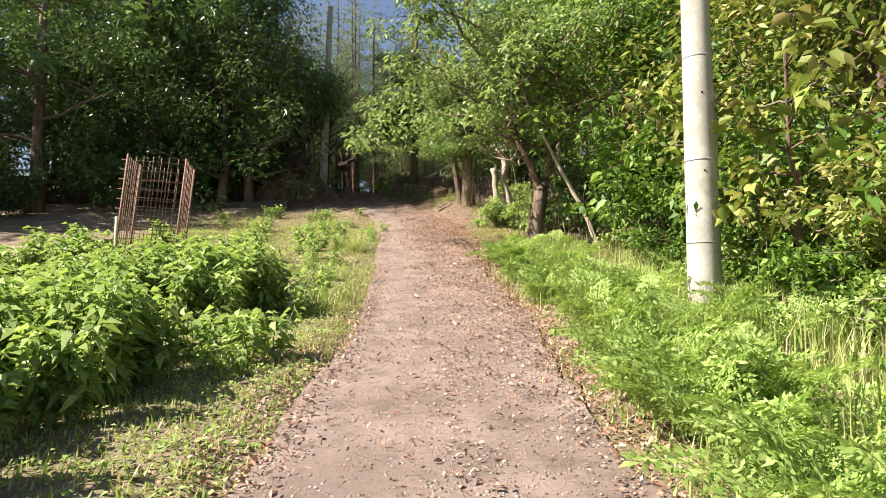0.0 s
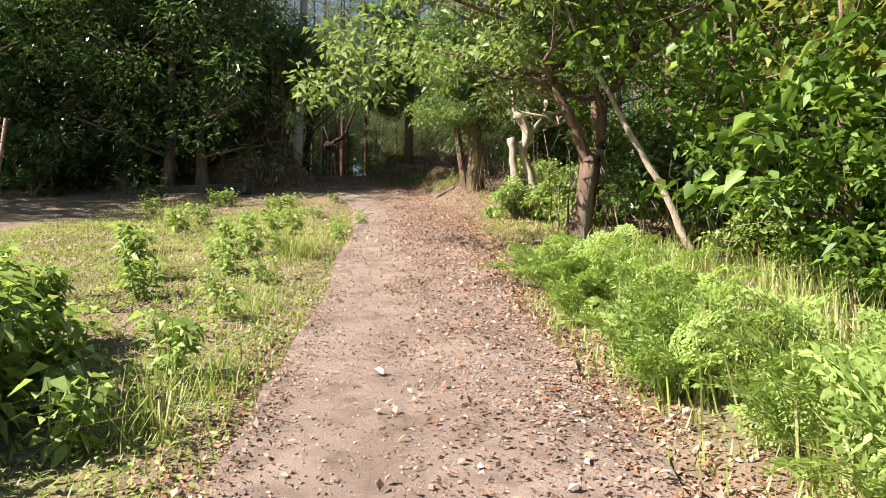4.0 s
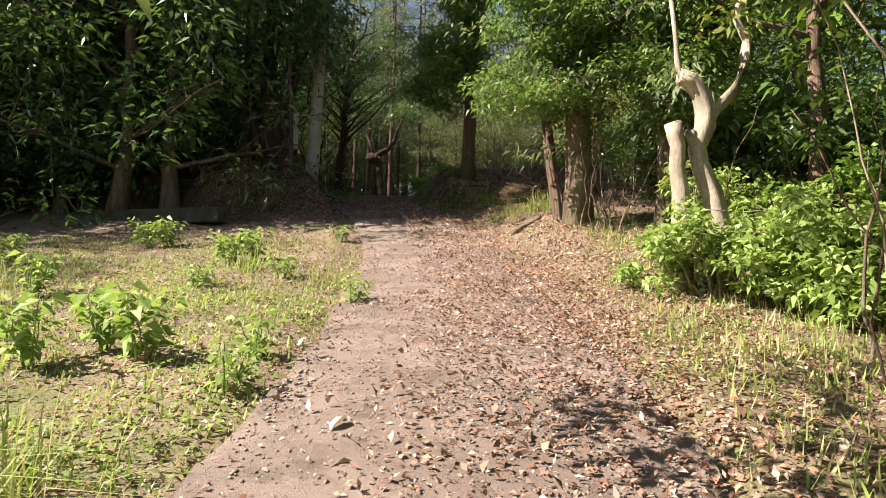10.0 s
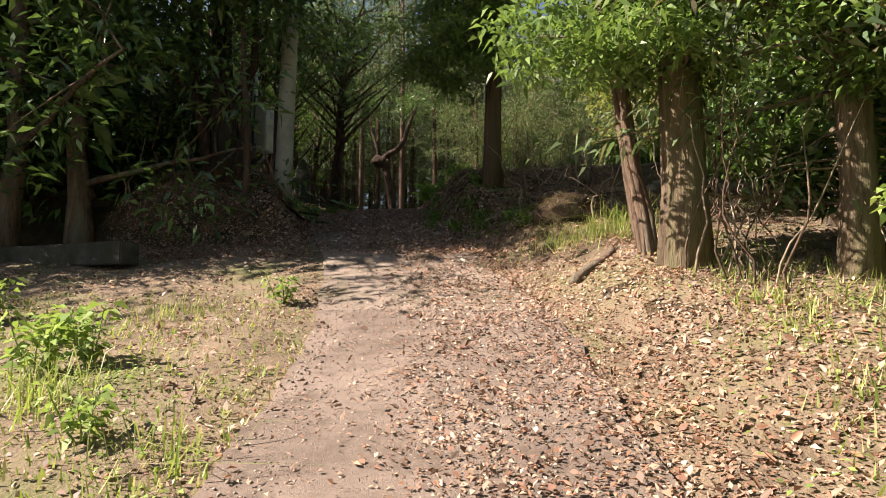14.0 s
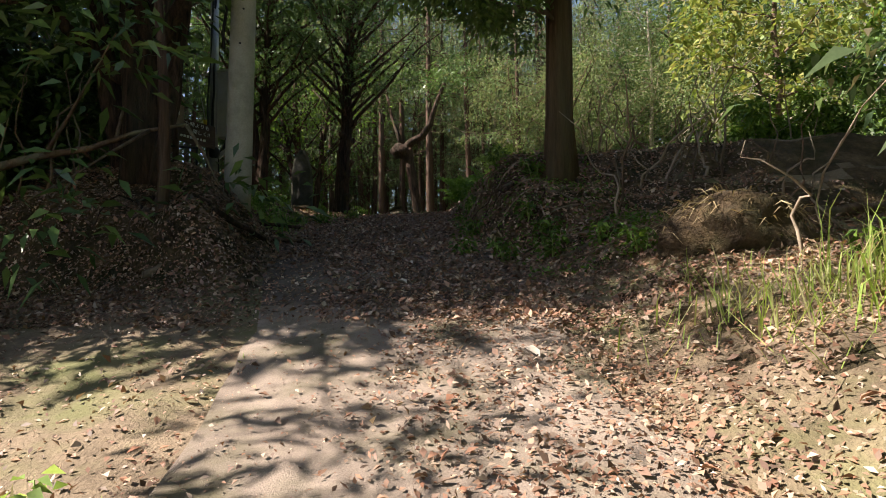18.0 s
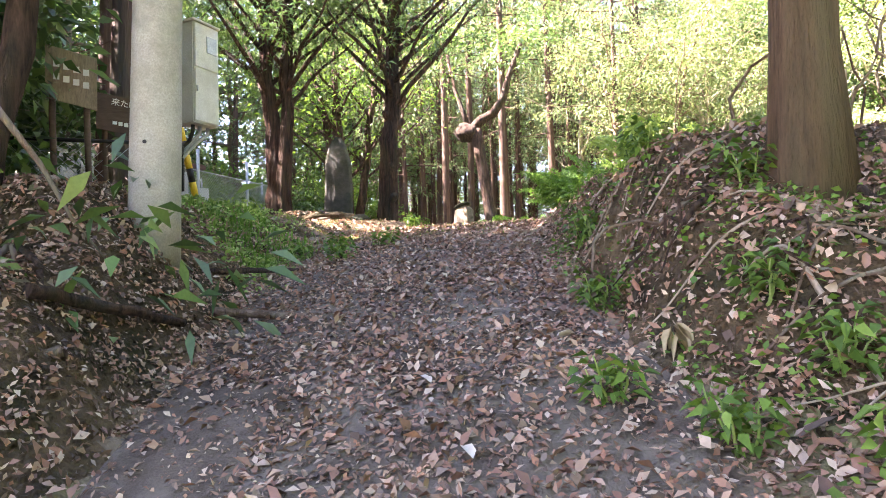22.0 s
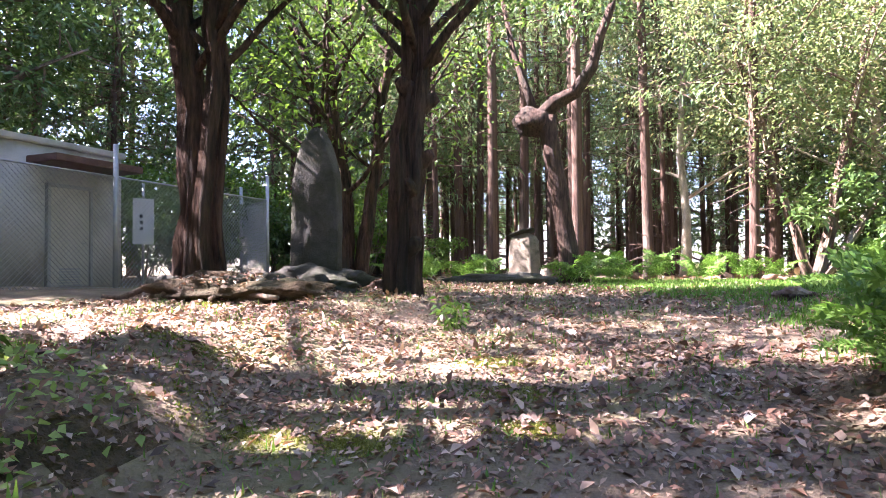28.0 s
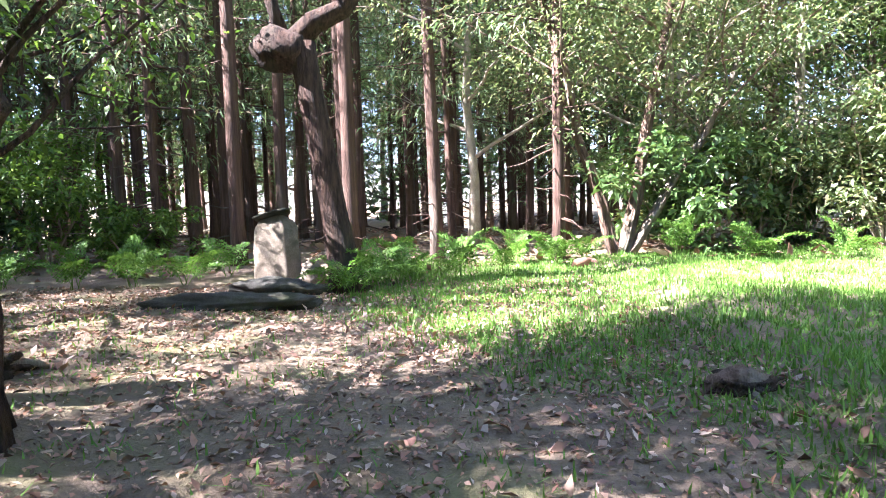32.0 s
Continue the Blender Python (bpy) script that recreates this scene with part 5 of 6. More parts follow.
# old many-stemmed tree on the shaded bank, its roots hanging over the cut
ot = thing("old_bank_tree", -6.75, 29.0, gz(-6.75, 29.0), "dark gnarled old tree with exposed roots on the bank", "tree")
for k, (foot, top, r0) in enumerate((((0, 0, -0.2), (-0.3, 0.2, 5.5), 0.24), ((0.3, -0.1, -0.3), (0.55, 0.3, 4.5), 0.09), ((-0.3, 0.1, -0.2), (-1.1, 0.3, 5.0), 0.13), ((0.05, 0.0, 1.5), (0.95, -0.2, 3.1), 0.09), ((-0.15, 0, 1.2), (-1.3, -0.7, 2.4), 0.08))):
    part("stem", Shape().tube(wander(foot, top, 9, 0.07, 560 + k), r0 * np.linspace(1.25, 0.45, 9), 10, 0.12, k).mesh("old_stem", M_darkbark, True), ot)
at, out = clusters_on([(0.95, -0.2, 3.2), (1.5, -0.4, 3.6), (0.4, -0.9, 3.4), (-1.3, -0.8, 2.6), (-2.0, -1.2, 2.7), (-1.0, -1.6, 3.0), (0.5, 0.3, 4.8), (-0.5, 0.2, 5.8), (-1.4, 0.4, 5.2), (0.2, -1.2, 4.6), (1.6, 0.3, 4.6), (-2.2, -0.2, 4.2), (-0.6, -1.8, 4.2), (1.2, -1.2, 4.4)], 330, 0.9, 570)
part("crown", Shape().leaves(at, 0.2, 0.075, 571, 0.4, 0.8, out).mesh("old_crown", L_dark), ot)

tt = thing("thin_tree", -6.0, 28.4, gz(-6.0, 28.4), "thin reddish tree stem on the bank edge", "tree")
part("trunk", Shape().tube(wander((0, 0, -0.2), (-0.1, 0.1, 5.0), 9, 0.03, 580), np.linspace(0.07, 0.03, 9), 8, 0.08).mesh("thin_trunk", M_cedar, True), tt)
at, out = clusters_on([(-0.1, 0.1, 5.0), (0.3, -0.4, 4.6), (-0.5, 0.3, 4.4)], 200, 0.8, 581)
part("crown", Shape().leaves(at, 0.18, 0.07, 582, 0.4, 0.8, out).mesh("thin_crown", L_dark), tt)

# single yellow leaves at the corner of the concrete
yl = thing("yellow_leaf", -3.42, 25.75, gz(-3.42, 25.75), "small bright yellow leaf standing at the concrete edge", "leaf")
part("leaf_blade", Shape().leaves(np.array([(0, 0, 0.02), (0.02, 0.02, 0.03)]), 0.12, 0.07, 655, -0.6, 0.3, None, 0.2).mesh("yellow_leaf", L_yellow), yl)

# bank roots and dangling dead stems
def root_bundle(x, y, z, label, n, spread, drop, seed, out=(0, -1)):
    ob = thing("bank_roots", x, y, z, label, "roots")
    r = rng_of(seed)
    for k in range(n):
        a = r.uniform(-spread, spread)
        q = (a + out[0] * r.uniform(0.1, 0.7), out[1] * r.uniform(0.2, 0.9), -drop * r.uniform(0.6, 1.0))
        part("root", Shape().tube(wander((a * 0.5, 0.1, 0.05), q, 9, 0.06, seed + k), np.linspace(r.uniform(0.01, 0.024), 0.004, 9), 6, 0.1, k).mesh("bank_root", M_bark if k % 2 else M_darkbark, True), ob)
    return ob


root_bundle(-6.5, 28.6, gz(-6.5, 28.6), "tangle of bare roots hanging down the earth bank", 30, 1.5, 1.0, 600)
root_bundle(-1.6, 29.9, gz(-1.6, 29.9), "thin bare roots on the eroded earth bank", 14, 1.0, 0.6, 640, (-0.4, -1))

def clods(key, n, box, lo, hi, seed):
    """Lumps of earth and stones proud of a cut face."""
    r = rng_of(seed)
    s = Shape()
    for k in range(n):
        y = r.uniform(box[0], box[1])
        x = float(road_x(y)) + r.uniform(lo, hi)
        a = r.uniform(0.008, 0.034)
        s.box(-a, -a, -a, a, a, a)
        s.v[-1] = s.v[-1] * r.uniform(0.5, 1.0, (8, 3)) + [x, y, gz(x, y) - 0.2 * a]
    return s.mesh(key, M_bank, True)


tagged(new("earth_clods", clods("earth_clods", 900, (28.4, 33.5), 1.35, 2.5, 645)), "dark lumps of earth on the eroded bank", "earth clods", kind="stuff")
tagged(new("earth_clods", clods("left_earth_clods", 900, (27.4, 31.5), -3.0, -1.6, 646)), "dark lumps of earth and stone on the bank", "earth clods", kind="stuff")


def dead_stems(x, y, n, h, seed, label="leafless dead bramble tangled in the thicket"):
    ob = thing("bare_bramble", x, y, gz(x, y), label, "shrub", "bare brambles")
    r = rng_of(seed)
    for k in range(n):
        a, b = r.uniform(-0.6, 0.6, 2)
        top = (a + r.normal() * 0.5, b + r.normal() * 0.4, h * r.uniform(0.4, 1.0))
        part("stem", Shape().tube(wander((a, b, gz(x + a, y + b) - gz(x, y) - 0.05), top, 9, 0.07, seed + k), np.linspace(r.uniform(0.01, 0.022), 0.004, 9), 5, 0.05, k).mesh("dead_stem", M_bark if k % 3 else M_dead, True), ob)
    return ob


for k, (x, y, n, h) in enumerate(((1.5, 23.9, 14, 2.2), (2.9, 22.6, 10, 2.0), (0.9, 27.4, 10, 1.6), (1.8, 26.4, 10, 1.8), (0.2, 30.2, 10, 1.5), (-7.6, 28.6, 9, 1.8), (4.0, 13.4, 10, 2.2), (3.9, 17.4, 9, 2.0), (-9.6, 29.4, 9, 2.0), (3.2, 17.0, 12, 4.6), (2.7, 17.6, 8, 3.6), (2.5, 45.5, 14, 4.2), (1.2, 46.2, 12, 3.6), (-1.0, 31.2, 9, 1.8), (-0.4, 29.4, 8, 1.6))):
    dead_stems(x, y, n, h, 700 + 40 * k)

# ---- steel mesh tree guard on the meadow ----
tg = thing("tree_guard", -5.6, 11.7, gz(-5.6, 11.7), "rusty welded-mesh tree guard with steel posts", "tree guard", rz=14)
top, w, lean = 2.22, 0.5, 0.09


def guard_bar(name, key, ends, r):
    """A straight steel bar of the leaning guard."""
    part(name, Shape().tube([(p[0] + lean * p[2], p[1], p[2] - 0.04 * p[0]) for p in ends], r, 6).mesh(key, M_rust, True), tg)


for sx in (-1, 1):
    for sy in (-1, 1):
        guard_bar("post", "guard_post", ((sx * w, sy * w, -0.25), (sx * w, sy * w, top + 0.05)), 0.02)
for turn in range(4):
    mm = Matrix.Rotation(radians(90 * turn), 3, "Z")
    for k in range(1, 7):
        x = -w + 2 * w * k / 7 + 0.012 * math.sin(k * 2.3 + turn)
        guard_bar("wire", "guard_wire", (mm @ Vector((x, -w, 0.1)), mm @ Vector((x, -w, top + 0.03))), 0.0065)
    for k in range(12):
        zz = 0.18 + k * 0.18
        guard_bar("wire", "guard_wire", (mm @ Vector((-w - (0.1 if turn == 0 else 0.0), -w, zz)), mm @ Vector((w, -w, zz))), 0.0065)
sk = thing("wooden_stake", -4.75, 8.9, gz(-4.75, 8.9), "thin pale wooden stake standing in the weeds", "stake")
part("stake", Shape().tube(wander((0, 0, -0.2), (0.01, 0, 1.4), 4, 0.004, 2), 0.024, 8).mesh("stake", M_bamboo, True), sk)

# ---- ferns ----
def fern_frond(key, length, seed, leaf, pairs=14, fine=6):
    """One arching frond of toothed leaflets, as rows of small leaves along side ribs."""
    r = rng_of(seed)
    t = np.linspace(0, 1, 9)
    rise = 0.62
    line = np.stack([t * length * 0.86, 0.04 * length * np.sin(3 * t + seed), length * (rise * t - 0.62 * t ** 2.4)], 1)
    s = Shape().tube(line, np.linspace(0.006, 0.0015, 9), 4)
    at, out = [], []
    for k in range(pairs):
        u = 0.22 + 0.77 * k / (pairs - 1)
        p = np.array([np.interp(u, t, line[:, c]) for c in range(3)])
        ln = length * 0.34 * (1 - u) ** 0.75 * (0.75 + 0.25 * min(1, k / 2)) + 0.012
        for sg in (1, -1):
            way = np.array([0.45, sg * 1.0, -0.12 + 0.1 * r.normal()])
            way /= np.linalg.norm(way)
            m = max(2, int(fine * ln / (0.3 * length) + 1.5))
            for j in range(m):
                q = p + way * ln * (j + 0.4) / m
                for s2 in (1, -1):
                    at.append(q)
                    out.append(way * 0.6 + s2 * np.array([0.8, -sg * 0.35, 0]))
            at.append(p + way * ln * 0.9)
            out.append(way)
    return s, np.array(at), np.array(out)


def fern_mesh(key, length, seed, leaf, big=1.0):
    s, at, out = fern_frond(key, length, seed, leaf)
    s.leaves(at, 0.052 * length * big, 0.021 * length * big, seed, 0.15, 1.6, out / np.linalg.norm(out, axis=1)[:, None] * 2.2, 0.05)
    return s.mesh(key, leaf)


FRONDS = [fern_mesh("frond_%d" % k, 0.75, 800 + k, L_fern, 1.3) for k in range(4)]
FRONDS_W = [fern_mesh("wood_frond_%d" % k, 0.7, 840 + k, L_lush, 1.4) for k in range(3)]
FRONDS_S = [fern_mesh("small_frond_%d" % k, 0.5, 820 + k, L_fern, 1.5) for k in range(3)]


def fern(x, y, n, fronds, seed, label="feathery light-green fern with arching fronds", group="roadside ferns", lift=0.0):
    ob = thing("fern", x, y, gz(x, y) + lift, label, "fern", group, rz=seed * 47 % 360)
    r = rng_of(seed)
    for k in range(n):
        f = part("frond", fronds[int(r.integers(0, len(fronds)))], ob)
        f.matrix_basis = pose(0.04 * math.cos(k), 0.04 * math.sin(k), 0, r.uniform(-18, 18), -r.uniform(18, 66), k * 360 / n + r.uniform(-20, 20)) @ Matrix.Diagonal((*([r.uniform(0.75, 1.3)] * 3), 1))
    return ob


rf = rng_of(30)
for k in range(84):
    y = 1.6 + 12.2 * (k + rf.uniform(0, 1)) / 84
    d = 1.45 + abs(rf.normal()) * 1.0
    wide = 1.0 if y < 9.6 else 0.35
    fern(float(road_x(y)) + 1.3 + (d - 1.3) * (1.0 if y < 9.6 else 0.6), y, 6, FRONDS if y < 9.6 or rf.uniform() < 0.5 else FRONDS_S, 900 + k)
for k, (x, y) in enumerate(((1.75, 10.8), (2.1, 11.5), (1.55, 11.9), (2.4, 12.6), (1.9, 13.1), (2.7, 13.6), (2.2, 10.2))):
    fern(x, y, 7, FRONDS_S, 960 + k)
for k, (x, y) in enumerate(((-10.6, 42.2), (-10.0, 43.0), (-9.3, 43.2), (-8.7, 43.4), (-11.2, 43.3), (-8.3, 44.0), (-6.0, 42.6), (-5.5, 42.9), (-4.9, 43.2), (-4.2, 43.6), (-5.7, 43.6), (-3.4, 44.3), (-3.9, 44.9), (-2.8, 44.9), (0.6, 43.6), (1.6, 43.0), (2.6, 42.4), (-1.4, 44.4), (-0.4, 44.0), (-6.1, 41.9), (-9.8, 44.2), (3.3, 41.0), (3.9, 39.5), (3.6, 37.5), (3.0, 42.9))):
    fern(x, y, 5, FRONDS_W, 980 + k, "lush green woodland fern at the grass edge", "woodland ferns")
for k, (x, y) in enumerate(((-2.75, 32.9), (-2.5, 32.4), (-2.35, 33.4), (-2.65, 31.9), (-2.1, 34.0), (-2.8, 33.6), (-2.2, 32.9), (-2.55, 34.4), (-2.85, 31.2), (-1.9, 33.5), (-3.0, 34.6), (-2.75, 30.6), (-2.6, 29.9), (-1.6, 29.3), (-1.7, 34.8))):
    if y > 31.7:
        fern(x + 0.3, y, 7, FRONDS_S, 1010 + k, "bright green fern on the sunlit bank top", "bank ferns")


for k, (x, y) in enumerate(((-3.5, 35.0), (-3.3, 35.2), (-3.25, 34.6), (-3.45, 34.5), (-3.1, 35.0), (-3.0, 34.5))):
    fern(x, y, 8, FRONDS_W, 1050 + k, "tall lush green fern at the clearing edge", "clearing ferns")


# ---- leafy weeds on the meadow ----
def weed_meshes(key, seed, height, leaf, pairs=8, size=(0.14, 0.075), stems=3):
    r = rng_of(seed)
    s, at, out = Shape(), [], []
    for k in range(stems):
        a = k * 2.3 + seed
        top = np.array([math.cos(a) * 0.16 * r.uniform(0.4, 1.3), math.sin(a) * 0.16 * r.uniform(0.4, 1.3), height * r.uniform(0.7, 1.0)])
        line = wander((0.02 * math.cos(a), 0.02 * math.sin(a), -0.03), top, 8, 0.01, seed + k)
        s.tube(line, np.linspace(0.009, 0.003, 8), 5)
        for j in range(pairs):
            u = 0.15 + 0.85 * (j + 1) / pairs
            p = np.array([np.interp(u, np.linspace(0, 1, 8), line[:, c]) for c in range(3)])
            for i in range(4 if j % 2 else 3):
                b = j * 1.57 + i * 2.1 + r.uniform(-0.4, 0.4)
                o = np.array([math.cos(b), math.sin(b), 0.25])
                at.append(p + o * 0.03 * r.uniform(0.5, 2.2))
                out.append(o * 1.6)
    return s.mesh(key + "_stem", L_weed), Shape().leaves(np.array(at), size[0], size[1], seed, 0.38, 1.3, np.array(out)).mesh(key + "_leaves", leaf)


WEEDS = [weed_meshes("weed_%d" % s, s, h, L_weed, p, sz, n) for s, h, p, sz, n in ((1101, 1.0, 12, (0.15, 0.075), 6), (1103, 0.8, 10, (0.14, 0.07), 6), (1105, 0.55, 7, (0.13, 0.07), 4), (1107, 0.34, 6, (0.085, 0.048), 4))]
WEEDS.append(weed_meshes("seedling", 1109, 0.26, L_broad, 6, (0.075, 0.045), 4))


def weed(x, y, k, rz, label="tall leafy green weed in the sunny meadow"):
    ob = thing("weed", x, y, gz(x, y), label, "weed", "meadow weeds", rz)
    tagged(part("stemwork", WEEDS[k][0], ob), kind="stuff")
    part("leaves", WEEDS[k][1], ob)


rw = rng_of(40)
spots = [(-2.9, 8.6, 0), (-3.3, 8.9, 0), (-2.6, 8.9, 0), (-3.0, 9.3, 0), (-3.6, 9.3, 1), (-2.5, 9.4, 1), (-3.3, 9.8, 0), (-2.8, 8.2, 1), (-2.1, 8.8, 2), (-2.0, 9.9, 2)]
spots += [(float(-2.6 - abs(rw.normal()) * 1.3), float(rw.uniform(2.6, 7.0)), int(rw.integers(0, 3))) for _ in range(46)]
spots += [(float(-4.4 - abs(rw.normal()) * 2.2), float(rw.uniform(6.5, 13.0)), int(rw.integers(0, 2))) for _ in range(44)]
spots += [(float(rw.uniform(-5.2, -2.5)), float(rw.uniform(7.6, 10.6)), int(rw.integers(0, 2))) for _ in range(30)]
spots += [(float(rw.uniform(-8.5, -4.0)), float(rw.uniform(3.2, 8.0)), int(rw.integers(0, 3))) for _ in range(34)]
spots += [ (-3.2, 4.2, 1), (-2.7, 5.0, 0), (-3.1, 5.1, 0), (-3.5, 4.8, 0), (-3.6, 5.4, 1), (-2.9, 5.6, 0), (-3.3, 5.8, 0), (-3.9, 5.0, 0), (-4.2, 5.6, 0)]
spots += [(-2.0, 6.2, 2), (-1.75, 6.4, 2), (-2.2, 6.5, 2), (-2.4, 6.1, 2), (-1.9, 5.8, 3), (-2.95, 13.7, 2), (-4.05, 13.4, 1), (-2.2, 11.6, 3), (-2.5, 10.9, 3), (-2.9, 17.2, 2), (-3.3, 17.4, 2), (-3.6, 17.0, 2), (-2.1, 17.3, 3), (-1.95, 16.6, 3), (-2.3, 13.2, 3), (-3.0, 14.9, 2), (-3.4, 14.6, 3), (-2.6, 15.2, 3), (-1.9, 19.4, 3), (-4.4, 21.8, 2), (-4.1, 22.0, 2), (-4.9, 22.6, 3), (-3.2, 20.8, 3), (-6.2, 23.2, 2), (-6.5, 23.0, 2), (-7.6, 21.3, 2), (-3.3, 23.9, 3), (-3.9, 19.9, 3), (-3.4, 12.3, 2), (-2.75, 12.6, 3), (-3.7, 16.0, 2), (-5.0, 15.2, 2), (-5.2, 17.4, 2), (-5.6, 19.4, 2)]
for x, y, k in spots:
    weed(x, y, k, rw.uniform(0, 360))
for x, y, k in ((-5.35, 31.9, 3), (-5.6, 32.3, 3), (-5.2, 32.6, 3), (-5.9, 32.0, 3), (-2.45, 28.9, 3), (-2.0, 28.6, 3), (-1.5, 28.4, 3), (-2.6, 30.2, 3), (-1.0, 28.2, 3), (-7.4, 33.3, 3), (-6.2, 36.2, 3), (-0.7, 27.7, 3), (0.7, 26.6, 3)):
    weed(x, y, 4, rw.uniform(0, 360), "low green seedling in leaf litter on the bank")


# ---- grass ----
def blades(key, spots_xy, lo, hi, leaf, seed, per=22, spread=0.12, width=0.007, splay=0.5):
    """Tufts of bent blades, four corners each."""
    r = rng_of(seed)
    p = np.repeat(np.asarray(spots_xy), per, 0)
    n = len(p)
    p = p + r.normal(size=(n, 2)) * spread
    z = ground(p[:, 0], p[:, 1]) - 0.01
    a = r.uniform(0, 2 * np.pi, n)
    h = r.uniform(lo, hi, n)
    k = np.abs(r.normal(size=n)) * splay
    d = np.stack([np.cos(a), np.sin(a)], 1)
    base = np.column_stack([p, z])
    s = np.column_stack([-d[:, 1], d[:, 0], np.zeros(n)]) * width * r.uniform(0.6, 1.4, (n, 1))
    m = base + np.column_stack([d * (k * h * 0.3)[:, None], h * 0.6])
    tip = base + np.column_stack([d * (k * h)[:, None], h * (1 - 0.35 * np.minimum(k, 1.4))])
    if hi < 0.3:
        v = np.stack([base - s, base + s, tip, (base + tip) / 2 - s], 1).reshape(-1, 3)
        return mesh_of(key, v, np.arange(4 * n).reshape(n, 4), leaf)
    v = np.stack([base - s, base + s, m + s * 0.8, m - s * 0.8, tip, tip + s * 0.1], 1).reshape(-1, 3)
    i = np.arange(n)[:, None] * 6
    return mesh_of(key, v, np.concatenate([i + [0, 1, 2, 3], i + [3, 2, 5, 4]]), leaf)


def scatter(n, box, keep, seed):
    r = rng_of(seed)
    p = np.column_stack([r.uniform(box[0], box[1], n), r.uniform(box[2], box[3], n)])
    return p[keep(p[:, 0], p[:, 1], r.uniform(0, 1, n))]


def patchy(x, y, s=1.0):
    return 0.5 + 0.5 * np.sin(s * 1.3 * x + 0.9 * np.sin(s * y)) * np.sin(s * 1.1 * y + 1.7 * np.sin(0.7 * s * x))


def side(x, y):
    return x - road_x(y)


g = scatter(19000, (-9, -1, 0, 24), lambda x, y, u: (side(x, y) < -1.14) & (u < 0.62 + 0.5 * patchy(x, y) - 0.05 * np.maximum(y - 15, 0)), 1201)
tagged(new("meadow_grass", blades("meadow_grass", g, 0.03, 0.11, L_grass, 1202, 7, 0.17, 0.008, 1.0)), "short yellow-green meadow grass beside the track", "grass", kind="stuff")
g = scatter(3600, (1, 5, 0, 26), lambda x, y, u: (side(x, y) > 1.18) & (side(x, y) < 4) & (u < 0.3 + 0.7 * patchy(x, y)), 1203)
tagged(new("verge_grass", blades("verge_grass", g, 0.05, 0.2, L_grass, 1204, 10, 0.14, 0.007, 0.8)), "sunlit green grass on the verge of the track", "grass", kind="stuff")
g = scatter(700, (1.6, 4.6, 1, 14.5), lambda x, y, u: (side(x, y) > 1.7) & (u < 0.25 + 0.75 * patchy(x, y, 1.6)), 1213)
tagged(new("tall_verge_grass", blades("tall_verge_grass", g, 0.25, 0.75, L_grass, 1214, 14, 0.16, 0.006, 0.7)), "tall green grass between ferns and thicket", "grass", kind="stuff")
g = scatter(13000, (-6.6, 4.5, 33.2, 45.5), lambda x, y, u: ((x > np.interp(y, [33, 35, 36.5, 38, 40, 45], [-3.3, -3.6, -4.0, -4.3, -6.2, -6.6]) + 0.5 * patchy(y, x, 2.1))) & (u < 0.45 + 0.55 * patchy(x, y, 1.4)), 1205)
tagged(new("clearing_grass", blades("clearing_grass", g, 0.025, 0.11, L_lush, 1206, 16, 0.13, 0.007, 0.9)), "lush bright green grass covering the clearing", "grass", kind="stuff")
g = scatter(1500, (-9.5, -4, 33.5, 42), lambda x, y, u: (u < 0.15 + 0.5 * patchy(x, y, 1.8)), 1207)
tagged(new("thin_grass", blades("thin_grass", g, 0.02, 0.09, L_lush, 1208, 12, 0.14, 0.006, 1.0)), "thin green grass coming through leaf litter", "grass", kind="stuff")
g = scatter(500, (-3.6, -1.2, 30, 36), lambda x, y, u: (side(x, y) > 1.95) & (y > 32.2), 1209)
tagged(new("bank_grass", blades("bank_grass", g, 0.06, 0.24, L_lush, 1210, 14, 0.10, 0.006)), "long bright green grass on top of the bank", "grass", kind="stuff")
g = scatter(260, (-7.4, -4.9, 31.3, 33.0), lambda x, y, u: side(x, y) < -1.3, 1211)
tagged(new("bank_herbs", blades("bank_herbs", g, 0.05, 0.16, L_lush, 1212, 14, 0.12, 0.012)), "low green herbs at the foot of the pole", "grass", kind="stuff")


# cushions of moss on the bare ground of the clearing
rmo = rng_of(1230)
MOSS = []
for mx, my, sx, sy in ((-6.45, 33.95, 0.55, 0.22), (-5.9, 34.0, 0.3, 0.12), (-5.35, 34.75, 0.3, 0.15), (-5.15, 34.3, 0.22, 0.1), (-7.3, 34.6, 0.4, 0.2), (-8.5, 36.1, 0.35, 0.15), (-5.6, 35.3, 0.3, 0.12), (-8.2, 37.0, 0.3, 0.12)):
    th, rd = rmo.uniform(0, 6.28, 900), np.abs(rmo.normal(size=900)) * 0.55
    MOSS.append(np.column_stack([mx + sx * rd * np.cos(th), my + sy * rd * np.sin(th)]))
tagged(new("ground_moss", blades("ground_moss", np.vstack(MOSS), 0.01, 0.028, L_moss, 1231, 7, 0.025, 0.008, 1.2)), "flat yellow-green moss cushions on bare ground", "moss", kind="stuff")


def tuft(x, y, lo, hi, n, seed, label, leaf=L_grass, spread=0.05, splay=0.6):
    me = blades("grass_tuft", [(x, y)], lo * 0.35, hi * 0.85, leaf, seed, int(n * 1.1), spread * 1.9, 0.0045, 1.2)
    v = np.empty(len(me.vertices) * 3, np.float32)
    me.vertices.foreach_get("co", v)
    v = v.reshape(-1, 3) - np.array([x, y, gz(x, y)], np.float32)
    me.vertices.foreach_set("co", v.ravel())
    ob = new("grass_tuft", me)
    ob.matrix_basis = pose(x, y, gz(x, y))
    tagged(ob, label, "grass tuft", "grass tufts")


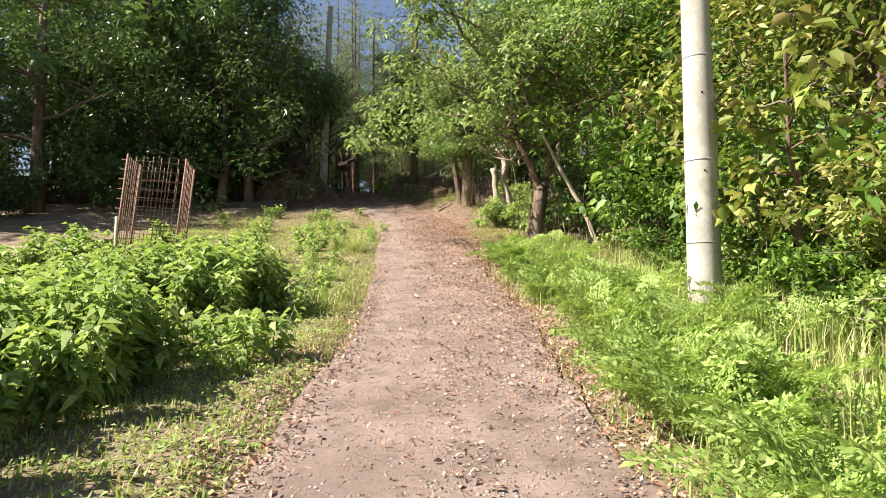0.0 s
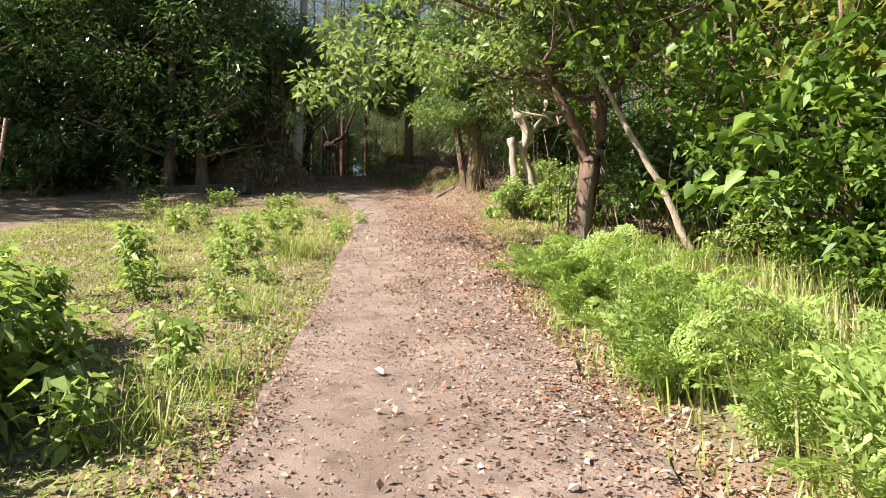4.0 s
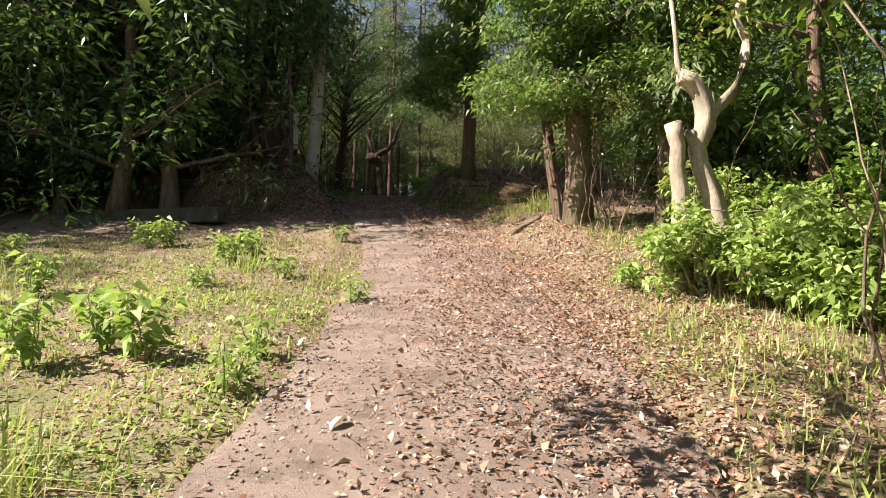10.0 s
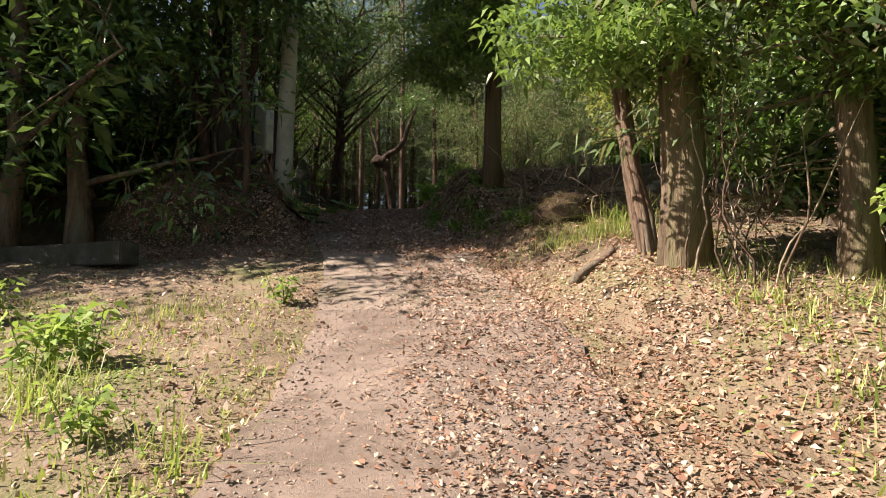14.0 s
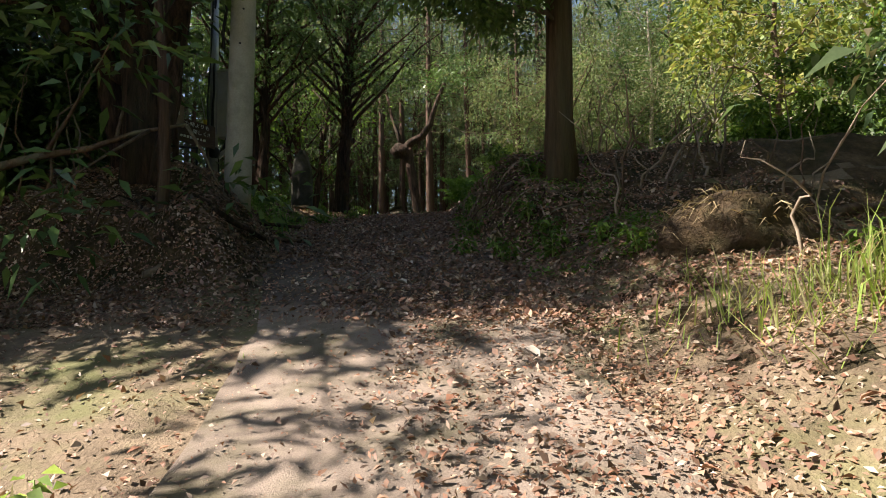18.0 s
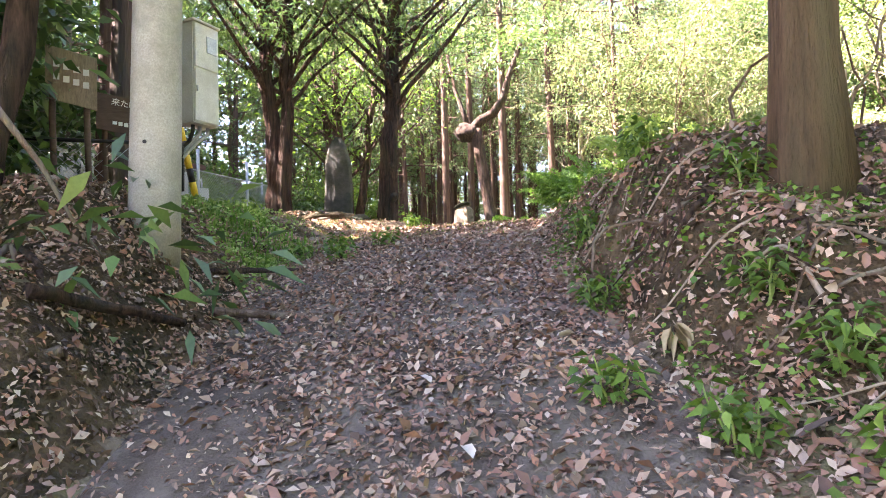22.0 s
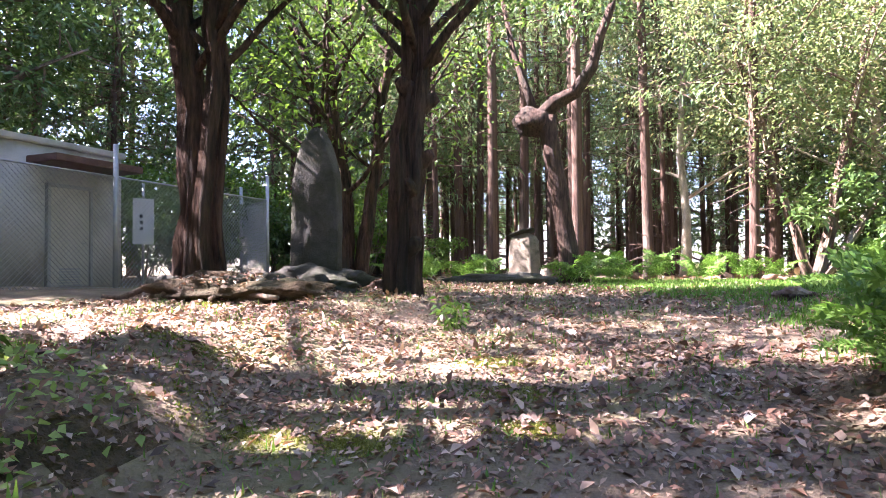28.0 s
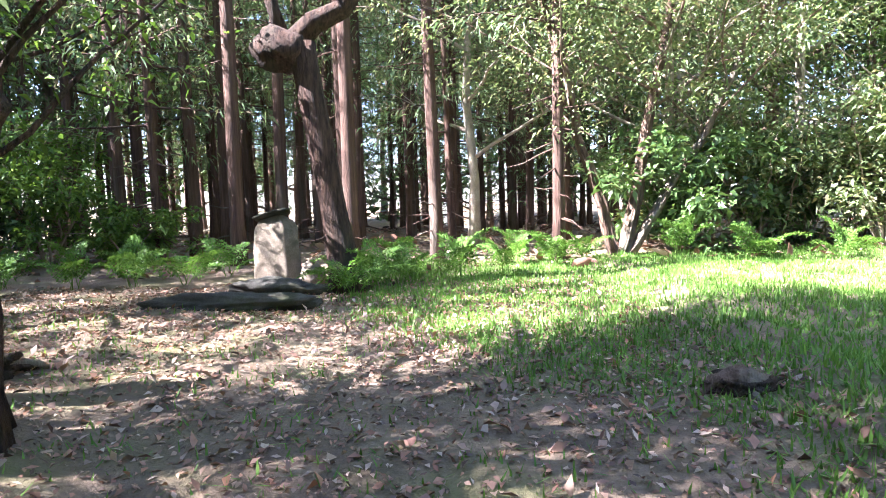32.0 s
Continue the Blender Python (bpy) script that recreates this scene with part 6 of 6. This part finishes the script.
for k, (x, y, lo, hi, n, sp) in enumerate(((-2.15, 14.7, 0.4, 0.85, 170, 0.08), (-2.5, 15.3, 0.3, 0.7, 140, 0.1), (-5.9, 18.9, 0.5, 1.0, 160, 0.1), (-1.75, 9.1, 0.3, 0.65, 150, 0.09), (-1.7, 9.8, 0.25, 0.55, 120, 0.09), (-2.05, 12.1, 0.2, 0.45, 120, 0.1), (-4.0, 13.9, 0.4, 0.8, 130, 0.09), (0.1, 25.8, 0.25, 0.6, 120, 0.12), (0.5, 25.9, 0.3, 0.75, 110, 0.12), (-0.3, 26.2, 0.2, 0.45, 110, 0.13), (-3.9, 21.3, 0.3, 0.6, 110, 0.08), (-4.4, 23.5, 0.2, 0.4, 90, 0.1), (2.2, 6.9, 0.3, 0.8, 120, 0.1), (2.8, 7.3, 0.5, 1.1, 140, 0.1), (3.7, 7.2, 0.5, 1.2, 120, 0.1), (2.0, 11.2, 0.3, 0.7, 130, 0.1), (2.6, 12.1, 0.3, 0.8, 130, 0.12), (2.4, 13.2, 0.3, 0.7, 130, 0.12), (0.9, 26.3, 0.3, 0.8, 90, 0.12), (-2.6, 20.6, 0.15, 0.4, 90, 0.1), (2.9, 9.2, 0.5, 1.1, 120, 0.12), (1.5, 3.4, 0.3, 0.6, 90, 0.08))):
    tuft(x, y, lo, hi, n, 1300 + k, "tuft of long arching grass blades", L_grass, sp)


# ---- fallen leaves ----
def litter(key, p, size, seed, leaf=L_litter, lift=0.009):
    r = rng_of(seed)
    n = len(p)
    d = side(p[:, 0], p[:, 1])
    on_road = (d < 1.15) & (d > -1.16 - wider(p[:, 1])) & (p[:, 1] < 33)
    z = np.where(on_road, road_z(p[:, 1]) + 0.014, ground(p[:, 0], p[:, 1])) + lift * r.uniform(0.3, 1.6, n)
    at, kind = np.column_stack([p, z]), r.uniform(0, 1, n)
    e = 0.06
    slope = np.column_stack([ground(p[:, 0] - e, p[:, 1]) - ground(p[:, 0] + e, p[:, 1]), ground(p[:, 0], p[:, 1] - e) - ground(p[:, 0], p[:, 1] + e), np.full(n, 2 * e)])
    slope /= np.linalg.norm(slope, axis=1)[:, None]
    keep = (slope[:, 2] > 0.84) | (r.uniform(0, 1, n) < 0.6)
    at[:, 2] += 0.06 * (1 - slope[:, 2])
    at, kind, slope = at[keep], kind[keep], slope[keep]
    s = Shape()
    for k, (lo, hi, ln, wd, up) in enumerate(((0.0, 0.40, 1.0, 0.52, 1.5), (0.40, 0.50, 1.5, 0.85, 1.1), (0.50, 0.72, 0.95, 0.30, 1.6), (0.72, 1.0, 0.55, 0.42, 1.2))):
        pick = (kind >= lo) & (kind < hi)
        s.leaves(at[pick], size * ln, size * wd, seed + k, -0.05, up, None, 0.38, slope[pick], k < 2 and size > 0.05)
    return s.mesh(key, leaf)


def road_band(x, y):
    d = side(x, y)
    edge = np.exp(-((np.abs(d) - 1.3) / 0.26) ** 2) * np.where(d < 0, step(13, 9, y) * 0.9 + 0.1, 1.0)
    drift = np.clip((y - 3.5) / 11, 0, 1) * step(-0.75, 0.7, d + 0.5 * (patchy(x, y, 2.2) - 0.5)) * (0.35 + 0.65 * patchy(x, y, 3.1))
    return 1.2 * edge * (0.5 + 0.5 * patchy(x, y, 1.9)) + 0.3 * np.exp(-((d - 0.1) / 0.25) ** 2) * patchy(x, y, 2.0) + drift + 0.035


g = scatter(190000, (-3.4, 2.2, 0, 27), lambda x, y, u: u < 0.85 * np.minimum(road_band(x, y), 1.0) * np.clip(1.8 - 0.55 * np.maximum(np.abs(side(x, y)) - 1.0, 0), 0, 1), 1401)
tagged(new("track_litter", litter("track_litter", g, 0.043, 1402)), "dry brown and pinkish fallen leaves on the track", "leaf litter", kind="stuff")
g = scatter(40000, (-8.5, -1.5, 9, 28), lambda x, y, u: (side(x, y) < -1.2 - wider(y)) & (u < np.clip((y - 8) / 9, 0.05, 0.9) * (0.25 + 0.75 * patchy(x, y, 2.3))), 1403)
tagged(new("meadow_litter", litter("meadow_litter", g, 0.05, 1404)), "dry brown leaves lying among thin grass", "leaf litter", kind="stuff")
g = scatter(26000, (0.3, 5, 10, 29.5), lambda x, y, u: (side(x, y) > 1.1) & (u < np.clip((y - 10) / 10, 0.1, 1) * (0.35 + 0.65 * patchy(x, y, 2.5))), 1405)
tagged(new("verge_litter", litter("verge_litter", g, 0.054, 1406)), "dry brown leaves under the roadside trees", "leaf litter", kind="stuff")
g = scatter(165000, (-8.5, 1, 26.5, 36), lambda x, y, u: (u < np.where(y < 33.2, 0.95, 0.5) * (0.45 + 0.55 * patchy(x, y, 2.4))) & ((u < 0.2) | (np.abs(side(x, y) + 1.2) > 0.36) | (y > 28.9)), 1407)
tagged(new("ramp_litter", litter("ramp_litter", g, 0.049, 1408)), "thick brown leaf litter over the shaded ramp", "leaf litter", kind="stuff")
g = scatter(52000, (-10.5, -3.2, 34, 43), lambda x, y, u: u < 0.78 - 0.35 * patchy(x, y, 1.5), 1409)
tagged(new("clearing_litter", litter("clearing_litter", g, 0.05, 1410)), "brown leaf litter under the clearing trees", "leaf litter", kind="stuff")
g = scatter(6000, (-22, 8, 44, 60), lambda x, y, u: u < 0.8, 1411)
tagged(new("plantation_litter", litter("plantation_litter", g, 0.2, 1412)), "brown needle litter under the cedar plantation", "leaf litter", kind="stuff")

# loose gravel in the middle and along the edges of the track
def pebbles(key, p, lo, hi, seed):
    r = rng_of(seed)
    n = len(p)
    half = r.uniform(lo, hi, (n, 1, 1)) * r.uniform(0.6, 1.0, (n, 1, 3)) * [1, 1, 0.6]
    cube = np.array([(-1, -1, -1), (1, -1, -1), (1, 1, -1), (-1, 1, -1), (-1, -1, 1), (1, -1, 1), (1, 1, 1), (-1, 1, 1)], float)
    v = cube[None] * half * r.uniform(0.55, 1.0, (n, 8, 3))
    a = r.uniform(0, 6.28, n)[:, None]
    x, y = v[..., 0] * np.cos(a) - v[..., 1] * np.sin(a), v[..., 0] * np.sin(a) + v[..., 1] * np.cos(a)
    v = np.stack([x + p[:, :1], y + p[:, 1:], v[..., 2] + road_z(p[:, 1:]) + 0.008], -1)
    box = np.array([(3, 2, 1, 0), (4, 5, 6, 7), (0, 1, 5, 4), (1, 2, 6, 5), (2, 3, 7, 6), (3, 0, 4, 7)])
    return mesh_of(key, v.reshape(-1, 3), (np.arange(n)[:, None, None] * 8 + box[None]).reshape(-1, 4), L_gravel)


g = scatter(95000, (-3.2, 1.6, 0, 24), lambda x, y, u: (np.abs(side(x, y)) < 1.1) & (u < 0.12 + 0.75 * np.exp(-((side(x, y) - 0.22) / 0.3) ** 2) * (0.4 + 0.6 * patchy(x, y, 2.7)) + 0.3 * patchy(x, y, 3.3) * step(0.7, 1.0, np.abs(side(x, y)))), 1431)
tagged(new("road_gravel", pebbles("road_gravel", g, 0.004, 0.014, 1432)), "small grey and brown gravel loose on the track", "gravel", kind="stuff")

# crumbs of leaf and bark
g = scatter(80000, (-4.8, 2.0, 0, 32), lambda x, y, u: (np.abs(side(x, y)) < 1.5) & (u < 0.3 + 0.6 * patchy(x, y, 2.6)), 1413)
tagged(new("leaf_crumbs", litter("leaf_crumbs", g, 0.022, 1414, L_litter, 0.004)), "crumbled dry leaf fragments strewn over the track", "leaf litter", kind="stuff")
# litter, creepers and seedlings on the cut faces
g = scatter(16000, (-3.2, 1.2, 27.8, 34), lambda x, y, u: (side(x, y) > 1.15) & (side(x, y) < 3.4), 1415)
tagged(new("bank_litter", litter("bank_litter", g, 0.042, 1416)), "brown leaves caught on the earth bank", "leaf litter", kind="stuff")
g = scatter(30000, (-9.0, -4.6, 27.2, 32.5), lambda x, y, u: (side(x, y) < -1.45) & (side(x, y) > -5), 1433)
tagged(new("bank_litter", litter("left_bank_litter", g, 0.042, 1434)), "brown leaves and twigs covering the bank by the pole", "leaf litter", kind="stuff")
g = scatter(2600, (-3.2, 0.6, 28.0, 33), lambda x, y, u: (side(x, y) > 1.15) & (side(x, y) < 2.9) & (u < 0.3 + patchy(x, y, 2.9)), 1435)
tagged(new("bank_litter", litter("large_bank_litter", g, 0.085, 1436, L_litter, 0.02)), "large curled brown leaves lodged on the earth bank", "leaf litter", kind="stuff")
g = scatter(15000, (-3.2, 1.0, 27.6, 34), lambda x, y, u: (side(x, y) > 1.25) & (side(x, y) < 2.9) & (u < 0.15 + patchy(x, y, 2.2)), 1417)
p3d = np.column_stack([g, ground(g[:, 0], g[:, 1]) + rng_of(1418).uniform(0.02, 0.10, len(g))])
tagged(new("bank_creeper", Shape().leaves(p3d, 0.048, 0.034, 1419, 0.15, 1.0).mesh("bank_creeper", L_broad)), "small-leaved green creeper on the earth bank", "creeper", kind="stuff")
# bare roots and fallen sticks hanging on the cut face
rr = rng_of(1440)
for k in range(26):
    y0 = rr.uniform(28.2, 32.6)
    u0, u1 = rr.uniform(1.9, 2.6), rr.uniform(1.2, 1.7)
    y1 = y0 + rr.uniform(-0.55, 0.55)
    bend = rr.uniform(-0.12, 0.12)
    line = []
    for f in np.linspace(0, 1, 10):
        y = y0 + (y1 - y0) * f + bend * math.sin(f * 5 + k)
        x = road_x(y) + u0 + (u1 - u0) * f + 0.04 * math.sin(f * 7 + k * 2)
        line.append((x, y, gz(x, y) + 0.012 + 0.03 * math.sin(f * 3.1)))
    o = line[-1]
    rt = thing("exposed_root", o[0], o[1], o[2], "thin bare brown root hanging from the earth bank", "root", "bank roots")
    part("root", Shape().tube([(p[0] - o[0], p[1] - o[1], p[2] - o[2]) for p in line], np.linspace(rr.uniform(0.008, 0.016), 0.004, 10), 6, 0.1, k).mesh("bank_root", M_dead if k % 2 else M_bark, True), rt)
for k in range(9):
    y = rr.uniform(28.6, 33.4)
    x = road_x(y) + rr.uniform(1.6, 2.4)
    weed(x, y, 4, rr.uniform(0, 360), "low green seedling in leaf litter on the bank")
g = scatter(6500, (-8.4, -4.6, 30.6, 33.7), lambda x, y, u: (side(x, y) < -1.2) & ((y < 32.6) | (x < -6.7)) & (u < 0.3 + patchy(x, y, 2.2)), 1426)
p3d = np.column_stack([g, ground(g[:, 0], g[:, 1]) + rng_of(1427).uniform(0.02, 0.12, len(g))])
tagged(new("pole_creeper", Shape().leaves(p3d, 0.06, 0.045, 1428, 0.15, 1.2).mesh("pole_creeper", L_weed)), "low green creeper round the pole and post", "creeper", kind="stuff")

# low broad-leaved herbs between the grass
g = scatter(52000, (-9, -1.2, 0, 22), lambda x, y, u: (side(x, y) < -1.2) & (u < 0.2 + 0.75 * patchy(x + 3, y + 1, 1.7) - 0.03 * np.maximum(y - 12, 0)), 1420)
p3d = np.column_stack([g, ground(g[:, 0], g[:, 1]) + rng_of(1421).uniform(0.01, 0.07, len(g))])
tagged(new("meadow_herbs", Shape().leaves(p3d, 0.05, 0.032, 1422, 0.1, 1.6).mesh("meadow_herbs", L_weed)), "low small-leaved green herbs in the meadow", "herbs", kind="stuff")
g = scatter(5000, (0.5, 4, 8, 25), lambda x, y, u: (side(x, y) > 1.3) & (u < 0.8 * patchy(x + 3, y + 1, 1.7)), 1423)
p3d = np.column_stack([g, ground(g[:, 0], g[:, 1]) + rng_of(1424).uniform(0.01, 0.07, len(g))])
tagged(new("verge_herbs", Shape().leaves(p3d, 0.05, 0.032, 1425, 0.1, 1.6).mesh("verge_herbs", L_weed)), "low small-leaved green herbs on the verge", "herbs", kind="stuff")

# single pale leaves that stand out
r1 = rng_of(1500)
PALE = [Shape().leaves(np.array([(0, 0, 0.015)]), 0.12, 0.07, 1510 + k, -0.05, 2.0, None, 0.5, None, True).mesh("pale_leaf", L_pale) for k in range(4)]
for k, (x, y) in enumerate([(-2.9, 27.6), (-2.75, 27.75), (-3.0, 27.3), (-2.3, 27.2), (-3.3, 27.35), (-2.6, 26.6), (-2.1, 28.9), (-3.4, 29.0), (-2.7, 29.6), (-3.6, 30.1), (-4.0, 30.7), (-3.0, 28.4), (-1.2, 19.9), (-0.6, 21.0), (-1.1, 16.2), (0.2, 13.0), (-0.5, 10.0), (-0.3, 5.6), (0.6, 7.2), (0.1, 8.0), (-1.2, 12.2), (0.5, 12.8), (-1.6, 25.9), (-1.1, 22.6), (-4.6, 31.6), (-4.9, 35.2), (-5.3, 36.2), (-4.2, 34.6)]):
    ob = new("fallen_leaf", PALE[k % 4])
    on = -1.16 - float(wider(y)) < x - float(road_x(y)) < 1.15 and y < 33
    ob.matrix_basis = pose(x, y, (float(road_z(y)) + 0.014 if on else gz(x, y)) + 0.012, 0, 0, r1.uniform(0, 360))
    tagged(ob, "large pale curled fallen leaf on the ground", "leaf", "pale fallen leaves")

# clump of dry pale leaves hanging at the foot of the bank
dc = thing("dead_leaf_clump", -2.19, 29.4, gz(-2.19, 29.4), "hanging clump of dry pale folded leaves", "dead leaves")
rdc = rng_of(1700)
part("stalk", Shape().tube([(0.06, 0.05, -0.02), (0.04, 0.03, 0.11), (0.0, 0.0, 0.18)], (0.006, 0.005, 0.003), 6).mesh("clump_stalk", M_dead), dc)
for k in range(9):
    a = k * 0.7
    part("dry_leaf", Shape().leaves(np.array([(0.015 * math.cos(a), 0.015 * math.sin(a), 0.17 - 0.006 * k)]), 0.13, 0.045, 1701 + k, 0.9, 0.3, np.array([(0.5 * math.cos(a), 0.5 * math.sin(a), -1.2)]), 0.4, None, True).mesh("dry_leaf", L_straw), dc)
